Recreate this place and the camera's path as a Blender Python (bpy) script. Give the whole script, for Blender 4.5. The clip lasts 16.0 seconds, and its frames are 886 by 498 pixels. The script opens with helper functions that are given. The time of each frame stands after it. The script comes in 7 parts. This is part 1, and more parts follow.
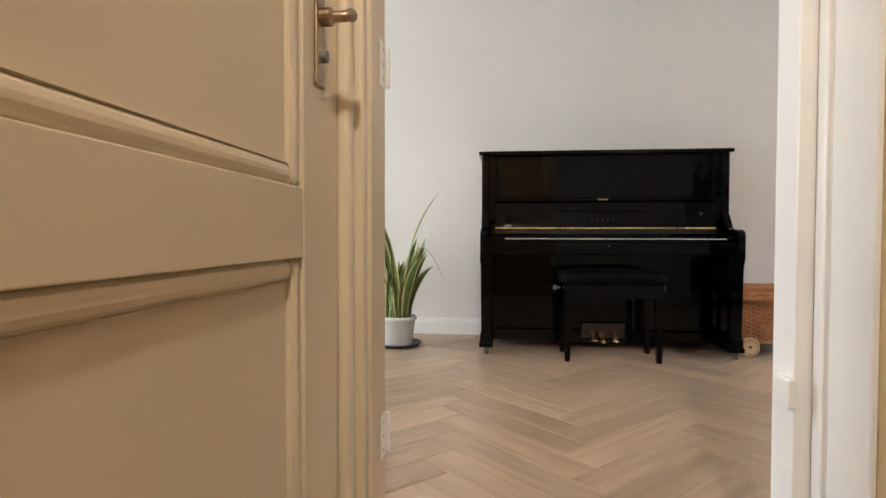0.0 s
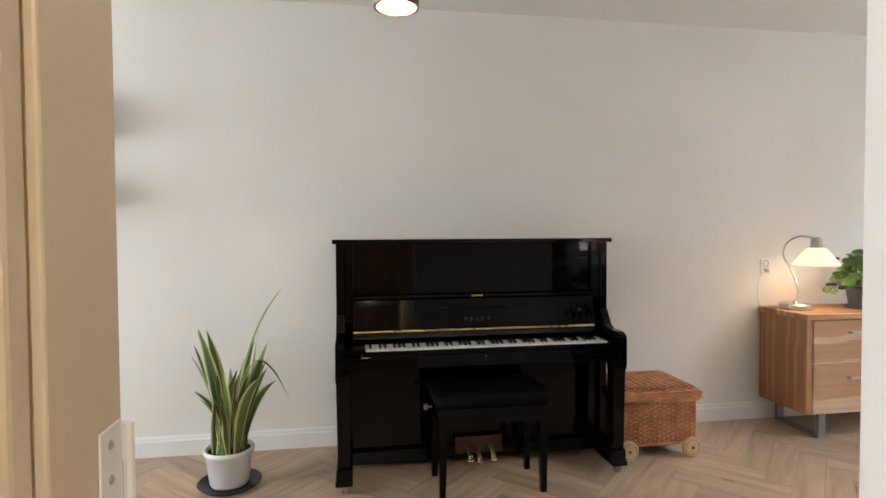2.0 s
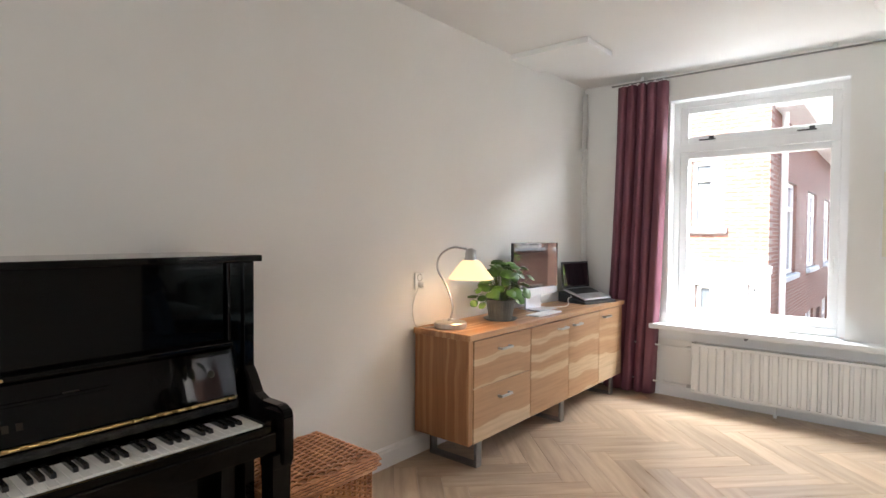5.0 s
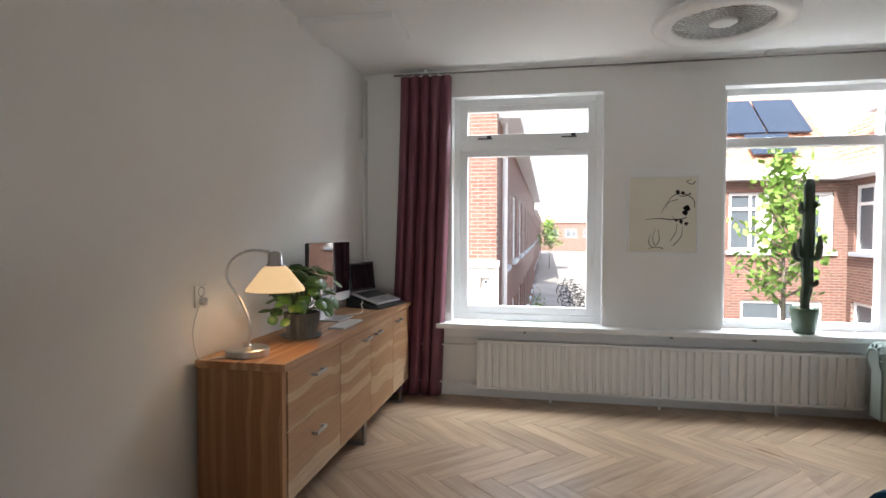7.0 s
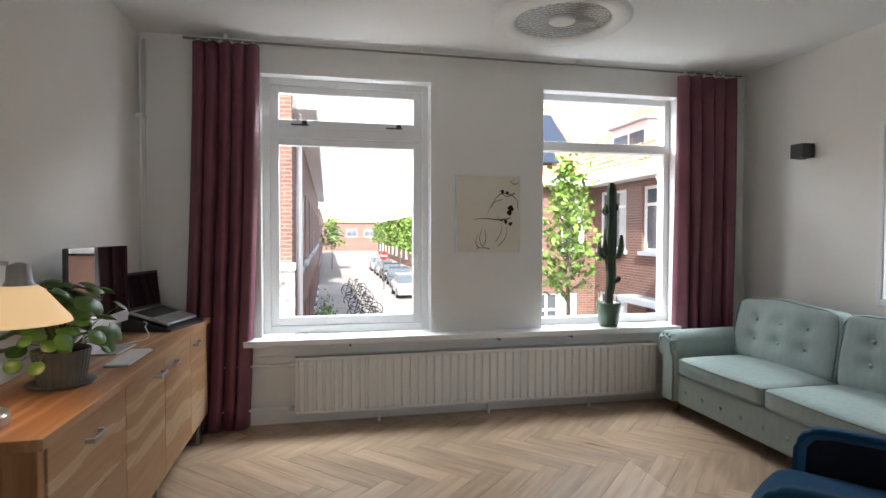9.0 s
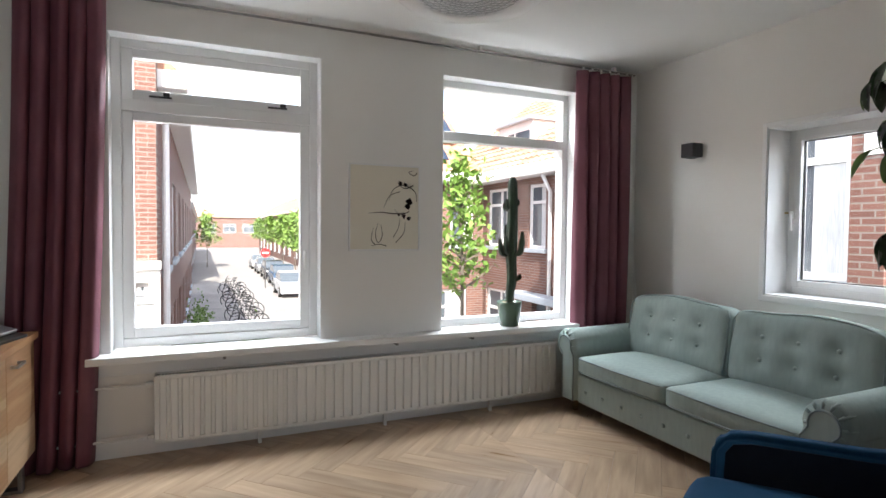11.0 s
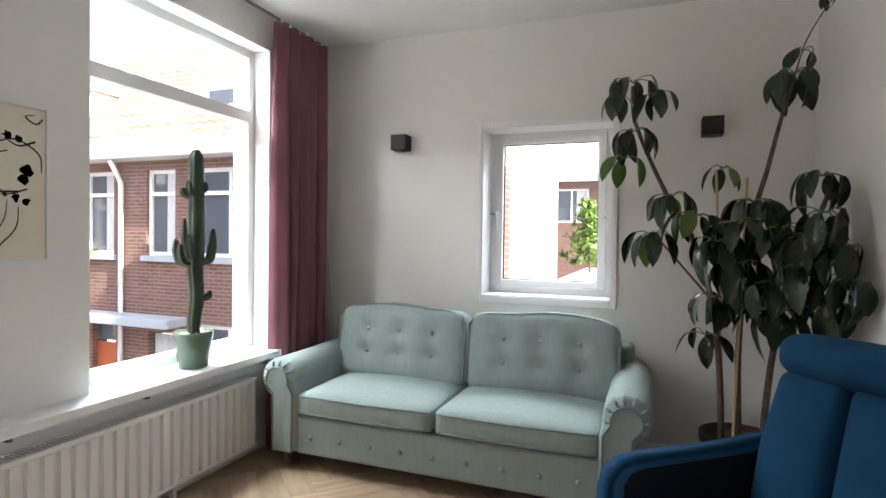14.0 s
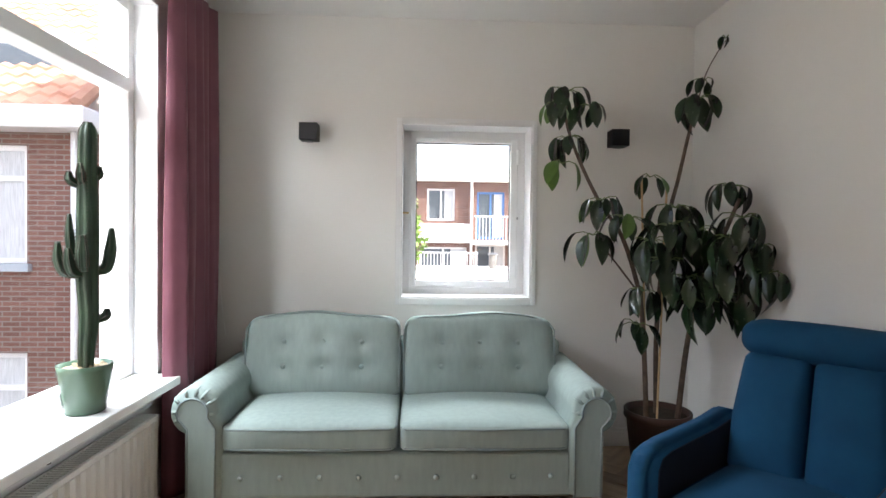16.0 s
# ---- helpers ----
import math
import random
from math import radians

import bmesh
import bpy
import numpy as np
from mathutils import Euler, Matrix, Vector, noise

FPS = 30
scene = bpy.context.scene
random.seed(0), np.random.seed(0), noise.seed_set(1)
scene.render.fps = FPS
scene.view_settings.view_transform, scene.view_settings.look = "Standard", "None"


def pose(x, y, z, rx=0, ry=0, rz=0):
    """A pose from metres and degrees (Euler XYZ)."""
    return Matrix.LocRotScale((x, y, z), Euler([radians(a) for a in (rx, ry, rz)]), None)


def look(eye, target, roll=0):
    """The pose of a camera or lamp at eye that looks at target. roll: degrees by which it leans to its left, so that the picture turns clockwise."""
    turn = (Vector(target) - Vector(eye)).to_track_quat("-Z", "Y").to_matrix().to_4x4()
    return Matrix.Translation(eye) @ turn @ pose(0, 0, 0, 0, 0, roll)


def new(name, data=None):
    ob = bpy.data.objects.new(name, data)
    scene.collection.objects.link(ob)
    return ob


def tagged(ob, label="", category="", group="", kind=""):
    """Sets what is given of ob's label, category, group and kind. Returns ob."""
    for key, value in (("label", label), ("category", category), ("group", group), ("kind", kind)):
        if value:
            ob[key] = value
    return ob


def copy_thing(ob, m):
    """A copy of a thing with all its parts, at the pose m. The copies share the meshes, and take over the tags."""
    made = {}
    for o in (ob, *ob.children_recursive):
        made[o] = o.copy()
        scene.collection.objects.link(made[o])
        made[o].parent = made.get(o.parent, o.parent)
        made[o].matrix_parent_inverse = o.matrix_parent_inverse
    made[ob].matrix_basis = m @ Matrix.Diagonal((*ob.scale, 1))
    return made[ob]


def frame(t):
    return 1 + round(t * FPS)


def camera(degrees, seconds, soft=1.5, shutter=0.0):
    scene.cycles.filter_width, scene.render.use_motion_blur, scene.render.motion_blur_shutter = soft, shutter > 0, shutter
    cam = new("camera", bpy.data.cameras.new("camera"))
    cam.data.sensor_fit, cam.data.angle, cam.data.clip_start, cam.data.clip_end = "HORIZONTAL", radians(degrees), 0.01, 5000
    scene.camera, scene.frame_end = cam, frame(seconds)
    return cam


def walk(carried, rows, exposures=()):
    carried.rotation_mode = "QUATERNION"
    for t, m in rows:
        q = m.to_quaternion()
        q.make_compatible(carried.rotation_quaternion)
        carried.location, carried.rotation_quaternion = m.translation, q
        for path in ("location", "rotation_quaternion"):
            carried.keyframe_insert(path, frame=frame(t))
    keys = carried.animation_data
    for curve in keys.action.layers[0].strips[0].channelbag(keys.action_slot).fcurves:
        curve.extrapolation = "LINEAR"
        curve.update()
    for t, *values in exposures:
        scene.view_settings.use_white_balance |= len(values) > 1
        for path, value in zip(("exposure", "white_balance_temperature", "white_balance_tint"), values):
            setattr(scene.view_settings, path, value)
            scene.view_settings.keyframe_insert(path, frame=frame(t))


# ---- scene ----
cam = camera(77.77, 16.0)
PATH = [
    (0.0, 0.009, 0.007, 0.715, 88.51, -0.1, 6.23),
    (0.5, -0.015, 0.095, 0.821, 88.51, 0.05, 2.01),
    (1.0, -0.042, 0.181, 0.915, 88.61, 0.14, -0.9),
    (1.5, -0.049, 0.326, 1.124, 88.7, 0.19, -5.01),
    (2.0, -0.027, 0.608, 1.269, 88.35, 0.29, -9.13),
    (2.5, 0.093, 0.933, 1.284, 87.86, 0.22, -14.89),
    (3.0, 0.178, 1.123, 1.253, 88.23, 0.3, -23.12),
    (3.5, 0.234, 1.323, 1.264, 88.06, 0.14, -29.62),
    (4.0, 0.331, 1.466, 1.263, 88.15, 0.15, -35.48),
    (4.5, 0.364, 1.58, 1.277, 88.35, 0.04, -42.06),
    (5.0, 0.297, 1.738, 1.316, 88.41, -0.33, -50.28),
    (7.5, 0.696, 2.544, 1.319, 88.21, -0.05, -85.46),
    (8.0, 0.857, 2.616, 1.31, 88.22, -0.0, -91.18),
    (8.5, 0.958, 2.699, 1.32, 88.3, -0.0, -96.16),
    (9.0, 1.013, 2.756, 1.322, 88.31, -0.14, -101.94),
    (11.5, 1.564, 2.717, 1.308, 88.12, -0.72, -119.65),
    (12.0, 1.817, 2.74, 1.296, 88.36, -0.93, -128.96),
    (12.5, 2.06, 2.774, 1.268, 88.64, -0.98, -139.28),
    (13.0, 2.309, 2.746, 1.275, 88.73, -0.88, -146.25),
    (13.5, 2.521, 2.738, 1.26, 88.92, -0.79, -151.86),
    (14.0, 2.745, 2.781, 1.275, 88.92, -0.81, -159.26),
    (14.5, 2.985, 2.762, 1.26, 88.82, -0.74, -165.43),
    (15.0, 3.214, 2.724, 1.258, 88.86, -0.72, -170.86),
    (15.5, 3.445, 2.751, 1.269, 89.03, -0.64, -176.34),
    (16.0, 3.658, 2.771, 1.279, 88.98, -0.69, -182.6),
]
EXPOSURES = [(0.0, 2.75), (1.0, 2.75), (2.0, 2.55), (3.0, 2.65), (4.0, 2.65), (5.0, 2.3), (7.5, 1.2), (9.0, 1.15), (11.5, 1.15), (12.0, 1.2), (13.0, 1.5), (16.0, 1.75)]
walk(cam, [(t, pose(x, y, z, rx, ry, rz)) for t, x, y, z, rx, ry, rz in PATH], EXPOSURES)

# world, sun and sky light
world = bpy.data.worlds.new("world")
scene.world = world
world.use_nodes = True
_wn = world.node_tree
_bg = _wn.nodes["Background"]
_sky = _wn.nodes.new("ShaderNodeTexSky")
_sky.sky_type = "NISHITA"
_sky.sun_disc = False
_sky.sun_elevation = radians(40)
_sky.sun_rotation = radians(285)
_sky.altitude = 10
_sky.dust_density = 3.0
# thin bright haze over the whole sky
_haze = _wn.nodes.new("ShaderNodeMix")
_haze.data_type, _haze.blend_type = "RGBA", "ADD"
_haze.inputs[0].default_value = 1.0
_haze.inputs[7].default_value = (2.3, 2.4, 2.6, 1)
_wn.links.new(_sky.outputs[0], _haze.inputs[6])
_wn.links.new(_haze.outputs[2], _bg.inputs[0])
_bg.inputs[1].default_value = 0.15

sun = new("sun", bpy.data.lights.new("sun", "SUN"))
sun.data.energy = 5.0
sun.data.angle = radians(0.6)
sun.data.color = (1.0, 0.95, 0.88)
sun.matrix_world = look((0, 0, 0), (0.74, -0.20, -0.64))


def daylight_panel(name, eye, target, w, h, power):
    """A lamp panel that stands for sky or street light entering at one opening."""
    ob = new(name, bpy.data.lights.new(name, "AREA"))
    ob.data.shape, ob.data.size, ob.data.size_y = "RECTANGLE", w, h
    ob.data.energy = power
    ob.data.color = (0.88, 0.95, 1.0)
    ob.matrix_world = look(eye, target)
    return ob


daylight_panel("sky_light_street", (5.75, 2.5, 3.05), (3.0, 2.7, 0.9), 1.5, 0.9, 98)
daylight_panel("sky_light_corner", (5.75, 0.5, 3.05), (3.0, 0.7, 0.9), 1.5, 0.9, 98)
daylight_panel("sky_light_side", (3.37, -1.45, 2.5), (3.37, 1.2, 0.9), 0.9, 0.6, 30)
# panel added in the made-up rear opening, out of sight, to light the piano wall
daylight_panel("rear_fill_panel", (-4.67, 2.45, 1.42), (0.5, 2.45, 1.42), 2.05, 1.8, 19)
# upward fill panels added out of sight below the sills, standing for street bounce
daylight_panel("street_fill_panel", (5.75, 2.6, -0.45), (3.4, 2.6, 2.5), 1.2, 0.8, 4)
daylight_panel("street_fill_panel", (5.75, 0.58, -0.45), (3.4, 0.58, 2.5), 1.2, 0.8, 4)
# assumed lamp, unseen behind the camera, added to light the stairwell door
hall_fill_lamp = new("hall_fill_lamp", bpy.data.lights.new("hall_fill_lamp", "AREA"))
hall_fill_lamp.data.size, hall_fill_lamp.data.energy, hall_fill_lamp.data.color = 0.13, 5.0, (1.0, 0.91, 0.78)
hall_fill_lamp.matrix_world = look((0.14, -0.9, 2.55), (0.0, 0.3, 0.9))

# ---- materials ----
def principled(name, color, rough=0.5, metal=0.0, spec=0.5, coat=0.0):
    m = bpy.data.materials.new(name)
    m.use_nodes = True
    b = m.node_tree.nodes["Principled BSDF"]
    b.inputs["Base Color"].default_value = (*color, 1)
    b.inputs["Roughness"].default_value = rough
    b.inputs["Metallic"].default_value = metal
    b.inputs["Specular IOR Level"].default_value = spec
    b.inputs["Coat Weight"].default_value = coat
    return m


def node(m, kind, **vals):
    n = m.node_tree.nodes.new(kind)
    for k, v in vals.items():
        n.inputs[k.replace("_", " ")].default_value = v
    return n


def varied(name, c1, c2, scale=3.0, stretch=(1, 1, 1), rough=0.5, bump=0.1, fine=60.0, metal=0.0, coord="Object", detail=6.0, spec=0.5,
           per_object=0.0, rough_var=0.08, contrast=(0.35, 0.65), bump_dist=0.002):
    """Two colours mixed by noise at a large scale, with fine grain in the relief."""
    m = principled(name, c1, rough, metal, spec)
    nt = m.node_tree
    b = nt.nodes["Principled BSDF"]
    co = nt.nodes.new("ShaderNodeTexCoord")
    mp = nt.nodes.new("ShaderNodeMapping")
    mp.inputs["Scale"].default_value = stretch
    nt.links.new(co.outputs[coord], mp.inputs[0])
    vec = mp.outputs[0]
    if per_object:
        info = nt.nodes.new("ShaderNodeObjectInfo")
        add = nt.nodes.new("ShaderNodeVectorMath")
        add.operation = "MULTIPLY_ADD"
        nt.links.new(info.outputs["Random"], add.inputs[0])
        add.inputs[1].default_value = (37.0, 91.0, 53.0)
        nt.links.new(vec, add.inputs[2])
        vec = add.outputs[0]
    n1 = node(m, "ShaderNodeTexNoise", Scale=scale, Detail=detail)
    nt.links.new(vec, n1.inputs["Vector"])
    ramp = nt.nodes.new("ShaderNodeValToRGB")
    ramp.color_ramp.elements[0].position, ramp.color_ramp.elements[1].position = contrast
    ramp.color_ramp.elements[0].color = (*c1, 1)
    ramp.color_ramp.elements[1].color = (*c2, 1)
    nt.links.new(n1.outputs[0], ramp.inputs[0])
    col = ramp.outputs[0]
    if per_object:
        hsv = nt.nodes.new("ShaderNodeHueSaturation")
        mr = nt.nodes.new("ShaderNodeMapRange")
        mr.inputs["To Min"].default_value = 1 - per_object
        mr.inputs["To Max"].default_value = 1 + per_object
        nt.links.new(info.outputs["Random"], mr.inputs[0])
        nt.links.new(mr.outputs[0], hsv.inputs["Value"])
        nt.links.new(col, hsv.inputs["Color"])
        col = hsv.outputs[0]
    nt.links.new(col, b.inputs["Base Color"])
    n2 = node(m, "ShaderNodeTexNoise", Scale=fine, Detail=4.0)
    nt.links.new(vec, n2.inputs["Vector"])
    bp = nt.nodes.new("ShaderNodeBump")
    bp.inputs["Strength"].default_value = bump
    bp.inputs["Distance"].default_value = bump_dist
    nt.links.new(n2.outputs[0], bp.inputs["Height"])
    nt.links.new(bp.outputs[0], b.inputs["Normal"])
    rr = nt.nodes.new("ShaderNodeMapRange")
    rr.inputs["To Min"].default_value = max(0.02, rough - rough_var)
    rr.inputs["To Max"].default_value = min(1, rough + rough_var)
    nt.links.new(n1.outputs[0], rr.inputs[0])
    nt.links.new(rr.outputs[0], b.inputs["Roughness"])
    return m


def core_wood(name, dark, mid, light, along, across, bands, sway):
    """Solid wood in broad heartwood and sapwood bands that sway along the grain; along and across are axis numbers."""
    m = principled(name, mid, 0.42)
    nt = m.node_tree
    b = nt.nodes["Principled BSDF"]
    co = nt.nodes.new("ShaderNodeTexCoord")
    info = nt.nodes.new("ShaderNodeObjectInfo")
    add = nt.nodes.new("ShaderNodeVectorMath")
    add.operation = "MULTIPLY_ADD"
    add.inputs[1].default_value = (13.0, 5.0, 17.0)
    nt.links.new(info.outputs["Random"], add.inputs[0])
    nt.links.new(co.outputs["Object"], add.inputs[2])
    sp = nt.nodes.new("ShaderNodeSeparateXYZ")
    nt.links.new(add.outputs[0], sp.inputs[0])
    warp_map = nt.nodes.new("ShaderNodeMapping")
    ws = [1.0, 1.0, 1.0]
    ws[along], ws[across] = 3.2, 1.6
    warp_map.inputs["Scale"].default_value = ws
    nt.links.new(add.outputs[0], warp_map.inputs[0])
    warp = node(m, "ShaderNodeTexNoise", Scale=1.0, Detail=2.0, Roughness=0.4)
    nt.links.new(warp_map.outputs[0], warp.inputs["Vector"])
    sw = nt.nodes.new("ShaderNodeMath")
    sw.operation = "MULTIPLY_ADD"
    sw.inputs[1].default_value = sway * 2
    nt.links.new(warp.outputs[0], sw.inputs[0])
    nt.links.new(sp.outputs[across], sw.inputs[2])
    cb = nt.nodes.new("ShaderNodeCombineXYZ")
    nt.links.new(sw.outputs[0], cb.inputs[0])
    n1 = node(m, "ShaderNodeTexNoise", Scale=bands, Detail=1.0, Roughness=0.4)
    nt.links.new(cb.outputs[0], n1.inputs["Vector"])
    ramp = nt.nodes.new("ShaderNodeValToRGB")
    cr = ramp.color_ramp
    cr.elements[0].position, cr.elements[0].color = 0.28, (*dark, 1)
    cr.elements[1].position, cr.elements[1].color = 0.495, (*mid, 1)
    for pos, c in ((0.51, light), (0.60, light), (0.612, mid), (0.74, dark)):
        e = cr.elements.new(pos)
        e.color = (*c, 1)
    nt.links.new(n1.outputs[0], ramp.inputs[0])
    fine = nt.nodes.new("ShaderNodeMapping")
    fs = [60.0, 60.0, 60.0]
    fs[along] = 3.0
    fine.inputs["Scale"].default_value = fs
    nt.links.new(add.outputs[0], fine.inputs[0])
    n2 = node(m, "ShaderNodeTexNoise", Scale=1.0, Detail=5.0)
    nt.links.new(fine.outputs[0], n2.inputs["Vector"])
    r2 = nt.nodes.new("ShaderNodeValToRGB")
    r2.color_ramp.elements[0].position, r2.color_ramp.elements[1].position = 0.3, 0.6
    r2.color_ramp.elements[0].color = (0.66, 0.60, 0.54, 1)
    r2.color_ramp.elements[1].color = (1, 1, 1, 1)
    nt.links.new(n2.outputs[0], r2.inputs[0])
    mix = nt.nodes.new("ShaderNodeMix")
    mix.data_type, mix.blend_type = "RGBA", "MULTIPLY"
    mix.inputs[0].default_value = 0.5
    nt.links.new(ramp.outputs[0], mix.inputs[6])
    nt.links.new(r2.outputs[0], mix.inputs[7])
    nt.links.new(mix.outputs[2], b.inputs["Base Color"])
    bp = nt.nodes.new("ShaderNodeBump")
    bp.inputs["Strength"].default_value, bp.inputs["Distance"].default_value = 0.12, 0.001
    nt.links.new(n2.outputs[0], bp.inputs["Height"])
    nt.links.new(bp.outputs[0], b.inputs["Normal"])
    return m


def emitter(name, color, strength):
    m = principled(name, color, 0.6)
    b = m.node_tree.nodes["Principled BSDF"]
    b.inputs["Emission Color"].default_value = (*color, 1)
    b.inputs["Emission Strength"].default_value = strength
    return m


def glass_mat(name, tint=(1, 1, 1)):
    m = bpy.data.materials.new(name)
    m.use_nodes = True
    nt = m.node_tree
    nt.nodes.remove(nt.nodes["Principled BSDF"])
    tr = nt.nodes.new("ShaderNodeBsdfTransparent")
    tr.inputs[0].default_value = (*tint, 1)
    gl = nt.nodes.new("ShaderNodeBsdfGlossy")
    gl.inputs["Roughness"].default_value = 0.02
    mx = nt.nodes.new("ShaderNodeMixShader")
    mx.inputs[0].default_value = 0.012
    nt.links.new(tr.outputs[0], mx.inputs[1])
    nt.links.new(gl.outputs[0], mx.inputs[2])
    nt.links.new(mx.outputs[0], nt.nodes["Material Output"].inputs[0])
    return m


M_WALL = varied("wall_paint", (0.78, 0.765, 0.735), (0.81, 0.80, 0.775), 1.2, rough=0.85, bump=0.12, fine=140, rough_var=0.04)
M_CEIL = varied("ceiling_paint", (0.79, 0.785, 0.77), (0.82, 0.815, 0.80), 1.0, rough=0.9, bump=0.08, fine=90, rough_var=0.03)
M_WHITE = varied("white_gloss_paint", (0.80, 0.80, 0.80), (0.84, 0.84, 0.835), 2.5, rough=0.32, bump=0.05, fine=50)
M_CREAM = varied("cream_door_paint", (0.62, 0.53, 0.40), (0.66, 0.57, 0.435), 1.8, rough=0.42, bump=0.10, fine=45)
M_HALL = varied("hall_wall_paint", (0.50, 0.36, 0.19), (0.54, 0.40, 0.22), 1.6, rough=0.75, bump=0.1, fine=90)
M_STAIR = varied("stair_wood", (0.20, 0.12, 0.06), (0.26, 0.16, 0.09), 3.0, (1, 9, 9), rough=0.5)
M_PLANK = varied("oak_plank", (0.335, 0.225, 0.142), (0.52, 0.385, 0.27), 2.6, (1.0, 9.0, 9.0), rough=0.31, bump=0.16, fine=16, per_object=0.16,
                 contrast=(0.28, 0.72), bump_dist=0.0008)
M_SUBFLOOR = principled("joint", (0.10, 0.07, 0.045), 0.8)
M_BLACK = varied("black_polish", (0.0018, 0.0016, 0.0016), (0.0028, 0.0025, 0.0025), 2.0, rough=0.035, bump=0.004, fine=3.0, rough_var=0.01, spec=0.17)
M_IVORY = principled("white_key", (0.80, 0.79, 0.76), 0.2)
M_EBONY = principled("black_key", (0.008, 0.008, 0.008), 0.25)
M_BRASS = varied("brass", (0.60, 0.42, 0.17), (0.70, 0.52, 0.24), 9, rough=0.28, metal=1.0, bump=0.03)
M_MARK = principled("faded_gilt", (0.022, 0.018, 0.013), 0.6, 0.0, 0.1)
M_PEDALPLATE = varied("dark_plate_wood", (0.020, 0.008, 0.005), (0.032, 0.012, 0.007), 8, rough=0.35, metal=0.0, bump=0.04)
M_OLDBRASS = varied("worn_brass", (0.26, 0.19, 0.12), (0.46, 0.36, 0.25), 22, rough=0.38, metal=1.0, bump=0.12, fine=120, contrast=(0.4, 0.6))
M_LEATHER = varied("black_leatherette", (0.0022, 0.0022, 0.003), (0.0035, 0.0035, 0.0045), 8, rough=0.5, bump=0.25, fine=160, spec=0.05)
M_STEEL = varied("brushed_steel", (0.46, 0.46, 0.46), (0.56, 0.56, 0.56), 6, (1, 14, 1), rough=0.32, metal=1.0, bump=0.05)
M_DARKSTEEL = varied("grey_steel", (0.20, 0.19, 0.185), (0.27, 0.26, 0.25), 6, rough=0.42, metal=0.9, bump=0.05)
M_WICKER = varied("wicker", (0.30, 0.10, 0.034), (0.60, 0.28, 0.115), 14, rough=0.45, bump=0.3, fine=120, contrast=(0.3, 0.7))
M_BIRCH = varied("pale_wood", (0.52, 0.34, 0.17), (0.62, 0.43, 0.24), 7, (1, 1, 8), rough=0.5)
M_FRONT = core_wood("core_ash_front", (0.40, 0.215, 0.105), (0.47, 0.275, 0.145), (0.60, 0.425, 0.265), 0, 2, 4.4, 0.06)
M_BODY = core_wood("core_ash_side", (0.29, 0.12, 0.047), (0.36, 0.165, 0.07), (0.43, 0.22, 0.10), 2, 1, 10.0, 0.03)
M_TOP = core_wood("core_ash_top", (0.31, 0.14, 0.058), (0.41, 0.205, 0.092), (0.52, 0.30, 0.15), 0, 1, 9.0, 0.04)
M_CURTAIN = varied("plum_fabric", (0.165, 0.056, 0.078), (0.195, 0.070, 0.096), 5, rough=0.55, bump=0.3, fine=420, spec=0.4)
M_SOFA = varied("mint_fabric", (0.305, 0.37, 0.35), (0.335, 0.405, 0.385), 9, (4, 4, 1), rough=0.88, bump=0.3, fine=320, spec=0.2)
M_PIPING = varied("piping_fabric", (0.22, 0.27, 0.265), (0.25, 0.305, 0.30), 30, rough=0.85)
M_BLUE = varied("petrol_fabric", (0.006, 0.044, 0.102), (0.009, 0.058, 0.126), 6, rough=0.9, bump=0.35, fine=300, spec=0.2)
M_NAVY = varied("chair_dark_navy", (0.010, 0.014, 0.026), (0.014, 0.019, 0.034), 8, rough=0.9, bump=0.3, fine=300, spec=0.2)
M_RADIATOR = varied("radiator_enamel", (0.76, 0.755, 0.735), (0.79, 0.785, 0.765), 2, rough=0.38, bump=0.03)
M_BLACKMETAL = varied("matt_black_metal", (0.012, 0.011, 0.014), (0.018, 0.016, 0.02), 12, rough=0.5)
M_PLASTIC = principled("white_plastic", (0.80, 0.80, 0.78), 0.35)
M_DARKPLASTIC = varied("black_plastic", (0.012, 0.012, 0.013), (0.018, 0.018, 0.019), 20, rough=0.4)
M_SCREEN = principled("glossy_screen", (0.004, 0.004, 0.005), 0.02, 0.0, 1.0, 0.6)
M_ALU = varied("aluminium", (0.56, 0.57, 0.58), (0.62, 0.63, 0.64), 8, rough=0.34, metal=0.9, bump=0.02)
M_SHADE = emitter("lit_glass_shade", (1.0, 0.68, 0.36), 0.25)
M_BULB = emitter("lit_diffuser", (1.0, 0.86, 0.66), 2.5)
M_PAPER = varied("drawing_paper", (0.72, 0.675, 0.57), (0.76, 0.715, 0.61), 2.0, rough=0.8, bump=0.05)
M_INK = principled("ink", (0.03, 0.018, 0.013), 0.8)
M_CACTUS = varied("cactus_skin", (0.010, 0.026, 0.012), (0.026, 0.058, 0.026), 9, rough=0.5, bump=0.2, fine=60)
M_THORN = principled("thorn", (0.05, 0.035, 0.02), 0.7)
M_GREENPOT = varied("green_glaze", (0.075, 0.125, 0.085), (0.095, 0.15, 0.105), 4, rough=0.16, bump=0.03)
M_GREYPOT = varied("grey_ceramic", (0.10, 0.105, 0.10), (0.15, 0.155, 0.15), 8, rough=0.45)
M_GRIT = varied("grit", (0.36, 0.27, 0.17), (0.58, 0.46, 0.32), 60, rough=0.9, bump=0.8, fine=150, bump_dist=0.004)
M_SOIL = varied("soil", (0.03, 0.02, 0.012), (0.06, 0.04, 0.025), 50, rough=0.95, bump=0.8, fine=120, bump_dist=0.004)
M_BROWNPOT = varied("brown_plastic", (0.045, 0.018, 0.012), (0.06, 0.025, 0.017), 6, rough=0.45)
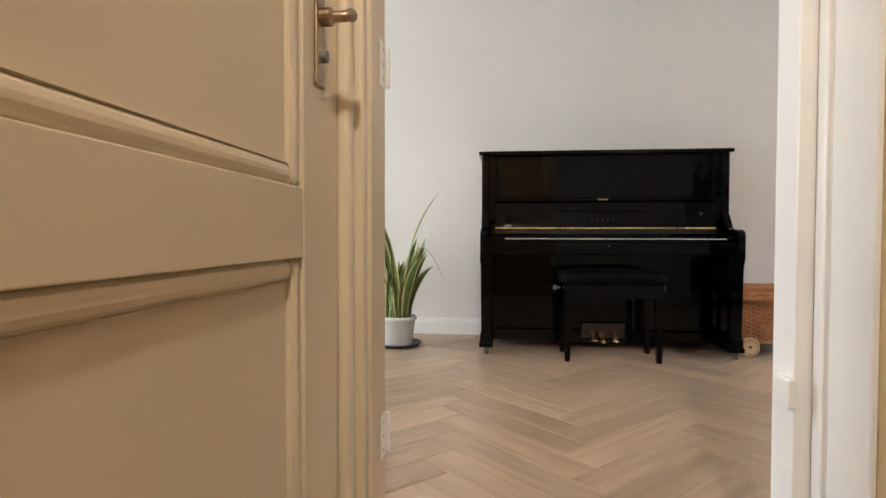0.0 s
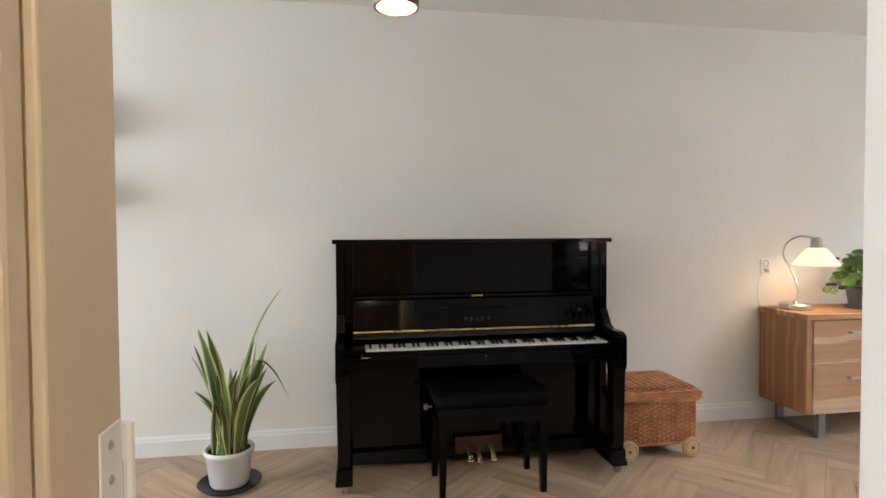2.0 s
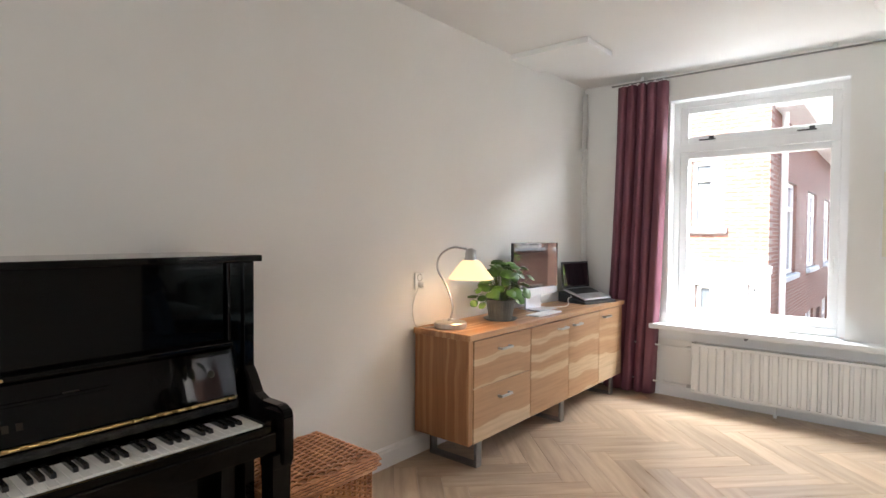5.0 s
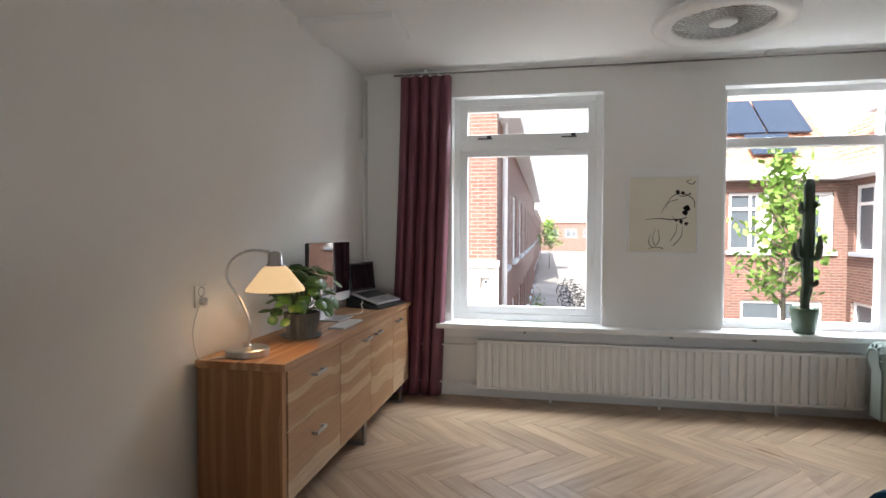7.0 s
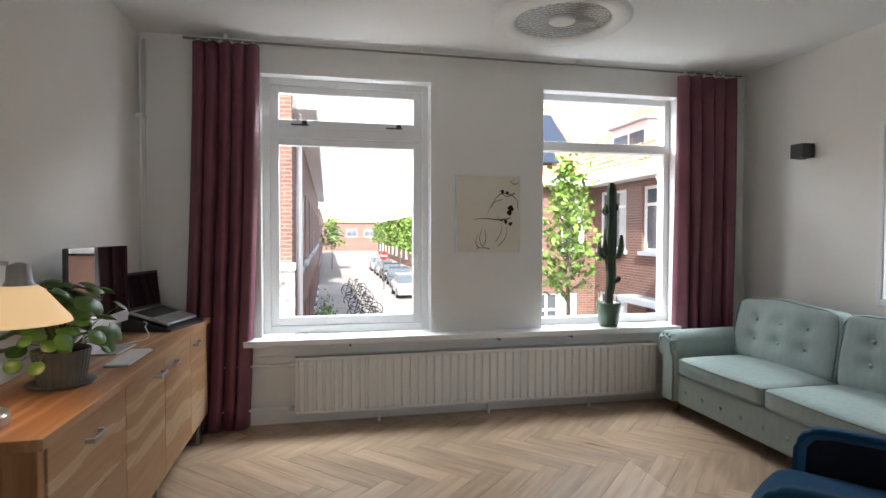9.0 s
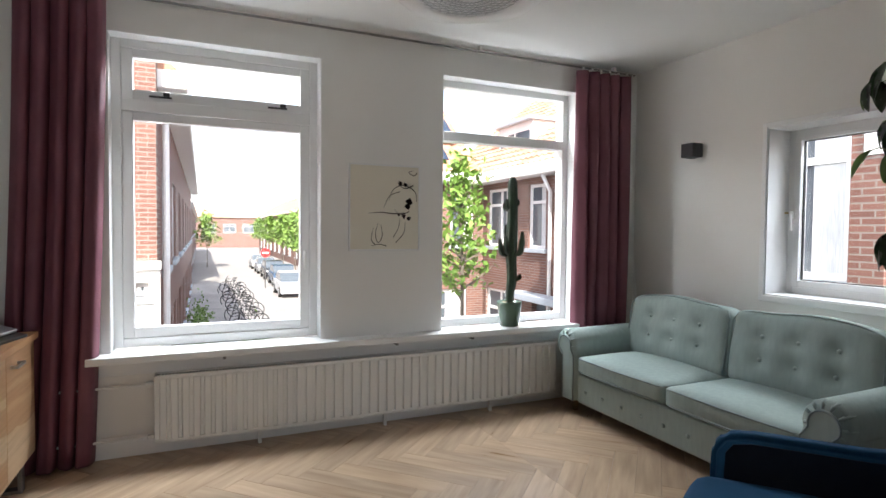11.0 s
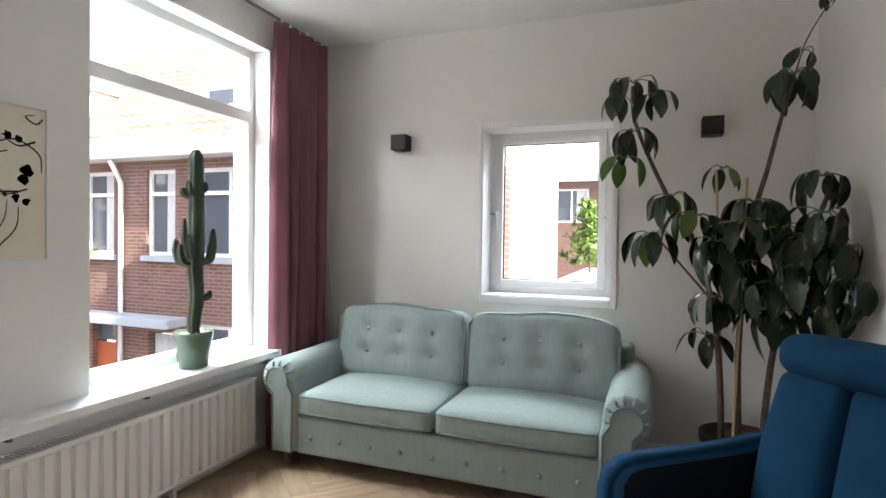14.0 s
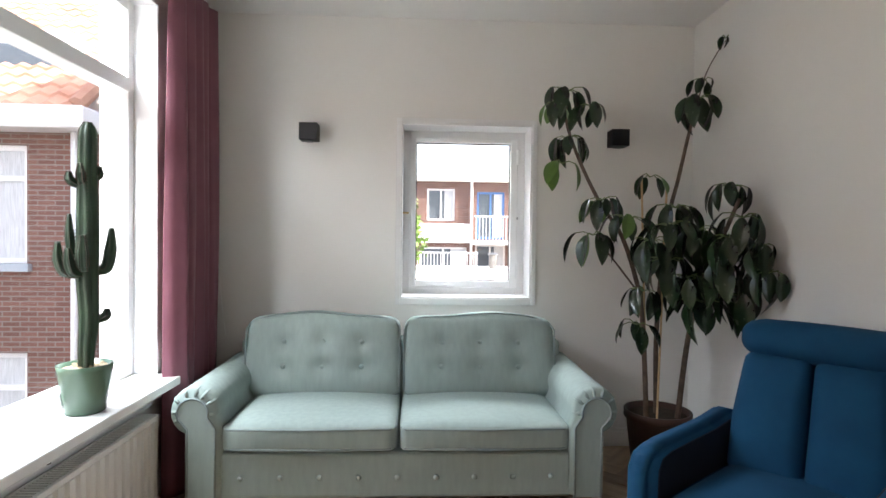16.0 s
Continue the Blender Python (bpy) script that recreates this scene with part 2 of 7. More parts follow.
M_LEAFDARK = varied("dark_leaf", (0.008, 0.020, 0.009), (0.022, 0.046, 0.017), 10, rough=0.26, bump=0.2, fine=40)
M_LEAFBRIGHT = varied("bright_leaf", (0.060, 0.13, 0.018), (0.10, 0.20, 0.035), 8, rough=0.35, bump=0.2, fine=40)
M_PILEA = varied("coin_leaf", (0.050, 0.125, 0.020), (0.10, 0.20, 0.040), 12, rough=0.35, bump=0.15, fine=40)
M_STEM = varied("stem", (0.060, 0.036, 0.026), (0.13, 0.085, 0.06), 25, rough=0.7, bump=0.4, fine=70)
M_STEMGREEN = principled("green_stem", (0.12, 0.17, 0.05), 0.5)
M_GLASS = glass_mat("window_glass")
M_WHITEPOT = varied("white_pot", (0.74, 0.74, 0.74), (0.78, 0.78, 0.78), 5, rough=0.35)


def snake_leaf_mat():
    """Green centre with yellow margins, across the leaf's width."""
    m = principled("variegated_leaf", (0.1, 0.2, 0.03), 0.38)
    nt = m.node_tree
    b = nt.nodes["Principled BSDF"]
    at = nt.nodes.new("ShaderNodeAttribute")
    at.attribute_name = "across"
    ramp = nt.nodes.new("ShaderNodeValToRGB")
    cr = ramp.color_ramp
    cr.elements[0].position, cr.elements[0].color = 0.55, (0.085, 0.145, 0.040, 1)
    cr.elements[1].position, cr.elements[1].color = 0.78, (0.50, 0.50, 0.20, 1)
    ns = node(m, "ShaderNodeTexNoise", Scale=30.0, Detail=3.0)
    ma = nt.nodes.new("ShaderNodeMath")
    ma.operation = "MULTIPLY_ADD"
    ma.inputs[1].default_value = 0.3
    nt.links.new(ns.outputs[0], ma.inputs[0])
    sb = nt.nodes.new("ShaderNodeMath")
    sb.operation = "SUBTRACT"
    sb.inputs[1].default_value = 0.15
    nt.links.new(at.outputs["Fac"], sb.inputs[0])
    nt.links.new(sb.outputs[0], ma.inputs[2])
    nt.links.new(ma.outputs[0], ramp.inputs[0])
    nt.links.new(ramp.outputs[0], b.inputs["Base Color"])
    return m


M_SNAKE = snake_leaf_mat()


# ---- building helpers ----
def mesh_ob(name, bm, mat, smooth=False):
    me = bpy.data.meshes.new(name)
    bm.normal_update()
    bm.to_mesh(me)
    bm.free()
    if mat:
        me.materials.append(mat)
    if smooth:
        for p in me.polygons:
            p.use_smooth = True
    return new(name, me)


def thing(name, loc, label, category, group="", kind=""):
    ob = new(name)
    ob.location = loc
    ob.empty_display_size = 0.1
    return tagged(ob, label, category, group, kind)


def part(name, bm, material, parent, label="", smooth=False):
    """One mesh, given in the world's coordinates, under a thing or under a part."""
    ob = mesh_ob(name, bm, material, smooth)
    base = Vector((0, 0, 0))
    p = parent
    while p:
        base += p.location
        p = p.parent
    ob.data.transform(Matrix.Translation(-base))
    ob.parent = parent
    if label:
        ob["label"] = label
    return ob


def B():
    return bmesh.new()


def box(bm, a, b, bevel=0.0, seg=2, m=None):
    lo = Vector([min(p, q) for p, q in zip(a, b)])
    hi = Vector([max(p, q) for p, q in zip(a, b)])
    r = bmesh.ops.create_cube(bm, size=1.0)
    vs = r["verts"]
    mat = Matrix.Translation((lo + hi) / 2) @ Matrix.Diagonal((*(hi - lo), 1))
    bmesh.ops.transform(bm, matrix=mat, verts=vs)
    if bevel:
        es = list({e for v in vs for e in v.link_edges})
        r = bmesh.ops.bevel(bm, geom=es, offset=bevel, segments=seg, affect="EDGES", profile=0.5)
        vs = list({v for f in r["faces"] for v in f.verts} | {v for v in vs if v.is_valid})
    if m is not None:
        bmesh.ops.transform(bm, matrix=m, verts=vs)
    return bm


def bx(a, b, bevel=0.0, seg=2, m=None):
    return box(B(), a, b, bevel, seg, m)


def lathe(profile, centre, n=32, bm=None, axis="z", cap=True):
    """A body turned round the axis from (radius, height) pairs."""
    bm = bm or B()
    rings = []
    for r, h in profile:
        ring = []
        for i in range(n):
            a = 2 * math.pi * i / n
            p = Vector((r * math.cos(a), r * math.sin(a), h))
            if axis == "y":
                p = Vector((p.x, p.z, p.y))
            elif axis == "x":
                p = Vector((p.z, p.x, p.y))
            ring.append(bm.verts.new(Vector(centre) + p))
        rings.append(ring)
    for r0, r1 in zip(rings, rings[1:]):
        for i in range(n):
            bm.faces.new((r0[i], r0[(i + 1) % n], r1[(i + 1) % n], r1[i]))
    if cap and profile[0][0] > 1e-5:
        bm.faces.new(list(reversed(rings[0])))
    if cap and profile[-1][0] > 1e-5:
        bm.faces.new(rings[-1])
    bmesh.ops.remove_doubles(bm, verts=[v for r in rings for v in r], dist=1e-6)
    bmesh.ops.recalc_face_normals(bm, faces=bm.faces)
    return bm


def tube(points, radii, n=8, bm=None, cap=True):
    """A round bar along points."""
    bm = bm or B()
    pts = [Vector(p) for p in points]
    if not isinstance(radii, (list, tuple)):
        radii = [radii] * len(pts)
    rings = []
    prev = None
    for i, p in enumerate(pts):
        d = (pts[min(i + 1, len(pts) - 1)] - pts[max(i - 1, 0)]).normalized()
        if prev is None:
            up = Vector((0, 0, 1)) if abs(d.z) < 0.9 else Vector((1, 0, 0))
            u = d.cross(up).normalized()
        else:
            u = (prev - d * prev.dot(d)).normalized()
        prev = u
        w = d.cross(u)
        rings.append([bm.verts.new(p + radii[i] * (math.cos(2 * math.pi * k / n) * u + math.sin(2 * math.pi * k / n) * w)) for k in range(n)])
    for r0, r1 in zip(rings, rings[1:]):
        for k in range(n):
            bm.faces.new((r0[k], r0[(k + 1) % n], r1[(k + 1) % n], r1[k]))
    if cap:
        bm.faces.new(list(reversed(rings[0])))
        bm.faces.new(rings[-1])
    return bm


def curve_pts(ctrl, n=8):
    """Points along a smooth line through the control points."""
    c = [Vector(p) for p in ctrl]
    c = [2 * c[0] - c[1]] + c + [2 * c[-1] - c[-2]]
    out = []
    for i in range(1, len(c) - 2):
        for k in range(n):
            t = k / n
            a, b, d, e = c[i - 1:i + 3]
            out.append(0.5 * (2 * b + (d - a) * t + (2 * a - 5 * b + 4 * d - e) * t * t + (3 * b - 3 * d + e - a) * t ** 3))
    out.append(c[-2])
    return out


def prism(poly, z0, z1, bm=None):
    """An upright body over a plan outline."""
    bm = bm or B()
    lo = [bm.verts.new((x, y, z0)) for x, y in poly]
    hi = [bm.verts.new((x, y, z1)) for x, y in poly]
    bm.faces.new(list(reversed(lo)))
    bm.faces.new(hi)
    n = len(poly)
    for i in range(n):
        bm.faces.new((lo[i], lo[(i + 1) % n], hi[(i + 1) % n], hi[i]))
    bmesh.ops.recalc_face_normals(bm, faces=bm.faces)
    return bm


def extrude_profile(poly, axis, a, b, bm=None):
    """A body of constant section: poly in the two other axes, from a to b along axis."""
    bm = bm or B()
    def at(p, w):
        return {"x": (w, p[0], p[1]), "y": (p[0], w, p[1]), "z": (p[0], p[1], w)}[axis]
    lo = [bm.verts.new(at(p, a)) for p in poly]
    hi = [bm.verts.new(at(p, b)) for p in poly]
    bm.faces.new(list(reversed(lo)))
    bm.faces.new(hi)
    n = len(poly)
    for i in range(n):
        bm.faces.new((lo[i], lo[(i + 1) % n], hi[(i + 1) % n], hi[i]))
    bmesh.ops.recalc_face_normals(bm, faces=bm.faces)
    return bm


def puffy(a, b, bevel, bulge, seg=4, cuts=6, dents=(), dent_depth=0.012, dent_axis=2, dent_r=0.05):
    """A stuffed cushion: a rounded box whose faces swell, with dents where buttons pull."""
    bm = B()
    lo, hi = Vector(a), Vector(b)
    bmesh.ops.create_cube(bm, size=1.0)
    bmesh.ops.subdivide_edges(bm, edges=bm.edges[:], cuts=cuts * 2, use_grid_fill=True)
    c, h = (lo + hi) / 2, (hi - lo) / 2
    for v in bm.verts:
        p = Vector((v.co.x * 2 * h.x, v.co.y * 2 * h.y, v.co.z * 2 * h.z))
        inner = Vector([max(-(h[i] - bevel), min(h[i] - bevel, p[i])) for i in range(3)])
        d = p - inner
        if d.length > 1e-9:
            big = max(abs(d.x), abs(d.y), abs(d.z))
            p = inner + d.normalized() * big
        n = [p[i] / h[i] for i in range(3)]
        for i in range(3):
            j, k = (i + 1) % 3, (i + 2) % 3
            p[i] += n[i] * bulge[i] * (1 - n[j] ** 2) * (1 - n[k] ** 2)
        q = p + c
        for dc in dents:
            r2 = sum((q[i] - dc[i]) ** 2 for i in range(3) if i != dent_axis)
            if (q[dent_axis] - c[dent_axis]) * (dc[dent_axis] - c[dent_axis]) > 0:
                q[dent_axis] -= math.copysign(dent_depth * math.exp(-r2 / dent_r ** 2), dc[dent_axis] - c[dent_axis])
        v.co = q
    return bm


# ---- structure ----
N, E, S, W, H = 3.94, 4.94, -0.60, -4.60, 2.62   # room's walls and ceiling
HY0, HY1 = 1.03, 1.13                             # wall between hall and room
SX = 1.95                                         # wall beside the plant
HL, HR = -0.285, 0.575                            # hall's walls
OL, OR, OT = -0.237, 0.535, 2.06                  # doorway

def setting(name, bm, mat, label, category, smooth=False):
    return tagged(mesh_ob(name, bm, mat, smooth), label, category, kind="structure")

# subfloor under the planks
sf = B()
box(sf, (W - 0.2, HY0, -0.22), (E + 0.28, N + 0.2, -0.008))
box(sf, (SX - 0.1, S - 0.28, -0.22), (E + 0.28, HY0, -0.008))
floor = setting("floor", sf, M_SUBFLOOR, "light oak herringbone plank floor of the living room", "floor")
ce = B()
box(ce, (W - 0.2, HY1 - 0.1, H), (E + 0.28, N + 0.2, H + 0.15))
box(ce, (SX - 0.1, S - 0.28, H), (E + 0.28, HY1 - 0.1, H + 0.15))
ceiling = setting("ceiling", ce, M_CEIL, "plain white plastered ceiling", "ceiling")

wall_north = setting("wall_north", bx((W - 0.2, N, -0.22), (E + 0.28, N + 0.2, H)), M_WALL, "plain off-white plastered wall behind the piano", "wall")
# unseen end wall, set far back with a made-up opening to let light in
ww = B()
for y0, y1, z0, z1 in ((HY0, N, -0.22, 0.5), (HY0, N, 2.35, H), (HY0, 1.4, 0.5, 2.35), (3.5, N, 0.5, 2.35)):
    box(ww, (W - 0.2, y0, z0), (W, y1, z1))
wall_west = setting("wall_west", ww, M_WALL, "plain off-white plastered end wall", "wall")
W1 = (2.01, 3.20, 0.60, 2.41)   # y0 y1 z0 z1
W2 = (0.0, 1.16, 0.60, 2.41)
we = B()
for y0, y1, z0, z1 in ((S, N, -0.22, 0.56), (S, N, 2.41, H), (S, W2[0], 0.56, 2.41), (W2[1], W1[0], 0.56, 2.41), (W1[1], N, 0.56, 2.41)):
    box(we, (E, y0, z0), (E + 0.28, y1, z1))
wall_east = setting("wall_east", we, M_WALL, "off-white plastered wall with two tall street windows", "wall")
SW = (2.96, 3.765, 0.915, 1.985)  # x0 x1 z0 z1
ws = B()
for x0, x1, z0, z1 in ((SX - 0.1, E + 0.28, -0.22, SW[2]), (SX - 0.1, E + 0.28, SW[3], H), (SX - 0.1, SW[0], SW[2], SW[3]), (SW[1], E + 0.28, SW[2], SW[3])):
    box(ws, (x0, S - 0.28, z0), (x1, S, z1))
wall_south = setting("wall_south", ws, M_WALL, "off-white plastered wall behind the sofa with a small window", "wall")
setting("wall_alcove", bx((SX - 0.1, S, -0.22), (SX, HY0, H)), M_WALL, "off-white plastered side wall beside the tall plant", "wall")
wh = B()
box(wh, (W, HY0, -0.22), (OL - 0.03, HY1, H))
box(wh, (OR + 0.05, HY0, -0.22), (SX, HY1, H))
box(wh, (OL - 0.03, HY0, OT + 0.03), (OR + 0.05, HY1, H))
setting("wall_doorway", wh, M_WALL, "off-white plastered wall with the doorway to the stairs", "wall")

# stairwell behind the doorway
hall = B()
box(hall, (HL - 0.12, -1.6, -2.0), (HL, -0.62, H))
box(hall, (HL - 0.12, 0.985, -2.0), (HL, HY0 - 0.002, H))
box(hall, (HL - 0.12, -0.62, 2.09), (HL, 0.985, H))
box(hall, (HL - 0.12, -0.62, -2.0), (HL, 0.985, -0.20))
setting("wall_hall_left", hall, M_CREAM, "cream painted stairwell wall around a panelled door", "wall")
setting("wall_hall_right", bx((HR, -1.6, -2.0), (HR + 0.12, HY0 - 0.002, H)), M_HALL, "tan painted stairwell wall", "wall")
setting("wall_hall_back", bx((HL - 0.12, -1.72, -2.0), (HR + 0.12, -1.6, H)), M_HALL, "tan painted stairwell end wall", "wall")
setting("ceiling_hall", bx((HL - 0.12, -1.72, H), (HR + 0.12, HY0, H + 0.12)), M_CEIL, "plain stairwell ceiling", "ceiling")
stairs = thing("stairs", (0.14, 0, -1.0), "dark wooden stair treads climbing to the living room", "stairs", kind="structure")
for i in range(9):
    y1 = 0.72 - 0.22 * i
    z = -0.18 * i
    part("tread", bx((HL, max(y1 - 0.22, -1.6), z - 0.18), (HR, HY0 if i == 0 else y1 + 0.0, z - 0.004), 0.006), M_STAIR, stairs)

# doorway frame
fr = thing("door_frame", (0.15, 1.08, 0), "cream and white painted doorway frame with old hinge plates", "door frame", kind="structure")
part("jamb", bx((OL - 0.03, HY0 - 0.01, 0), (OL, HY1 + 0.012, OT), 0.003), M_CREAM, fr)
part("jamb", bx((OR, HY0 + 0.03, 0), (OR + 0.05, HY1 + 0.012, OT), 0.003), M_WHITE, fr)
part("head", bx((OL - 0.03, HY0, OT), (OR + 0.05, HY1 + 0.012, OT + 0.03), 0.003), M_WHITE, fr)
part("stop_strip", bx((OL - 0.04, HY0 - 0.045, 0), (OL - 0.006, HY0 - 0.012, OT), 0.008, 3), M_CREAM, fr)
part("stop_strip", bx((OL - 0.046, HY0 - 0.085, 0), (OL - 0.020, HY0 - 0.047, OT), 0.010, 3), M_CREAM, fr)
part("stop_strip", bx((OR + 0.028, HY0 - 0.005, 0), (OR + 0.05, HY0 + 0.028, OT), 0.006, 3), M_WHITE, fr)
part("casing", bx((OR + 0.034, 0.90, 0), (HR, HY0 - 0.008, OT), 0.008, 3), M_WHITE, fr)
for zc in (0.30, 1.06):
    hp = part("hinge_plate", bx((OL + 0.0005, HY1 - 0.038, zc - 0.045), (OL + 0.003, HY1 + 0.004, zc + 0.045), 0.001), M_WHITE, fr, "white overpainted hinge plate")
    part("pin", tube([(OL + 0.006, HY1 + 0.010, zc - 0.04), (OL + 0.006, HY1 + 0.010, zc + 0.04)], 0.005), M_WHITE, hp)
    for dz in (-0.03, 0.0, 0.03):
        part("screw", lathe([(0.0045, 0), (0.003, 0.0015)], (OL + 0.003, HY1 - 0.02, zc + dz), 8, axis="x"), M_STEEL, hp)
part("latch_block", bx((OR - 0.014, HY0 + 0.02, 0.40), (OR + 0.002, HY0 + 0.07, 0.455), 0.004), M_PLASTIC, fr, "small white plastic latch block")

# cream panelled door in the stairwell's side wall
DX = HL + 0.012
dr = thing("door_1", (HL, 0.4, 0), "closed cream painted panelled wooden door with worn brass lever", "door", kind="structure")
y0, y1 = -0.04, 0.875
part("stile", bx((DX - 0.045, 0.765, -0.15), (DX, y1, 2.03), 0.003), M_CREAM, dr)
part("stile", bx((DX - 0.045, y0, -0.15), (DX, 0.075, 2.03), 0.003), M_CREAM, dr)
for z0, z1 in ((-0.15, 0.06), (0.682, 0.782), (1.92, 2.03)):
    part("rail", bx((DX - 0.044, 0.075, z0), (DX - 0.001, 0.765, z1), 0.002), M_CREAM, dr)
for z0, z1 in ((0.06, 0.682), (0.782, 1.92)):
    part("panel", bx((DX - 0.036, 0.075, z0), (DX - 0.016, 0.765, z1)), M_CREAM, dr)
    for a, b2 in (((DX - 0.02, 0.735, z0), (DX - 0.004, 0.765, z1)), ((DX - 0.02, 0.075, z0), (DX - 0.004, 0.105, z1)),
                  ((DX - 0.02, 0.105, z0), (DX - 0.005, 0.735, z0 + 0.03)), ((DX - 0.02, 0.105, z1 - 0.03), (DX - 0.005, 0.735, z1))):
        part("moulding", bx(a, b2, 0.012, 3), M_CREAM, dr)
plate = part("lock_plate", bx((DX, 0.808, 0.940), (DX + 0.006, 0.845, 1.115), 0.003, 3), M_OLDBRASS, dr, "worn brass lock plate")
part("lever_handle", tube(curve_pts([(DX, 0.826, 1.045), (DX + 0.034, 0.826, 1.045), (DX + 0.045, 0.829, 1.047), (DX + 0.048, 0.842, 1.055), (DX + 0.045, 0.857, 1.056)]),
     0.0085, 10), M_OLDBRASS, plate, smooth=True)
part("rosette", lathe([(0.014, 0), (0.014, 0.016), (0.010, 0.02)], (DX + 0.006, 0.826, 1.045), 16, axis="x"), M_OLDBRASS, plate)
part("cylinder", lathe([(0.009, 0), (0.009, 0.010)], (DX + 0.006, 0.826, 0.985), 14, axis="x"), M_DARKSTEEL, plate)
for z in (0.950, 1.105):
    part("screw", lathe([(0.004, 0), (0.003, 0.002)], (DX + 0.006, 0.826, z), 8, axis="x"), M_OLDBRASS, plate)
part("door_lining", bx((HL - 0.05, 0.885, -0.15), (HL + 0.004, 0.985, 2.09), 0.004), M_CREAM, dr)
part("door_lining", bx((HL - 0.05, -0.62, 2.035), (HL + 0.003, 0.885, 2.09), 0.004), M_CREAM, dr)
part("door_lining", bx((HL - 0.05, -0.62, -0.15), (HL + 0.003, -0.045, 2.03), 0.004), M_CREAM, dr)

# skirting boards: a board with a moulded top
def skirting(a, b, normal):
    prof = [(0, 0), (0.016, 0), (0.016, 0.085), (0.011, 0.095), (0.011, 0.105), (0.004, 0.115), (0, 0.115)]
    (x0, y0), (x1, y1) = a, b
    bm = B()
    if abs(normal[1]) > 0:
        pr = [(y0 + normal[1] * (p + 0.001), z) for p, z in prof]
        extrude_profile(pr, "x", x0, x1, bm)
    else:
        pr = [(x0 + normal[0] * (p + 0.001), z) for p, z in prof]
        extrude_profile(pr, "y", y0, y1, bm)
    return setting("baseboard", bm, M_WHITE, "white painted moulded skirting board", "baseboard")
skirting((W + 0.02, N), (E - 0.02, N), (0, -1))
skirting((E, S + 0.02), (E, N - 0.02), (-1, 0))
skirting((SX + 0.02, S), (E - 0.02, S), (0, 1))
skirting((SX, S + 0.02), (SX, HY1), (1, 0))
skirting((W, HY1 + 0.02), (W, N - 0.02), (1, 0))
# boxed soffit at the ceiling
setting("trim_soffit", bx((3.70, 3.34, H - 0.04), (4.10, N - 0.004, H - 0.002), 0.002), M_CEIL, "shallow white boxed soffit on the ceiling", "soffit")

# windows
def street_window(name, rect, sash_y, label, handle):
    y0, y1, z0, z1 = rect
    ob = thing(name, (E + 0.1, (y0 + y1) / 2, z0), label, "window", kind="structure")
    xf = E + 0.115
    tr = 2.025 if sash_y else 2.0
    def bar(nm, a, b, bev=0.004):
        return part(nm, bx(a, b, bev), M_WHITE, ob)
    fw = 0.055
    bar("frame", (xf, y0, z0), (xf + 0.09, y0 + fw, z1))
    bar("frame", (xf, y1 - fw, z0), (xf + 0.09, y1, z1))
    bar("frame", (xf, y0 + fw, z1 - fw), (xf + 0.09, y1 - fw, z1))
    bar("frame", (xf, y0 + fw, z0), (xf + 0.09, y1 - fw, z0 + fw))
    bar("transom", (xf - 0.008, y0 + fw, tr - 0.035), (xf + 0.09, y1 - fw, tr + 0.035))
    for a, b in (((E + 0.002, y0 - 0.001, z0), (xf, y0 + 0.006, z1)), ((E + 0.002, y1 - 0.006, z0), (xf, y1 + 0.001, z1)), ((E + 0.002, y0 + 0.006, z1 - 0.006), (xf, y1 - 0.006, z1 + 0.001))):
        bar("reveal", a, b, 0.0)
    if sash_y:
        for nm, a0, a1 in (("sash", z0 + fw, tr - 0.035), ("top_sash", tr + 0.035, z1 - fw)):
            s = part(nm, bx((xf + 0.008, y0 + fw, a0), (xf + 0.07, y0 + fw + 0.06, a1), 0.004), M_WHITE, ob)
            part("sash_rail", bx((xf + 0.008, y1 - fw - 0.06, a0), (xf + 0.07, y1 - fw, a1), 0.004), M_WHITE, s)
            part("sash_rail", bx((xf + 0.008, y0 + fw + 0.06, a0), (xf + 0.07, y1 - fw - 0.06, a0 + 0.06), 0.004), M_WHITE, s)
            part("sash_rail", bx((xf + 0.008, y0 + fw + 0.06, a1 - 0.05), (xf + 0.07, y1 - fw - 0.06, a1), 0.004), M_WHITE, s)
        for yy in (y0 + 0.20, y1 - 0.32):
            part("stay", bx((xf - 0.012, yy, tr + 0.055), (xf + 0.006, yy + 0.12, tr + 0.064), 0.002), M_BLACKMETAL, ob, "black metal window stay")
            part("stay", bx((xf - 0.02, yy + 0.01, tr + 0.064), (xf - 0.006, yy + 0.045, tr + 0.085), 0.002), M_BLACKMETAL, ob)
        h = part("handle", bx((xf - 0.006, y0 + fw + 0.02, 1.08), (xf + 0.008, y0 + fw + 0.04, 1.17), 0.003), M_PLASTIC, ob, "white window handle")
        part("lever", bx((xf - 0.03, y0 + fw + 0.022, 1.05), (xf - 0.012, y0 + fw + 0.038, 1.16), 0.004), M_PLASTIC, h)
    g = fw + (0.06 if sash_y else 0)
    for a0, a1 in ((z0 + g, tr - 0.035 - (0.05 if sash_y else 0)), (tr + 0.035 + (0.06 if sash_y else 0), z1 - g + 0.005)):
        p = part("pane", bx((xf + 0.045, y0 + g - 0.004, a0 - 0.004), (xf + 0.051, y1 - g + 0.004, a1 + 0.004)), M_GLASS, ob)
        p.visible_shadow = False
    return ob

street_window("window_1", W1, True, "tall white wooden street window with a top light", True)
street_window("window_2", W2, False, "tall white fixed street window with a transom", False)
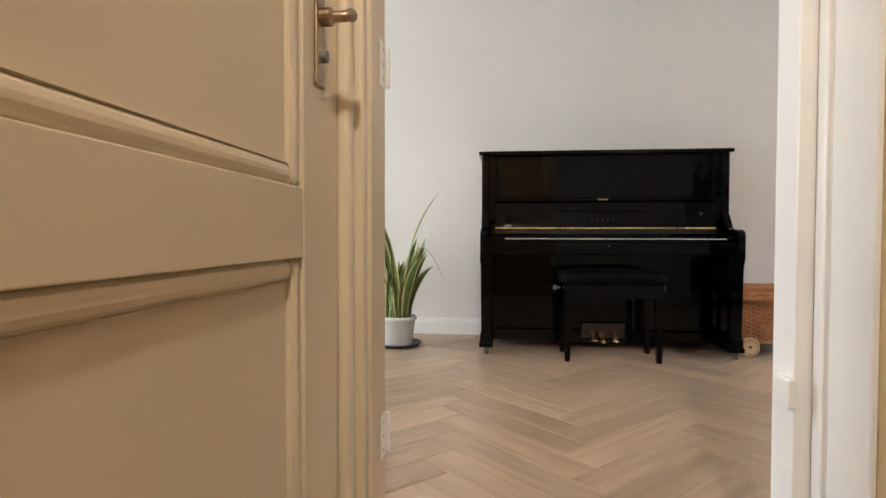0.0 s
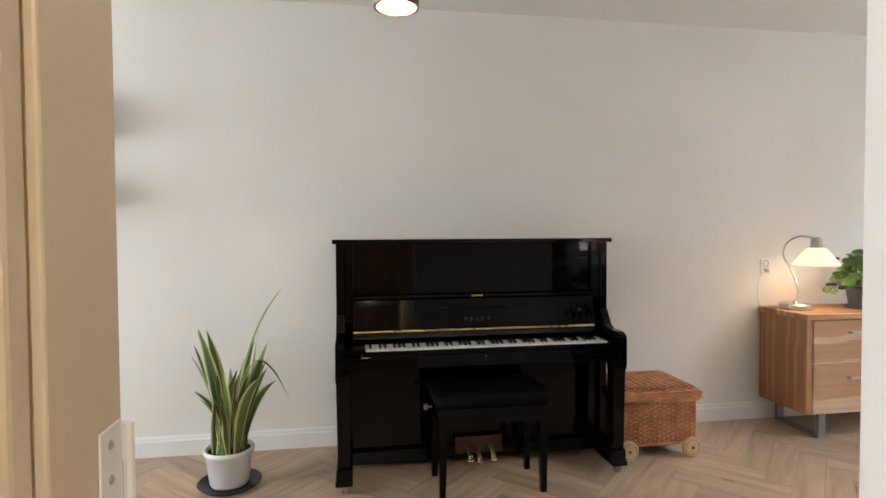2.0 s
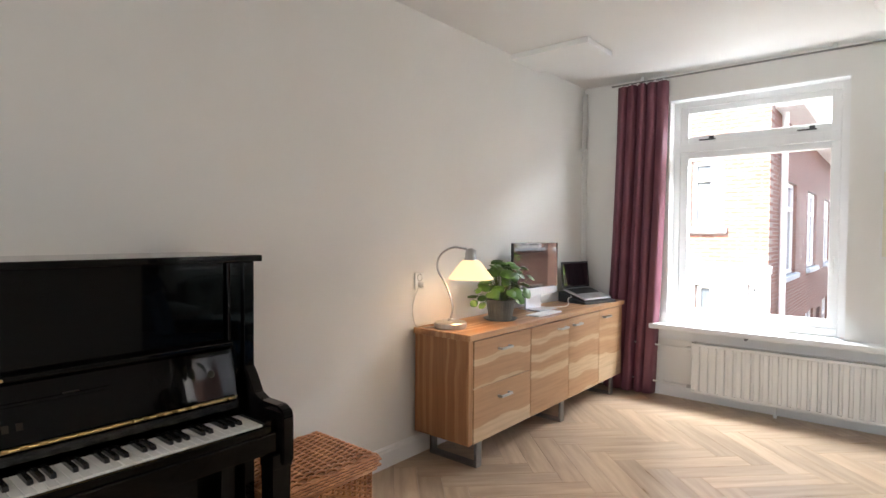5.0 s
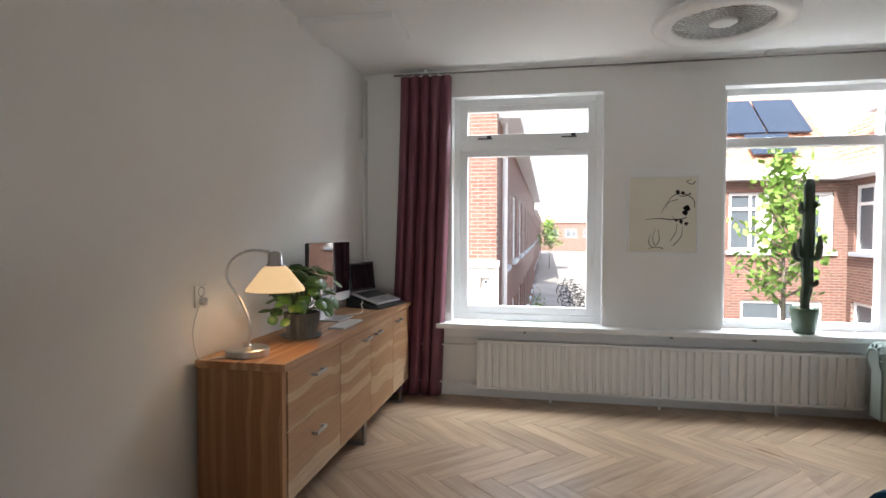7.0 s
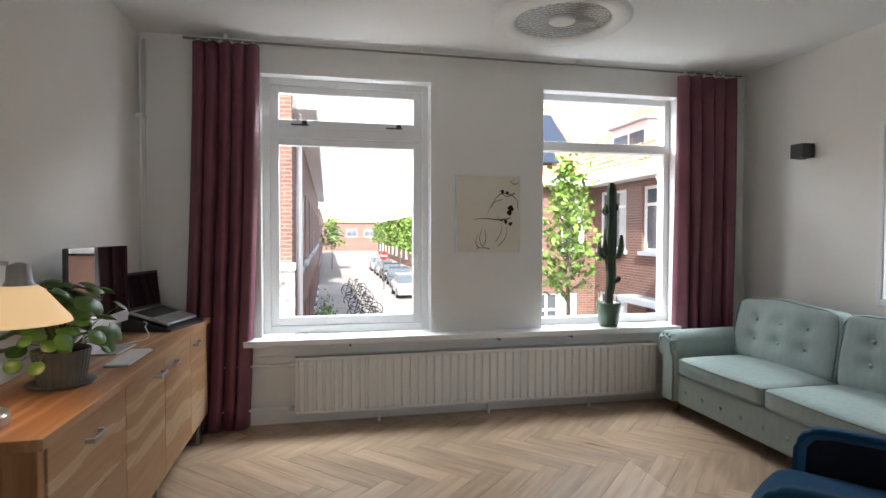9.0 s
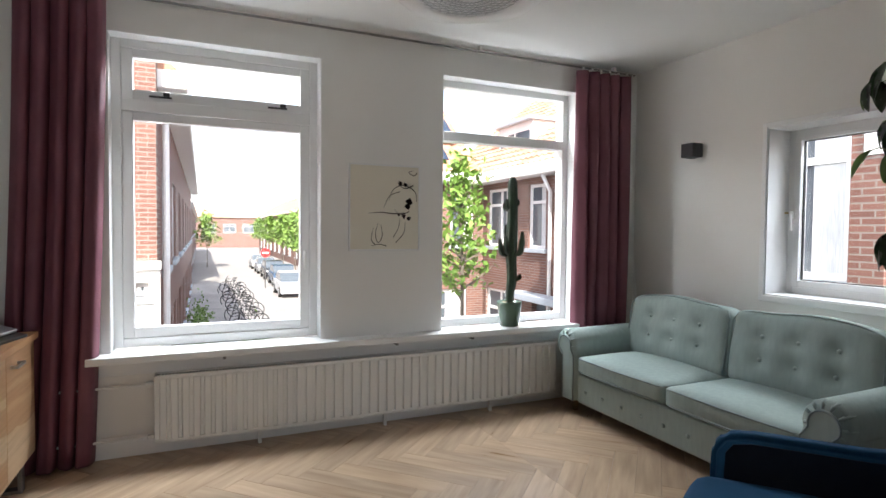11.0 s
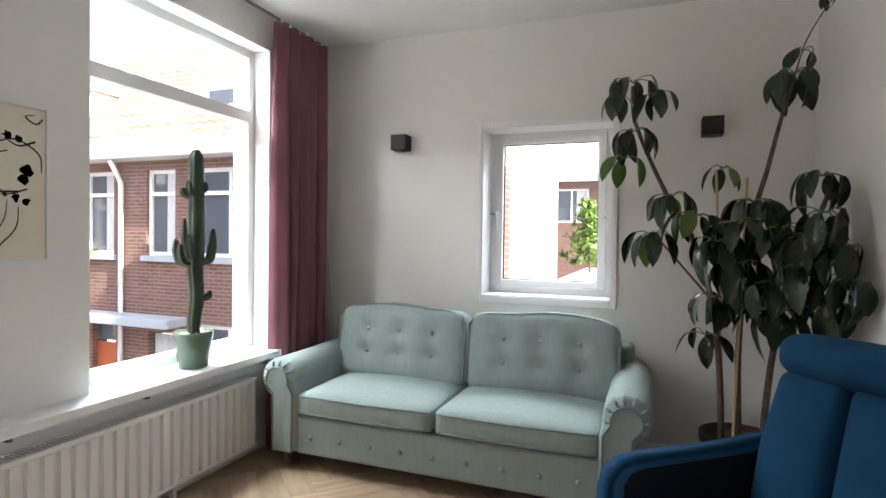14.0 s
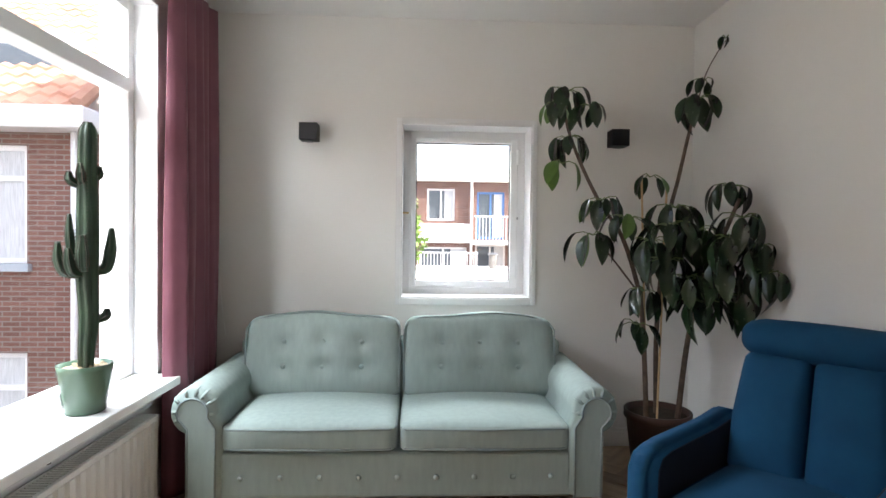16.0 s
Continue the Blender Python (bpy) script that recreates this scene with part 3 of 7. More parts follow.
# long sill
sill = setting("window_sill", bx((E - 0.13, 0.0, 0.556), (E + 0.115, 3.30, 0.598), 0.006), M_WHITE, "long white painted window sill above the radiator", "window sill")
ap = setting("trim_apron", bx((E - 0.022, 0.01, 0.47), (E - 0.001, 3.26, 0.555), 0.003), M_WHITE, "white painted board under the sill", "trim")
for y in (2.60, 1.52, 0.95):
    setting("trim_bracket", bx((E - 0.10, y - 0.008, 0.535), (E - 0.022, y + 0.008, 0.557), 0.002), M_DARKSTEEL, "small grey steel sill bracket", "bracket")

# small south window
ob = thing("window_3", (3.36, S - 0.1, SW[2]), "small white casement window in a deep reveal", "window", kind="structure")
x0, x1, z0, z1 = SW
yf = S - 0.20
for a, b in (((x0 - 0.03, S + 0.001, z0 - 0.04), (x0, S + 0.014, z1 + 0.03)), ((x1, S + 0.001, z0 - 0.04), (x1 + 0.03, S + 0.014, z1 + 0.03)),
             ((x0, S + 0.001, z1), (x1, S + 0.014, z1 + 0.03)), ((x0, S + 0.001, z0 - 0.04), (x1, S + 0.014, z0))):
    part("casing", bx(a, b, 0.003), M_WHITE, ob)
for a, b in (((x0 - 0.001, yf, z0), (x0 + 0.008, S + 0.001, z1)), ((x1 - 0.008, yf, z0), (x1 + 0.001, S + 0.001, z1)),
             ((x0 + 0.008, yf, z1 - 0.008), (x1 - 0.008, S + 0.001, z1 + 0.001)), ((x0 + 0.008, yf, z0 - 0.001), (x1 - 0.008, S + 0.006, z0 + 0.008))):
    part("reveal", bx(a, b), M_WHITE, ob)
w = 0.045
for a, b in (((x0 + 0.008, yf - 0.06, z0 + 0.008), (x0 + 0.008 + w, yf, z1 - 0.008)), ((x1 - 0.008 - w, yf - 0.06, z0 + 0.008), (x1 - 0.008, yf, z1 - 0.008)),
             ((x0 + 0.053, yf - 0.06, z1 - 0.053), (x1 - 0.053, yf, z1 - 0.008)), ((x0 + 0.053, yf - 0.06, z0 + 0.008), (x1 - 0.053, yf, z0 + 0.053))):
    part("frame", bx(a, b, 0.004), M_WHITE, ob)
gx0, gx1, gz0, gz1 = 3.06, 3.675, 1.01, 1.905
for a, b in (((x0 + 0.053, yf - 0.055, z0 + 0.053), (gx0, yf + 0.012, z1 - 0.053)), ((gx1, yf - 0.055, z0 + 0.053), (x1 - 0.053, yf + 0.012, z1 - 0.053)),
             ((gx0, yf - 0.055, gz1), (gx1, yf + 0.012, z1 - 0.053)), ((gx0, yf - 0.055, z0 + 0.053), (gx1, yf + 0.012, gz0))):
    part("sash", bx(a, b, 0.004), M_WHITE, ob)
for a, b in (((gx0, yf - 0.035, gz0), (gx0 + 0.006, yf - 0.02, gz1)), ((gx1 - 0.006, yf - 0.035, gz0), (gx1, yf - 0.02, gz1)),
             ((gx0 + 0.006, yf - 0.035, gz0), (gx1 - 0.006, yf - 0.02, gz0 + 0.006)), ((gx0 + 0.006, yf - 0.035, gz1 - 0.006), (gx1 - 0.006, yf - 0.02, gz1))):
    part("gasket", bx(a, b), M_DARKPLASTIC, ob, "black rubber gasket")
p = part("pane", bx((gx0, yf - 0.04, gz0), (gx1, yf - 0.036, gz1)), M_GLASS, ob)
p.visible_shadow = False
hd = part("handle", bx((3.700, yf + 0.012, 1.40), (3.725, yf + 0.022, 1.47), 0.003), M_PLASTIC, ob, "white casement handle")
part("lever", tube([(3.712, yf + 0.02, 1.45), (3.712, yf + 0.05, 1.45), (3.705, yf + 0.055, 1.43), (3.70, yf + 0.055, 1.33)], 0.008), M_PLASTIC, hd)
part("rod", tube([(3.72, yf + 0.03, 1.445), (3.76, yf + 0.03, 1.445)], 0.006), M_BRASS, hd)
for z in (1.08, 1.42, 1.82):
    part("hinge", bx((x0 + 0.040, yf, z - 0.05), (x0 + 0.062, yf + 0.016, z + 0.05), 0.003), M_WHITE, ob)
part("knob", lathe([(0.008, 0), (0.008, 0.01)], (3.015, yf + 0.012, 1.42), 12, axis="y"), M_STEEL, ob)

# ---- living room things ----
def shared(mesh, name, parent, m):
    """One more piece on a mesh that alike pieces share; m in the world."""
    ob = new(name, mesh)
    base = Vector((0, 0, 0))
    p = parent
    while p:
        base += p.location
        p = p.parent
    ob.parent = parent
    ob.matrix_basis = Matrix.Translation(-base) @ m
    return ob


def mesh_of(name, bm, mat, smooth=False):
    me = bpy.data.meshes.new(name)
    bm.normal_update()
    bm.to_mesh(me)
    bm.free()
    me.materials.append(mat)
    if smooth:
        for p in me.polygons:
            p.use_smooth = True
    return me


def lettering(text, size, mat, parent, m, name="lettering", depth=0.0004):
    cu = bpy.data.curves.new(name, "FONT")
    cu.body, cu.size, cu.align_x, cu.extrude = text, size, "CENTER", depth
    tmp = bpy.data.objects.new(name, cu)
    scene.collection.objects.link(tmp)
    me = bpy.data.meshes.new_from_object(tmp.evaluated_get(bpy.context.evaluated_depsgraph_get()))
    bpy.data.objects.remove(tmp)
    me.materials.append(mat)
    return shared(me, name, parent, m)


def piano():
    x0, x1 = -0.125, 1.368
    p = thing("upright_piano", (0.62, 3.6, 0), "glossy black upright piano with open keyboard against the wall", "piano")
    part("lid", bx((x0 - 0.018, 3.475, 1.215), (x1 + 0.018, 3.905, 1.238), 0.004), M_BLACK, p)
    for a, b in ((x0, x0 + 0.04), (x1 - 0.04, x1)):
        s = part("side_panel", bx((a, 3.50, 0.06), (b, 3.90, 1.214), 0.004), M_BLACK, p)
    for a, b in ((x0 + 0.041, x0 + 0.085), (x1 - 0.085, x1 - 0.041)):
        part("pilaster", bx((a, 3.512, 0.80), (b, 3.56, 1.214), 0.003), M_BLACK, p)
    for a in (x0 + 0.088, x1 - 0.092):
        part("bead", tube([(a + 0.002, 3.516, 0.93), (a + 0.002, 3.516, 1.21)], 0.004), M_BLACK, p)
    part("upper_panel", bx((x0 + 0.096, 3.530, 0.945), (x1 - 0.096, 3.55, 1.214), 0.002), M_BLACK, p)
    part("shelf_moulding", bx((x0 + 0.085, 3.490, 0.925), (x1 - 0.085, 3.55, 0.942), 0.005, 3), M_BLACK, p)
    fb = extrude_profile([(3.470, 0.765), (3.505, 0.915), (3.53, 0.915), (3.53, 0.765)], "x", x0 + 0.085, x1 - 0.085)
    f = part("fallboard", fb, M_BLACK, p)
    ang = math.degrees(math.atan2(0.15, 0.035))
    for k in range(5):
        bm = bx((-0.008, 0, 0), (0.008, 0.020, 0.0006))
        bmesh.ops.transform(bm, matrix=pose(0.558 + 0.031 * k, 3.4775, 0.80, ang, 0, 0), verts=bm.verts)
        part("maker_mark", bm, M_MARK, f)
    part("music_ledge", bx((0.34, 3.484, 0.862), (0.90, 3.494, 0.872), 0.002), M_BLACK, f)
    for xx in (0.44, 0.80):
        part("stud", bx((xx - 0.02, 3.482, 0.873), (xx + 0.02, 3.492, 0.876), 0.001), M_MARK, f)
    lk = lathe([(0.012, 0), (0.012, 0.001)], (0, 0, 0), 16)
    part("emblem", lk, M_MARK, f).matrix_basis = Matrix.Translation(Vector((1.20, 3.4865, 0.845)) - Vector((0.62, 3.6, 0))) @ pose(0, 0, 0, ang, 0, 0) @ Matrix.Translation(Vector((0.62, 3.6, 0)))
    part("lock", bx((0.59, 3.484, 0.930), (0.65, 3.490, 0.938), 0.002), M_BRASS, p, "small brass lock")
    part("brass_rail", bx((x0 + 0.085, 3.462, 0.751), (x1 - 0.085, 3.472, 0.762), 0.002), M_BRASS, p, "thin brass rail above the keys")
    seg = mesh_of("hinge_knuckle", tube([(0, 3.461, 0.757), (0.022, 3.461, 0.757)], 0.0052, 8), M_BRASS, True)
    for k in range(31):
        shared(seg, "hinge_knuckle", p, pose(x0 + 0.10 + k * 0.0425, 0, 0))
    part("felt_strip", bx((x0 + 0.085, 3.455, 0.722), (x1 - 0.085, 3.472, 0.747)), M_EBONY, p)
    part("keybed", bx((x0 + 0.005, 3.285, 0.600), (x1 - 0.005, 3.50, 0.668), 0.006), M_BLACK, p)
    part("key_slip", bx((0.00, 3.288, 0.668), (1.30, 3.308, 0.690), 0.003), M_BLACK, p)
    part("key_lock", lathe([(0.008, 0), (0.006, 0.003)], (0.62, 3.285, 0.645), 14, axis="y"), M_BRASS, p)
    for a, b in ((x0 + 0.04, 0.018), (1.284, x1 - 0.04)):
        part("key_block", bx((a, 3.30, 0.668), (b, 3.46, 0.705), 0.004), M_BLACK, p)
    for a, b in ((x0, x0 + 0.042), (x1 - 0.042, x1)):
        prof = [(3.262, 0.565), (3.262, 0.715), (3.272, 0.735), (3.30, 0.748), (3.40, 0.748), (3.44, 0.765), (3.475, 0.82), (3.50, 0.85), (3.51, 0.56), (3.29, 0.545)]
        bm = extrude_profile(prof, "x", a, b)
        bmesh.ops.bevel(bm, geom=bm.edges[:], offset=0.004, segments=2, affect="EDGES")
        part("arm", bm, M_BLACK, p)
    lx = ((x0 + 0.005, x0 + 0.068), (x1 - 0.068, x1 - 0.005))
    for a, b in lx:
        c = (a + b) / 2
        bm = B()
        for (z0, h0), (z1, h1) in (((0.13, 0.029), (0.545, 0.034)),):
            r0 = [bm.verts.new((c + sx * h0, 3.312 + sy * h0, z0)) for sx, sy in ((-1, -1), (1, -1), (1, 1), (-1, 1))]
            r1 = [bm.verts.new((c + sx * h1, 3.312 + sy * h1, z1)) for sx, sy in ((-1, -1), (1, -1), (1, 1), (-1, 1))]
            for i in range(4):
                bm.faces.new((r0[i], r0[(i + 1) % 4], r1[(i + 1) % 4], r1[i]))
            bm.faces.new(r1)
            bm.faces.new(list(reversed(r0)))
        box(bm, (c - 0.038, 3.272, 0.545), (c + 0.038, 3.35, 0.60), 0.006)
        box(bm, (c - 0.036, 3.268, 0.055), (c + 0.036, 3.52, 0.13), 0.006)
        box(bm, (c - 0.042, 3.262, 0.045), (c + 0.042, 3.53, 0.075), 0.006)
        part("leg", bm, M_BLACK, p)
        cs = part("caster", lathe([(0.006, -0.012), (0.02, -0.012), (0.023, 0), (0.02, 0.012), (0.006, 0.012)], (c, 3.30, 0.023), 18, axis="x"), M_DARKSTEEL, p, "dark steel caster")
        part("fork", bx((c - 0.015, 3.29, 0.03), (c + 0.015, 3.315, 0.046), 0.003), M_DARKSTEEL, cs)
        part("caster", lathe([(0.006, -0.012), (0.02, -0.012), (0.023, 0), (0.02, 0.012), (0.006, 0.012)], (c, 3.86, 0.023), 18, axis="x"), M_DARKSTEEL, p)
    part("lower_panel", bx((x0 + 0.04, 3.535, 0.12), (x1 - 0.04, 3.555, 0.60), 0.003), M_BLACK, p)
    part("bottom_board", bx((x0 + 0.04, 3.50, 0.05), (x1 - 0.04, 3.57, 0.118), 0.005), M_BLACK, p)
    part("toe_rail", bx((x0 + 0.04, 3.42, 0.585), (x1 - 0.04, 3.56, 0.60)), M_BLACK, p)
    part("back", bx((x0 + 0.04, 3.86, 0.06), (x1 - 0.04, 3.90, 1.21)), M_BLACK, p)
    # plain dark wooden plate behind the pedals
    pl = bx((0.50, 3.497, 0.075), (0.76, 3.503, 0.165), 0.002)
    part("pedal_plate", pl, M_PEDALPLATE, p, "dark reddish-brown wooden pedal plate")
    for xx, dz in ((0.565, 0), (0.615, -0.008), (0.69, 0)):
        bm = tube(curve_pts([(xx, 3.52, 0.11 + dz), (xx, 3.46, 0.112 + dz), (xx, 3.43, 0.10 + dz), (xx, 3.405, 0.075 + dz)]), 0.011, 10)
        lathe([(0.008, -0.008), (0.019, -0.004), (0.019, 0.004), (0.008, 0.008)], (xx, 3.40, 0.075 + dz), 14, bm)
        part("pedal", bm, M_BRASS, p, smooth=True)
    # keys
    wk = 1.262 / 52
    white = mesh_of("white_key", bx((0.0006, 0, 0), (wk - 0.0006, 0.148, 0.022), 0.0012, 1), M_IVORY)
    black = mesh_of("black_key", extrude_profile([(0, 0), (0.006, 0.012), (0.094, 0.012), (0.094, 0)], "x", -0.0065, 0.0065), M_EBONY)
    k0 = 0.021
    for i in range(52):
        shared(white, "white_key", p, pose(k0 + i * wk, 3.312, 0.672))
    for i in range(51):
        if (i + 5) % 7 not in (2, 6):
            shared(black, "black_key", p, pose(k0 + (i + 1) * wk, 3.362, 0.6935))
    return p


piano()


def piano_bench():
    p = thing("piano_bench", (0.625, 3.3, 0), "black piano bench with padded leatherette seat before the piano", "bench")
    x0, x1, y0, y1 = 0.345, 0.905, 3.13, 3.46
    part("seat", puffy((x0 - 0.005, y0 - 0.005, 0.435), (x1 + 0.005, y1 + 0.005, 0.51), 0.03, (0, 0, 0.012), cuts=5), M_LEATHER, p, smooth=True)
    for a, b in (((x0 + 0.01, y0 + 0.01, 0.36), (x1 - 0.01, y0 + 0.03, 0.437)), ((x0 + 0.01, y1 - 0.03, 0.36), (x1 - 0.01, y1 - 0.01, 0.437)),
                 ((x0 + 0.01, y0 + 0.03, 0.36), (x0 + 0.03, y1 - 0.03, 0.437)), ((x1 - 0.03, y0 + 0.03, 0.36), (x1 - 0.01, y1 - 0.03, 0.437))):
        part("apron", bx(a, b, 0.003), M_BLACK, p)
    for sx, xx in ((1, x0 + 0.033), (-1, x1 - 0.033)):
        for sy, yy in ((1, y0 + 0.033), (-1, y1 - 0.033)):
            bm = B()
            r0 = [bm.verts.new((xx + a * 0.014 - sx * 0.004, yy + b * 0.014, 0)) for a, b in ((-1, -1), (1, -1), (1, 1), (-1, 1))]
            r1 = [bm.verts.new((xx + a * 0.023, yy + b * 0.023, 0.40)) for a, b in ((-1, -1), (1, -1), (1, 1), (-1, 1))]
            for i in range(4):
                bm.faces.new((r0[i], r0[(i + 1) % 4], r1[(i + 1) % 4], r1[i]))
            bm.faces.new(r1)
            bm.faces.new(list(reversed(r0)))
            part("leg", bm, M_BLACK, p)
    for xx, s in ((x0, -1), (x1, 1)):
        part("knob", lathe([(0.006, 0), (0.006, s * 0.02), (0.016, s * 0.022), (0.016, s * 0.036), (0.01, s * 0.04)], (xx + s * 0.0, 3.30, 0.405), 16, axis="x"), M_DARKSTEEL, p, "dark steel height knob")


piano_bench()


def leaf_blade(length, width, bend, twist, n=10, curl=0.25):
    """A long strap leaf from the origin upwards, with its place across the width kept for its margins."""
    bm = B()
    lay = bm.verts.layers.float.new("across")
    rows = []
    for i in range(n + 1):
        t = i / n
        w = width * (0.55 + 0.75 * t) * max(0.02, (1 - t ** 3.2)) * 0.9
        ang = bend * t * t
        c = Vector((0, -length * t * math.sin(ang), length * t * math.cos(ang)))
        row = []
        for s in (-1, -0.5, 0, 0.5, 1):
            tw = twist * t
            off = Vector((s * w * math.cos(tw), s * w * math.sin(tw) + curl * w * s * s, 0))
            v = bm.verts.new(c + off)
            v[lay] = abs(s)
            row.append(v)
        rows.append(row)
    for a, b in zip(rows, rows[1:]):
        for i in range(4):
            bm.faces.new((a[i], a[i + 1], b[i + 1], b[i]))
    return bm


def snake_plant():
    c = Vector((-0.665, 3.50, 0))
    p = thing("snake_plant", c, "variegated snake plant in a white pot on a black saucer", "plant")
    part("saucer", lathe([(0.0, 0.0), (0.135, 0.0), (0.155, 0.022), (0.15, 0.022), (0.13, 0.008), (0, 0.008)], c, 36), M_DARKPLASTIC, p, "black plastic saucer", True)
    part("pot", lathe([(0.0, 0.008), (0.088, 0.008), (0.095, 0.02), (0.112, 0.165), (0.122, 0.17), (0.122, 0.192), (0.110, 0.192), (0.106, 0.175), (0.0, 0.175)], c, 40), M_WHITEPOT, p, "white plastic pot", True)
    part("soil", lathe([(0.0, 0.181), (0.104, 0.179)], c, 24), M_SOIL, p)
    rng = random.Random(5)
    meshes = []
    for L, w, bd, tw in ((0.47, 0.034, 0.16, 1.3), (0.55, 0.036, 0.10, -1.7), (0.40, 0.038, 0.30, -1.1), (0.60, 0.022, 0.9, 0.4), (0.33, 0.040, 0.38, 1.6)):
        meshes.append(mesh_of("leaf", leaf_blade(L, w, bd, tw), M_SNAKE, True))
    for i in range(30):
        a = rng.uniform(0, 2 * math.pi)
        r = 0.085 * math.sqrt(rng.random())
        tilt = 1 + 95 * r * rng.uniform(0.3, 1.4)
        s = rng.uniform(0.8, 1.18)
        m = Matrix.Translation(c + Vector((r * math.cos(a), r * math.sin(a), 0.17))) @ pose(0, 0, 0, 0, 0, math.degrees(a) + 90) @ pose(0, 0, 0, tilt, rng.uniform(-7, 7), rng.uniform(-60, 60)) @ Matrix.Diagonal((1, 1, s, 1))
        shared(meshes[i % 3] if i % 5 else meshes[4], "leaf", p, m)
    # one tall thin tip and one long arching leaf
    shared(mesh_of("leaf", leaf_blade(0.86, 0.02, 0.22, 0.6, 16), M_SNAKE, True), "leaf", p, Matrix.Translation(c + Vector((0.03, -0.02, 0.17))) @ pose(0, 0, 0, 4, 0, 105))
    arch = curve_pts([(0.0, 0, 0), (0.05, 0, 0.35), (0.12, 0, 0.46), (0.20, 0, 0.40), (0.27, 0, 0.26)], 5)
    bm = B()
    lay = bm.verts.layers.float.new("across")
    rows = []
    for i, q in enumerate(arch):
        t = i / (len(arch) - 1)
        w = 0.018 * min(1, 4 * (1 - t) + 0.05) * (0.4 + 0.6 * min(1, 2 * t))
        row = []
        for s in (-1, 0, 1):
            v = bm.verts.new(c + Vector((0.03, -0.03, 0.17)) + q + Vector((0, s * w, 0.004 * s * s)))
            v[lay] = abs(s)
            row.append(v)
        rows.append(row)
    for a, b in zip(rows, rows[1:]):
        for i in range(2):
            bm.faces.new((a[i], a[i + 1], b[i + 1], b[i]))
    part("leaf", bm, M_SNAKE, p, smooth=True)


snake_plant()


def wicker_basket():
    x0, x1, y0, y1, z0, z1 = 1.415, 1.87, 3.435, 3.80, 0.075, 0.330
    p = thing("wicker_basket", (1.65, 3.62, 0), "woven wicker chest with lid on wooden wheels beside the piano", "basket")
    part("body", bx((x0 + 0.012, y0 + 0.012, z0), (x1 - 0.012, y1 - 0.012, z1)), principled("wicker_inside", (0.16, 0.07, 0.03), 0.8), p)
    stake = mesh_of("stake", tube([(0, 0, z0), (0, 0, z1)], 0.006, 6), M_WICKER)
    def wall(a, b, n):
        a, b = Vector(a), Vector(b)
        d = b - a
        nrm = Vector((d.y, -d.x, 0)).normalized()
        for i in range(n + 1):
            q = a + d * (i / n)
            shared(stake, "stake", p, Matrix.Translation((q.x, q.y, 0)))
        rows = 20
        bm = B()
        for r in range(rows):
            z = z0 + 0.006 + (z1 - z0 - 0.012) * r / (rows - 1)
            pts = []
            for i in range(n * 2 + 1):
                ph = (1 if (i // 2 + r) % 2 else -1) * (0 if i % 2 else 1)
                q = a + d * (i / (2 * n)) + nrm * (0.0085 * ph)
                pts.append((q.x, q.y, z))
            tube(pts, 0.0054, 5, bm)
        w = part("weave", bm, M_WICKER, p, smooth=True)
        tagged(w, kind="stuff")
    wall((x0, y0, 0), (x1, y0, 0), 16)
    wall((x1, y0, 0), (x1, y1, 0), 13)
    wall((x1, y1, 0), (x0, y1, 0), 16)
    wall((x0, y1, 0), (x0, y0, 0), 13)
    for z in (z1 - 0.01, z0 + 0.005):
        bm = B()
        for o in (0.012, 0.016):
            tube([(x0 - o, y0 - o, z + o - 0.012), (x1 + o, y0 - o, z + o - 0.012), (x1 + o, y1 + o, z + o - 0.012), (x0 - o, y1 + o, z + o - 0.012), (x0 - o, y0 - o, z + o - 0.012)], 0.0065, 6, bm)
        part("band", bm, M_WICKER, p, smooth=True)
    lid = part("lid", bx((x0 - 0.022, y0 - 0.022, z1 + 0.006), (x1 + 0.022, y1 + 0.022, z1 + 0.05), 0.006), M_WICKER, p)
    bm = B()
    n = 30
    for i in range(n):
        y = y0 - 0.02 + (y1 - y0 + 0.04) * i / (n - 1)
        pts = []
        for k in range(25):
            x = x0 - 0.022 + (x1 - x0 + 0.044) * k / 24
            edge = min((k) / 3, (24 - k) / 3, i / 4, (n - 1 - i) / 4, 1)
            pts.append((x, y, z1 + 0.046 + 0.016 * math.sqrt(edge) + 0.006 * (1 if (k // 2 + i) % 2 else -1)))
        tube(pts, 0.0062, 5, bm)
    tagged(part("lid_weave", bm, M_WICKER, lid, smooth=True), kind="stuff")
    bm = B()
    for r in range(4):
        z = z1 + 0.010 + r * 0.0115
        o = 0.026
        pts = []
        for (ax, ay), (bx_, by) in zip([(x0 - o, y0 - o), (x1 + o, y0 - o), (x1 + o, y1 + o), (x0 - o, y1 + o)], [(x1 + o, y0 - o), (x1 + o, y1 + o), (x0 - o, y1 + o), (x0 - o, y0 - o)]):
            for k in range(20):
                t = k / 20
                pts.append((ax + (bx_ - ax) * t + 0.003 * (-1) ** (k + r), ay + (by - ay) * t - 0.003 * (-1) ** (k + r), z))
        tube(pts + pts[:1], 0.0065, 5, bm)
    tagged(part("lid_edge", bm, M_WICKER, lid, smooth=True), kind="stuff")
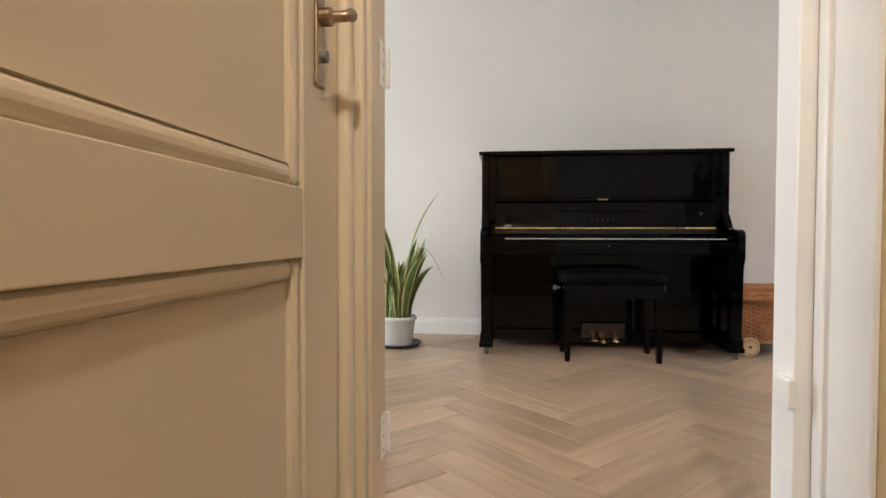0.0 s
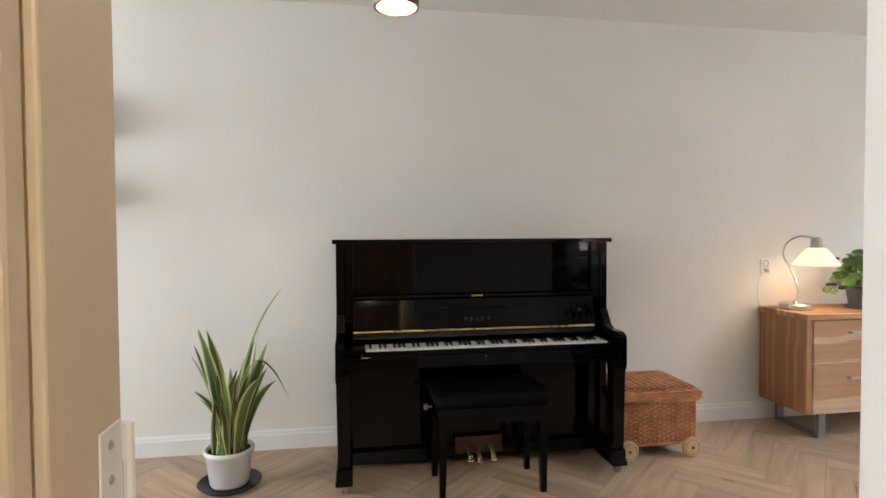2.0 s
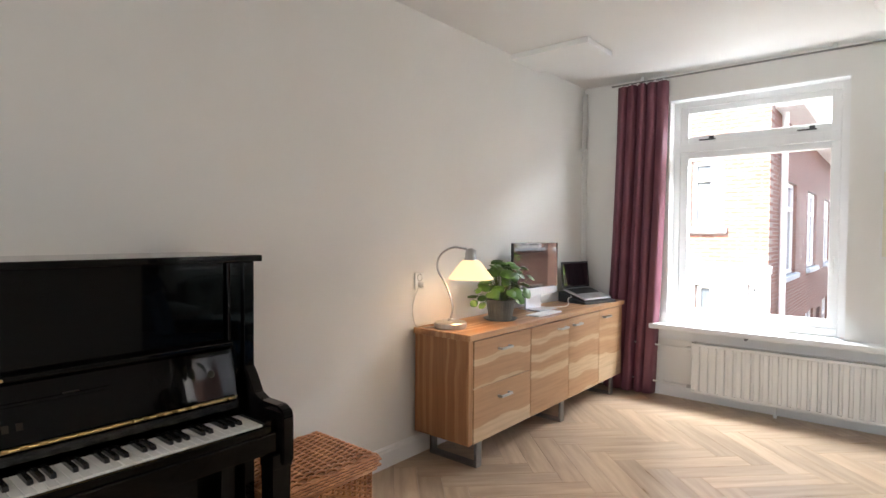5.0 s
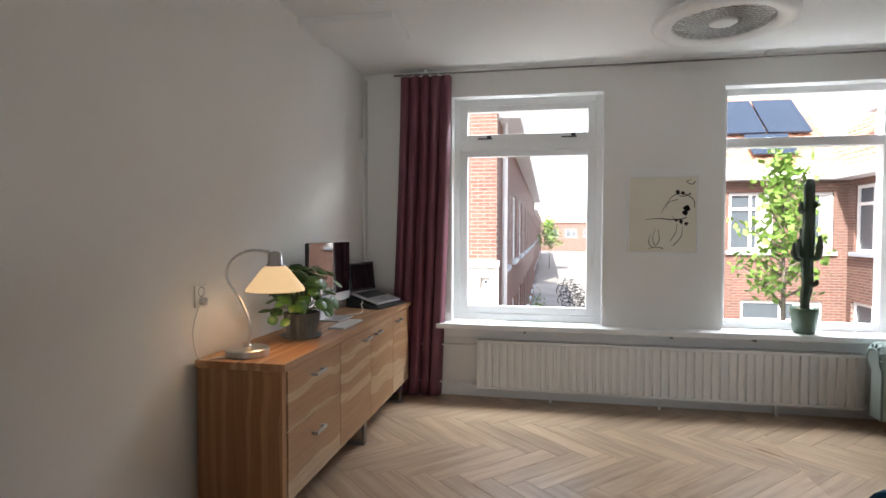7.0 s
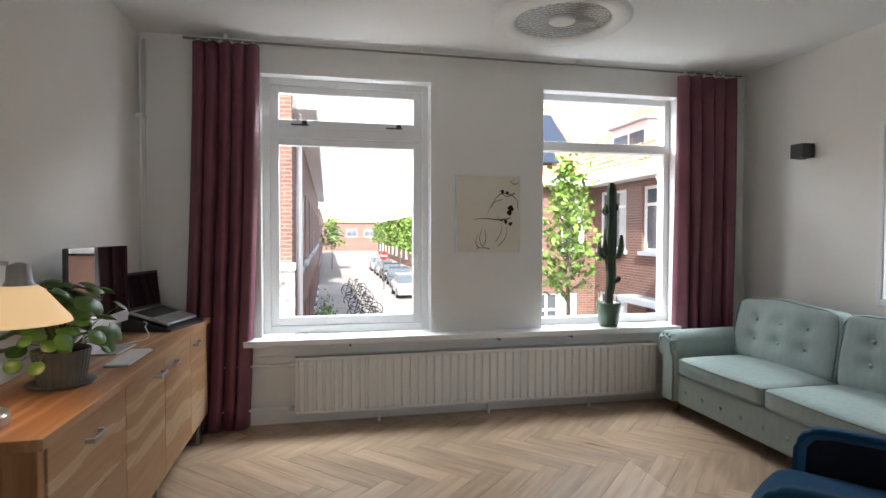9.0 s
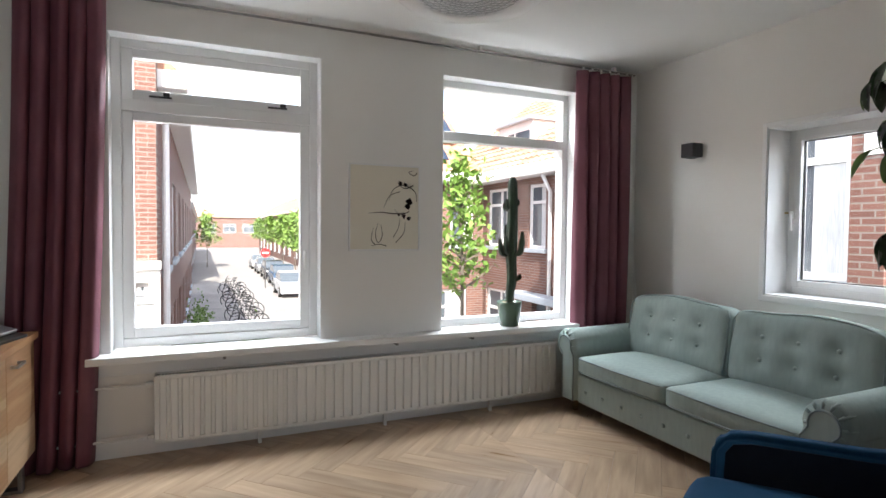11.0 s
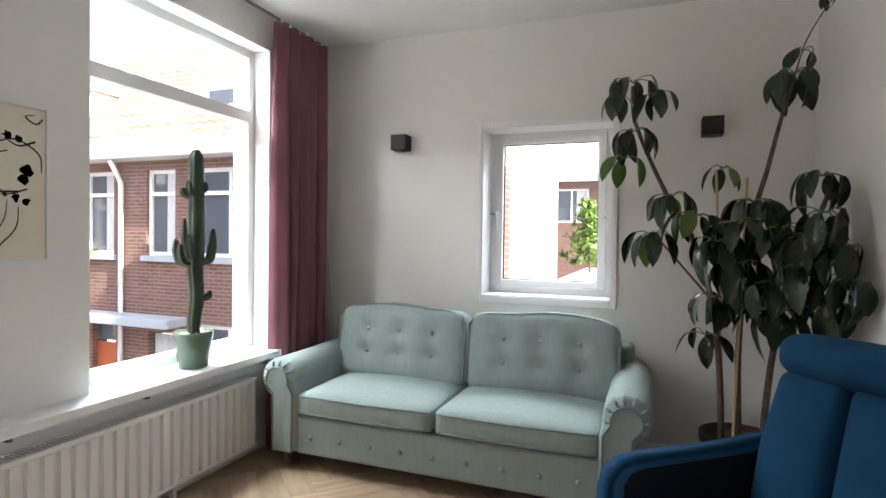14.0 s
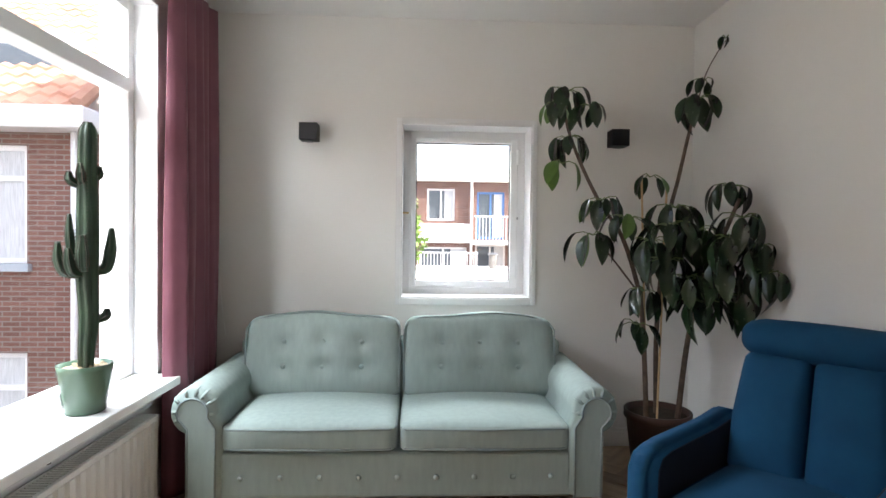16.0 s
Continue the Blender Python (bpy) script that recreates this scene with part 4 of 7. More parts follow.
    for xx in (x0 + 0.045, x1 - 0.03):
        for yy, s in ((y0 - 0.02, -1), (y1 + 0.02, 1)):
            w = part("wheel", lathe([(0.0, -0.012), (0.05, -0.012), (0.056, -0.008), (0.056, 0.008), (0.05, 0.012), (0.0, 0.012)], (xx, yy, 0.056), 32, axis="y"), M_BIRCH, p, "turned pale wooden wheel")
            # thin dark ring on the face paints the shade of a turned groove
            part("dark_groove_ring", tube([(xx + 0.042 * math.cos(k * 0.2618), yy - 0.0122, 0.056 + 0.042 * math.sin(k * 0.2618)) for k in range(25)], 0.0015, 5), M_STEM, w)
            part("axle_cap", lathe([(0.009, -0.004), (0.009, 0.002)], (xx, yy + s * 0.014, 0.056), 14, axis="y"), M_STEM, w)
    for xx in (x0 + 0.045, x1 - 0.03):
        part("axle", tube([(xx, y0 - 0.02, 0.056), (xx, y1 + 0.02, 0.056)], 0.008), M_BIRCH, p)
        part("axle_block", bx((xx - 0.02, y0 + 0.01, 0.05), (xx + 0.02, y1 - 0.01, 0.08), 0.003), M_BIRCH, p)


wicker_basket()

SBX0, SBX1, SBY0, SBY1, SBZ0, SBZ1 = 2.665, 4.80, 3.515, 3.915, 0.155, 0.768


def sideboard():
    p = thing("sideboard", (3.73, 3.7, 0), "solid core-ash sideboard with banded grain and steel sled legs", "sideboard")
    part("top", bx((SBX0 - 0.012, SBY0 - 0.014, SBZ1 - 0.034), (SBX1 + 0.012, SBY1, SBZ1), 0.003), M_TOP, p)
    part("side", bx((SBX0, SBY0 + 0.004, SBZ0), (SBX0 + 0.04, SBY1, SBZ1 - 0.035), 0.003), M_BODY, p)
    part("side", bx((SBX1 - 0.03, SBY0 + 0.004, SBZ0), (SBX1, SBY1, SBZ1 - 0.035), 0.003), M_BODY, p)
    part("bottom", bx((SBX0 + 0.04, SBY0 + 0.02, SBZ0 + 0.004), (SBX1 - 0.03, SBY1, SBZ0 + 0.03)), M_BODY, p)
    part("carcass", bx((SBX0 + 0.04, SBY0 + 0.03, SBZ0 + 0.03), (SBX1 - 0.03, SBY1, SBZ1 - 0.036)), M_SUBFLOOR, p)
    zt = SBZ1 - 0.040
    zm = SBZ0 + 0.305
    def front(name, x0, x1, z0, z1, hx, hz):
        f = part(name, bx((x0 + 0.002, SBY0 - 0.002, z0 + 0.002), (x1 - 0.002, SBY0 + 0.022, z1 - 0.002), 0.002), M_FRONT, p)
        h = part("handle", bx((hx - 0.058, SBY0 - 0.034, hz - 0.007), (hx + 0.058, SBY0 - 0.024, hz + 0.007), 0.002), M_STEEL, f, "brushed steel bar handle")
        for s in (-1, 1):
            part("post", bx((hx + s * 0.052 - 0.006, SBY0 - 0.026, hz - 0.007), (hx + s * 0.052 + 0.006, SBY0 - 0.001, hz + 0.007)), M_STEEL, h)
    front("drawer", SBX0 + 0.04, 3.31, zm, zt, 3.0, zt - 0.075)
    front("drawer", SBX0 + 0.04, 3.31, SBZ0, zm, 3.0, zm - 0.085)
    front("door", 3.31, 3.83, SBZ0, zt, 3.72, zt - 0.055)
    front("door", 3.83, 4.335, SBZ0, zt, 3.94, zt - 0.055)
    front("door", 4.335, SBX1 - 0.03, SBZ0, zt, 4.45, zt - 0.055)
    for xx in (SBX0 + 0.10, 3.76, SBX1 - 0.18):
        bm = B()
        box(bm, (xx, SBY0 + 0.02, 0), (xx + 0.05, SBY1 - 0.03, 0.018), 0.002)
        box(bm, (xx, SBY0 + 0.02, 0.018), (xx + 0.05, SBY0 + 0.038, SBZ0 + 0.004), 0.002)
        box(bm, (xx, SBY1 - 0.05, 0.018), (xx + 0.05, SBY1 - 0.03, SBZ0 + 0.004), 0.002)
        part("sled_leg", bm, M_DARKSTEEL, p, "grey steel sled leg")


sideboard()


def table_lamp():
    c = Vector((2.785, 3.745, SBZ1))
    p = thing("table_lamp", c, "lit brushed-steel table lamp with curved arm and glass shade", "lamp")
    part("base", lathe([(0, 0), (0.092, 0), (0.095, 0.006), (0.095, 0.030), (0.088, 0.036), (0.02, 0.040), (0.012, 0.055), (0, 0.055)], c, 40), M_STEEL, p, smooth=False)
    pts = curve_pts([c + Vector(v) for v in ((0, 0, 0.04), (0.003, -0.012, 0.13), (0.0, 0.03, 0.24), (-0.012, 0.09, 0.34), (-0.005, 0.075, 0.42), (0.015, 0.0, 0.467), (0.035, -0.09, 0.462))], 8)
    part("arm", tube(pts, 0.0062, 10), M_STEEL, p, smooth=True)
    s = c + Vector((0.04, -0.115, 0.30))
    part("socket", lathe([(0.010, 0.165), (0.03, 0.155), (0.033, 0.11), (0.045, 0.095), (0.045, 0.088), (0, 0.088)], s, 28), M_STEEL, p, smooth=True)
    sh = part("shade", lathe([(0.040, 0.10), (0.060, 0.085), (0.125, 0.0), (0.129, -0.012), (0.125, -0.012), (0.120, 0.0), (0.056, 0.080), (0.038, 0.092)], s, 40), M_SHADE, p, "glowing frosted glass shade", True)
    part("bulb", lathe([(0, 0.0), (0.02, 0.008), (0.028, 0.03), (0.016, 0.06), (0.0, 0.07)], s, 16), M_BULB, p)
    la = new("lamp_light", bpy.data.lights.new("lamp_light", "POINT"))
    la.data.energy, la.data.color, la.data.shadow_soft_size = 0.35, (1.0, 0.72, 0.42), 0.05
    la.location = s + Vector((0, 0, -0.03))
    cord = curve_pts([(2.70, 3.84, SBZ1 + 0.004), (2.66, 3.90, SBZ1 + 0.006), (2.655, 3.925, 0.88), (2.70, 3.93, 0.98), (2.715, 3.925, 1.01)], 6)
    part("cord", tube([c + Vector((-0.06, 0.05, 0.006))] + cord, 0.003, 6), M_PLASTIC, p, "thin white cord", True)


table_lamp()

so = thing("wall_socket", (2.72, N, 1.03), "white double wall socket with a plug above the sideboard", "socket")
part("plate", bx((2.68, N - 0.012, 0.985), (2.76, N - 0.001, 1.085), 0.005, 3), M_PLASTIC, so)
part("insert", lathe([(0.022, 0), (0.020, -0.001), (0.019, 0.0)], (2.72, N - 0.0122, 1.055), 20, axis="y", cap=False), M_GREYPOT, so)
part("plug", lathe([(0.018, 0), (0.018, -0.02), (0.010, -0.035)], (2.72, N - 0.012, 1.012), 16, axis="y"), M_PLASTIC, so)


def wall_shelf(z, label):
    """A thick board with a wavy sawn front edge, fixed to the wall."""
    x0, x1, d = -2.150, -1.400, 0.20
    p = thing("wall_shelf", (-1.65, N, z), label, "shelf", "wooden wall shelves")
    front = [(x0 + (x1 - x0) * k / 16, N - d + 0.012 * math.sin(1.9 * k) + 0.006 * math.sin(4.3 * k + z)) for k in range(17)]
    bm = prism(front + [(x1, N - 0.001), (x0, N - 0.001)], z, z + 0.036)
    part("board", bm, M_SHELF, p)
    for x in (x0 + 0.15, x1 - 0.15):
        part("bracket", bx((x - 0.012, N - 0.12, z - 0.004), (x + 0.012, N - 0.001, z), 0.001), M_BLACKMETAL, p)


M_SHELF = varied("sawn_oak", (0.24, 0.135, 0.065), (0.40, 0.25, 0.13), 5, (1, 9, 9), rough=0.6, bump=0.25, fine=40)
wall_shelf(1.805, "rough sawn oak wall shelf holding food packets")
wall_shelf(1.425, "rough sawn oak wall shelf holding a white box")


def food_packet(x, w, h, lean, colours, label):
    """A filled bag: swollen in the middle, crimped along its top."""
    p = thing("food_packet", (x, N - 0.10, 1.841), label, "food packet", "packets on the wall shelf")
    bm = puffy((x - w / 2, N - 0.145, 1.842), (x + w / 2, N - 0.06, 1.842 + h), 0.012, (0.004, 0.016, 0), cuts=5)
    for v in bm.verts:
        t = (v.co.z - 1.842) / h
        if t > 0.7:
            v.co.y += (N - 0.1025 - v.co.y) * min(1, (t - 0.7) / 0.27)
        v.co.x += lean * t
    part("bag", bm, principled("printed_film", colours[0], 0.3), p, smooth=True)
    part("printed_band", bx((x - w * 0.36 + lean * 0.35, N - 0.1665, 1.842 + h * 0.25), (x + w * 0.36 + lean * 0.35, N - 0.1600, 1.842 + h * 0.5), 0.002), principled("printed_band", colours[1], 0.4), p)


food_packet(-1.600, 0.13, 0.20, -0.02, ((0.55, 0.12, 0.16), (0.70, 0.55, 0.50)), "pink and red food bag leaning on the shelf")
food_packet(-1.505, 0.055, 0.19, 0.01, ((0.62, 0.55, 0.44), (0.05, 0.04, 0.06)), "cream paper food packet with a dark band")
food_packet(-1.435, 0.075, 0.18, 0.01, ((0.60, 0.06, 0.03), (0.75, 0.45, 0.08)), "red and yellow food bag at the shelf end")
food_packet(-1.760, 0.14, 0.19, 0.0, ((0.58, 0.20, 0.10), (0.70, 0.62, 0.50)), "orange food bag standing on the shelf")
sb = thing("storage_box", (-1.600, N - 0.1, 1.461), "white plastic storage box with a grip hole", "box")
for a, b in (((-1.770, N - 0.175, 1.462), (-1.435, N - 0.17, 1.575)), ((-1.770, N - 0.03, 1.462), (-1.435, N - 0.025, 1.575)),
             ((-1.770, N - 0.17, 1.462), (-1.765, N - 0.03, 1.575)), ((-1.440, N - 0.17, 1.462), (-1.435, N - 0.03, 1.575))):
    part("side", bx(a, b, 0.002), M_PLASTIC, sb)
part("bottom", bx((-1.765, N - 0.17, 1.462), (-1.440, N - 0.03, 1.468)), M_PLASTIC, sb)
part("rim", tube([(-1.770, N - 0.175, 1.575), (-1.435, N - 0.175, 1.575), (-1.435, N - 0.025, 1.575), (-1.770, N - 0.025, 1.575), (-1.770, N - 0.175, 1.575)], 0.004, 6), M_PLASTIC, sb)
# no opening is cut; a dark plate paints in the hole's shade
part("grip", bx((-1.640, N - 0.1765, 1.545), (-1.560, N - 0.1745, 1.558), 0.0008), M_DARKPLASTIC, sb, "dark plate standing in for the grip hole")
so = thing("wall_socket", (-1.570, N, 0.30), "white double wall socket above the skirting board", "socket")
part("plate", bx((-1.610, N - 0.012, 0.225), (-1.530, N - 0.001, 0.375), 0.005, 3), M_PLASTIC, so)
for z in (0.265, 0.335):
    part("insert", lathe([(0.022, 0), (0.020, -0.001), (0.019, 0.0)], (-1.570, N - 0.0122, z), 20, axis="y", cap=False), M_GREYPOT, so)


def coin_plant():
    c = Vector((3.24, 3.70, SBZ1))
    p = thing("coin_plant", c, "round-leaved green coin plant in a ribbed grey pot", "plant")
    part("saucer", lathe([(0, 0), (0.095, 0), (0.11, 0.012), (0.106, 0.012), (0.09, 0.004), (0, 0.004)], c, 32), M_GREYPOT, p, smooth=True)
    bm = B()
    n = 56
    rings = []
    for r, h in ((0.072, 0.005), (0.092, 0.13), (0.088, 0.13), (0.085, 0.115), (0.0005, 0.115)):
        rings.append([bm.verts.new(c + Vector(((r + (0.0025 if i % 2 and r > 0.07 else 0)) * math.cos(2 * math.pi * i / n), (r + (0.0025 if i % 2 and r > 0.07 else 0)) * math.sin(2 * math.pi * i / n), h))) for i in range(n)])
    for a, b in zip(rings, rings[1:]):
        for i in range(n):
            bm.faces.new((a[i], a[(i + 1) % n], b[(i + 1) % n], b[i]))
    part("pot", bm, M_GREYPOT, p)
    part("soil", lathe([(0, 0.117), (0.084, 0.1165)], c, 20), M_SOIL, p)
    def coin(r):
        bm = B()
        v0 = bm.verts.new((0, 0, 0.06 * r))
        prev = None
        ring = []
        inner = []
        for i in range(14):
            a = 2 * math.pi * i / 14
            inner.append(bm.verts.new((0.55 * r * math.cos(a), 0.55 * r * math.sin(a), 0.10 * r)))
            ring.append(bm.verts.new((r * math.cos(a), r * math.sin(a) * 0.94, -0.10 * r + 0.05 * r * math.sin(3 * a))))
        for i in range(14):
            j = (i + 1) % 14
            bm.faces.new((v0, inner[i], inner[j]))
            bm.faces.new((inner[i], ring[i], ring[j], inner[j]))
        return bm
    coins = [mesh_of("leaf", coin(r), M_PILEA, True) for r in (0.026, 0.034, 0.042)]
    rng = random.Random(11)
    stalks = B()
    for i in range(88):
        a = rng.uniform(0, 2 * math.pi)
        el = rng.uniform(-0.25, 1.45)
        R = rng.uniform(0.14, 0.235) * (0.85 + 0.25 * math.cos(el))
        d = Vector((math.cos(a) * math.cos(el), math.sin(a) * math.cos(el) * 0.85, math.sin(el)))
        tip = c + Vector((0, -0.01, 0.17)) + d * R
        if tip.y > 3.92:
            tip.y = 3.90
        base = c + Vector((0.03 * math.cos(a), 0.03 * math.sin(a), 0.115 + rng.uniform(0, 0.06)))
        tube([base, (base + tip) / 2 + Vector((0, 0, 0.02)), tip], 0.0017, 4, stalks)
        face = (d * 0.8 + Vector((rng.uniform(-0.5, 0.5), rng.uniform(-0.9, 0.2), 0.6))).normalized()
        shared(coins[i % 3], "leaf", p, Matrix.Translation(tip) @ face.to_track_quat("Z", "Y").to_matrix().to_4x4())
    tagged(part("stalk", stalks, M_STEMGREEN, p), kind="stuff")


coin_plant()


def monitor():
    m = pose(3.835, 3.785, SBZ1, 0, 0, -4)
    p = thing("monitor", (3.835, 3.785, SBZ1), "glossy black all-in-one screen with silver foot", "monitor")
    def w(bm):
        bmesh.ops.transform(bm, matrix=m, verts=bm.verts)
        return bm
    part("housing", w(bx((-0.285, 0.0, 0.155), (0.285, 0.022, 0.485), 0.006)), M_DARKPLASTIC, p)
    part("screen", w(bx((-0.283, -0.003, 0.157), (0.283, -0.0005, 0.483))), M_SCREEN, p, "glossy dark screen")
    part("chin", w(bx((-0.285, -0.003, 0.10), (0.285, 0.02, 0.154), 0.004)), M_ALU, p, "silver chin")
    part("neck", w(bx((-0.10, 0.02, 0.004), (0.10, 0.03, 0.30), 0.003)), M_ALU, p)
    part("foot", w(bx((-0.11, -0.11, 0.0), (0.11, 0.08, 0.008), 0.003)), M_ALU, p)


monitor()
kb = thing("keyboard", (3.62, 3.60, SBZ1), "slim white computer keyboard lying on the sideboard", "keyboard")
part("base", bx((3.48, 3.555, SBZ1), (3.80, 3.655, SBZ1 + 0.008), 0.003), M_ALU, kb)
keym = mesh_of("key", bx((0, 0, 0), (0.017, 0.015, 0.003), 0.001, 1), M_PLASTIC)
for r in range(5):
    for k in range(16):
        shared(keym, "key", kb, pose(3.487 + k * 0.0193, 3.561 + r * 0.0180, SBZ1 + 0.008))


def laptop():
    p = thing("laptop", (4.47, 3.70, SBZ1), "open silver laptop tilted on a black stand", "laptop")
    m = pose(4.50, 3.70, SBZ1 + 0.075, 16, 0, -14)
    def w(bm, q=Matrix()):
        bmesh.ops.transform(bm, matrix=m @ q, verts=bm.verts)
        return bm
    part("base", w(bx((-0.165, -0.125, -0.012), (0.165, 0.105, 0.004), 0.004)), M_ALU, p)
    part("key_field", w(bx((-0.145, -0.02, 0.004), (0.145, 0.085, 0.0055))), M_DARKPLASTIC, p, "black keys")
    part("touchpad", w(bx((-0.05, -0.11, 0.004), (0.05, -0.04, 0.0048))), M_STEEL, p)
    lid = pose(0, 0.107, 0.004, -22, 0, 0)
    part("lid", w(bx((-0.165, 0.0, 0.0), (0.165, 0.008, 0.215), 0.003), lid), M_DARKPLASTIC, p)
    part("screen", w(bx((-0.15, -0.0015, 0.015), (0.15, -0.0003, 0.20)), lid), M_SCREEN, p, "reflective dark screen")
    st = thing("laptop_stand", (4.50, 3.70, SBZ1), "black wedge laptop stand on the sideboard", "stand")
    prof = [(-0.15, 0.0), (0.13, 0.0), (0.13, 0.082), (-0.15, 0.012)]
    bm = extrude_profile(prof, "x", -0.19, 0.19)
    bmesh.ops.transform(bm, matrix=pose(4.50, 3.70, SBZ1 + 0.001, 0, 0, -14), verts=bm.verts)
    part("wedge", bm, M_DARKPLASTIC, st)
    cb = thing("cable", (4.2, 3.72, SBZ1), "white cable looped on the sideboard", "cable")
    part("wire", tube(curve_pts([(3.95, 3.74, SBZ1 + 0.004), (4.08, 3.66, SBZ1 + 0.01), (4.18, 3.70, SBZ1 + 0.05), (4.28, 3.72, SBZ1 + 0.055), (4.32, 3.75, SBZ1 + 0.06)]), 0.003, 6), M_PLASTIC, cb, smooth=True)


laptop()


# curtains, rail, radiator, pipes
def curtain(y0t, y1t, y0b, y1b, ztop, zbot, xc, seed, label):
    p = thing("curtain", (xc, (y0t + y1t) / 2, zbot), label, "curtain", "plum curtains")
    bm = B()
    rng = random.Random(seed)
    n, rows = 110, 26
    folds = 5.0
    ph = rng.uniform(0, 6)
    grid = []
    for r in range(rows + 1):
        t = r / rows
        z = ztop + (zbot - ztop) * t
        a = 0.040 + 0.028 * min(1, 2 * t)
        row = []
        for i in range(n + 1):
            u = i / n
            y = (y0t + (y0b - y0t) * t ** 1.4) * (1 - u) + (y1t + (y1b - y1t) * t ** 1.4) * u
            wob = 0.35 * math.sin(2.1 * u * 6 + 1.7 * t + ph)
            fold = math.sin(2 * math.pi * folds * u + ph + wob * (0.4 + t))
            x = xc + a * (0.8 * fold + 0.2 * math.sin(2 * math.pi * folds * 2 * u + t)) * (0.9 + 0.2 * math.sin(9 * u + seed))
            row.append(bm.verts.new((x, y + 0.012 * math.cos(2 * math.pi * folds * u + ph), z)))
        grid.append(row)
    for a, b in zip(grid, grid[1:]):
        for i in range(n):
            bm.faces.new((a[i], b[i], b[i + 1], a[i + 1]))
    ob = part("cloth", bm, M_CURTAIN, p, smooth=True)
    md = ob.modifiers.new("thickness", "SOLIDIFY")
    md.thickness = 0.003
    for k in range(6):
        y = y0t + (y1t - y0t) * (k + 0.5) / 6
        part("glider", bx((xc - 0.006, y - 0.008, ztop - 0.005), (xc + 0.006, y + 0.008, 2.572), 0.002), M_PLASTIC, p)


curtain(3.19, 3.60, 3.27, 3.70, 2.555, 0.012, 4.85, 3, "long plum curtain gathered beside the sideboard")
curtain(-0.44, 0.075, -0.43, 0.085, 2.545, 0.012, 4.835, 8, "long plum curtain gathered behind the sofa arm")
rl = thing("curtain_rail", (4.862, 1.6, 2.575), "thin dark curtain rail under the ceiling", "curtain rail")
part("track", bx((4.852, -0.50, 2.572), (4.872, 3.66, 2.582), 0.002), M_DARKSTEEL, rl)
for y in (-0.3, 0.9, 2.1, 3.4):
    part("bracket", bx((4.86, y - 0.012, 2.582), (4.90, y + 0.012, H - 0.001), 0.002), M_PLASTIC, rl)
cd = thing("pull_cord", (4.80, -0.5, 0.9), "thin white pull cord hanging beside the curtain", "cord")
part("cord", tube(curve_pts([(4.84, -0.46, 2.57), (4.84, -0.465, 1.9), (4.83, -0.48, 1.3), (4.80, -0.50, 0.85), (4.78, -0.50, 0.7)]), 0.0035, 6), M_PLASTIC, cd)


def radiator():
    p = thing("radiator", (4.85, 1.6, 0), "long white ribbed panel radiator under the windows", "radiator")
    y0, y1, z0, z1, xf = 0.25, 2.97, 0.085, 0.475, 4.812
    bm = B()
    n = 46
    pitch = (y1 - y0 - 0.03) / n
    pr = [(xf + 0.018, y0)]
    for i in range(n):
        a = y0 + 0.015 + i * pitch
        pr += [(xf + 0.018, a + pitch * 0.14), (xf, a + pitch * 0.24), (xf, a + pitch * 0.76), (xf + 0.018, a + pitch * 0.86)]
    pr += [(xf + 0.016, y1), (xf + 0.022, y1), (xf + 0.022, y0)]
    extrude_profile(pr, "z", z0 + 0.022, z1 - 0.022, bm)
    part("front_panel", bm, M_RADIATOR, p)
    for a, b in ((z0, z0 + 0.022), (z1 - 0.022, z1)):
        part("edge", bx((xf + 0.004, y0, a), (xf + 0.022, y1, b), 0.004), M_RADIATOR, p)
    part("back_panel", bx((xf + 0.085, y0, z0), (xf + 0.100, y1, z1), 0.004), M_RADIATOR, p)
    for y in (y0, y1 - 0.003):
        part("end_cover", bx((xf + 0.012, y, z0), (xf + 0.10, y + 0.003, z1), 0.001), M_RADIATOR, p)
    g = part("grille", bx((xf + 0.018, y0 + 0.003, z1 - 0.012), (xf + 0.088, y1 - 0.003, z1 - 0.008)), M_GREYPOT, p, "grey slotted top grille")
    sl = mesh_of("slot_bar", bx((0, 0, 0), (0.066, 0.006, 0.008)), M_RADIATOR)
    for i in range(150):
        shared(sl, "slot_bar", g, pose(xf + 0.02, y0 + 0.012 + i * (y1 - y0 - 0.03) / 150, z1 - 0.008))
    for z in (0.42, 0.12):
        part("pipe", tube([(xf + 0.05, y1, z), (xf + 0.05, 3.45, z)], 0.0075, 8), M_RADIATOR, p)
    v = part("valve", lathe([(0.014, 0), (0.018, 0.012), (0.018, 0.035), (0.012, 0.04)], (xf + 0.05, y1 + 0.005, 0.42), 16, axis="y"), M_PLASTIC, p, "white valve knob")
    part("valve", bx((xf + 0.038, y1 + 0.003, 0.108), (xf + 0.062, y1 + 0.04, 0.132), 0.004), M_STEEL, p)
    for y in (0.8, 1.6, 2.4):
        part("foot", bx((xf + 0.03, y - 0.01, 0.0), (xf + 0.06, y + 0.01, z0), 0.002), M_RADIATOR, p)


radiator()
for dx, nm in ((0.0, "riser_pipe"), (0.045, "riser_pipe")):
    q = thing(nm, (4.845 + dx, 3.905, 0), "off-white painted heating pipe running up the corner", "pipe", "corner riser pipes")
    part("pipe", tube([(4.845 + dx, 3.905, 0.02), (4.845 + dx, 3.905, 2.56 if dx else 2.53)], 0.011, 12), M_RADIATOR, q, smooth=True)
    part("clip", bx((4.83 + dx, 3.892, 2.05), (4.86 + dx, N - 0.002, 2.075), 0.003), M_RADIATOR, q)


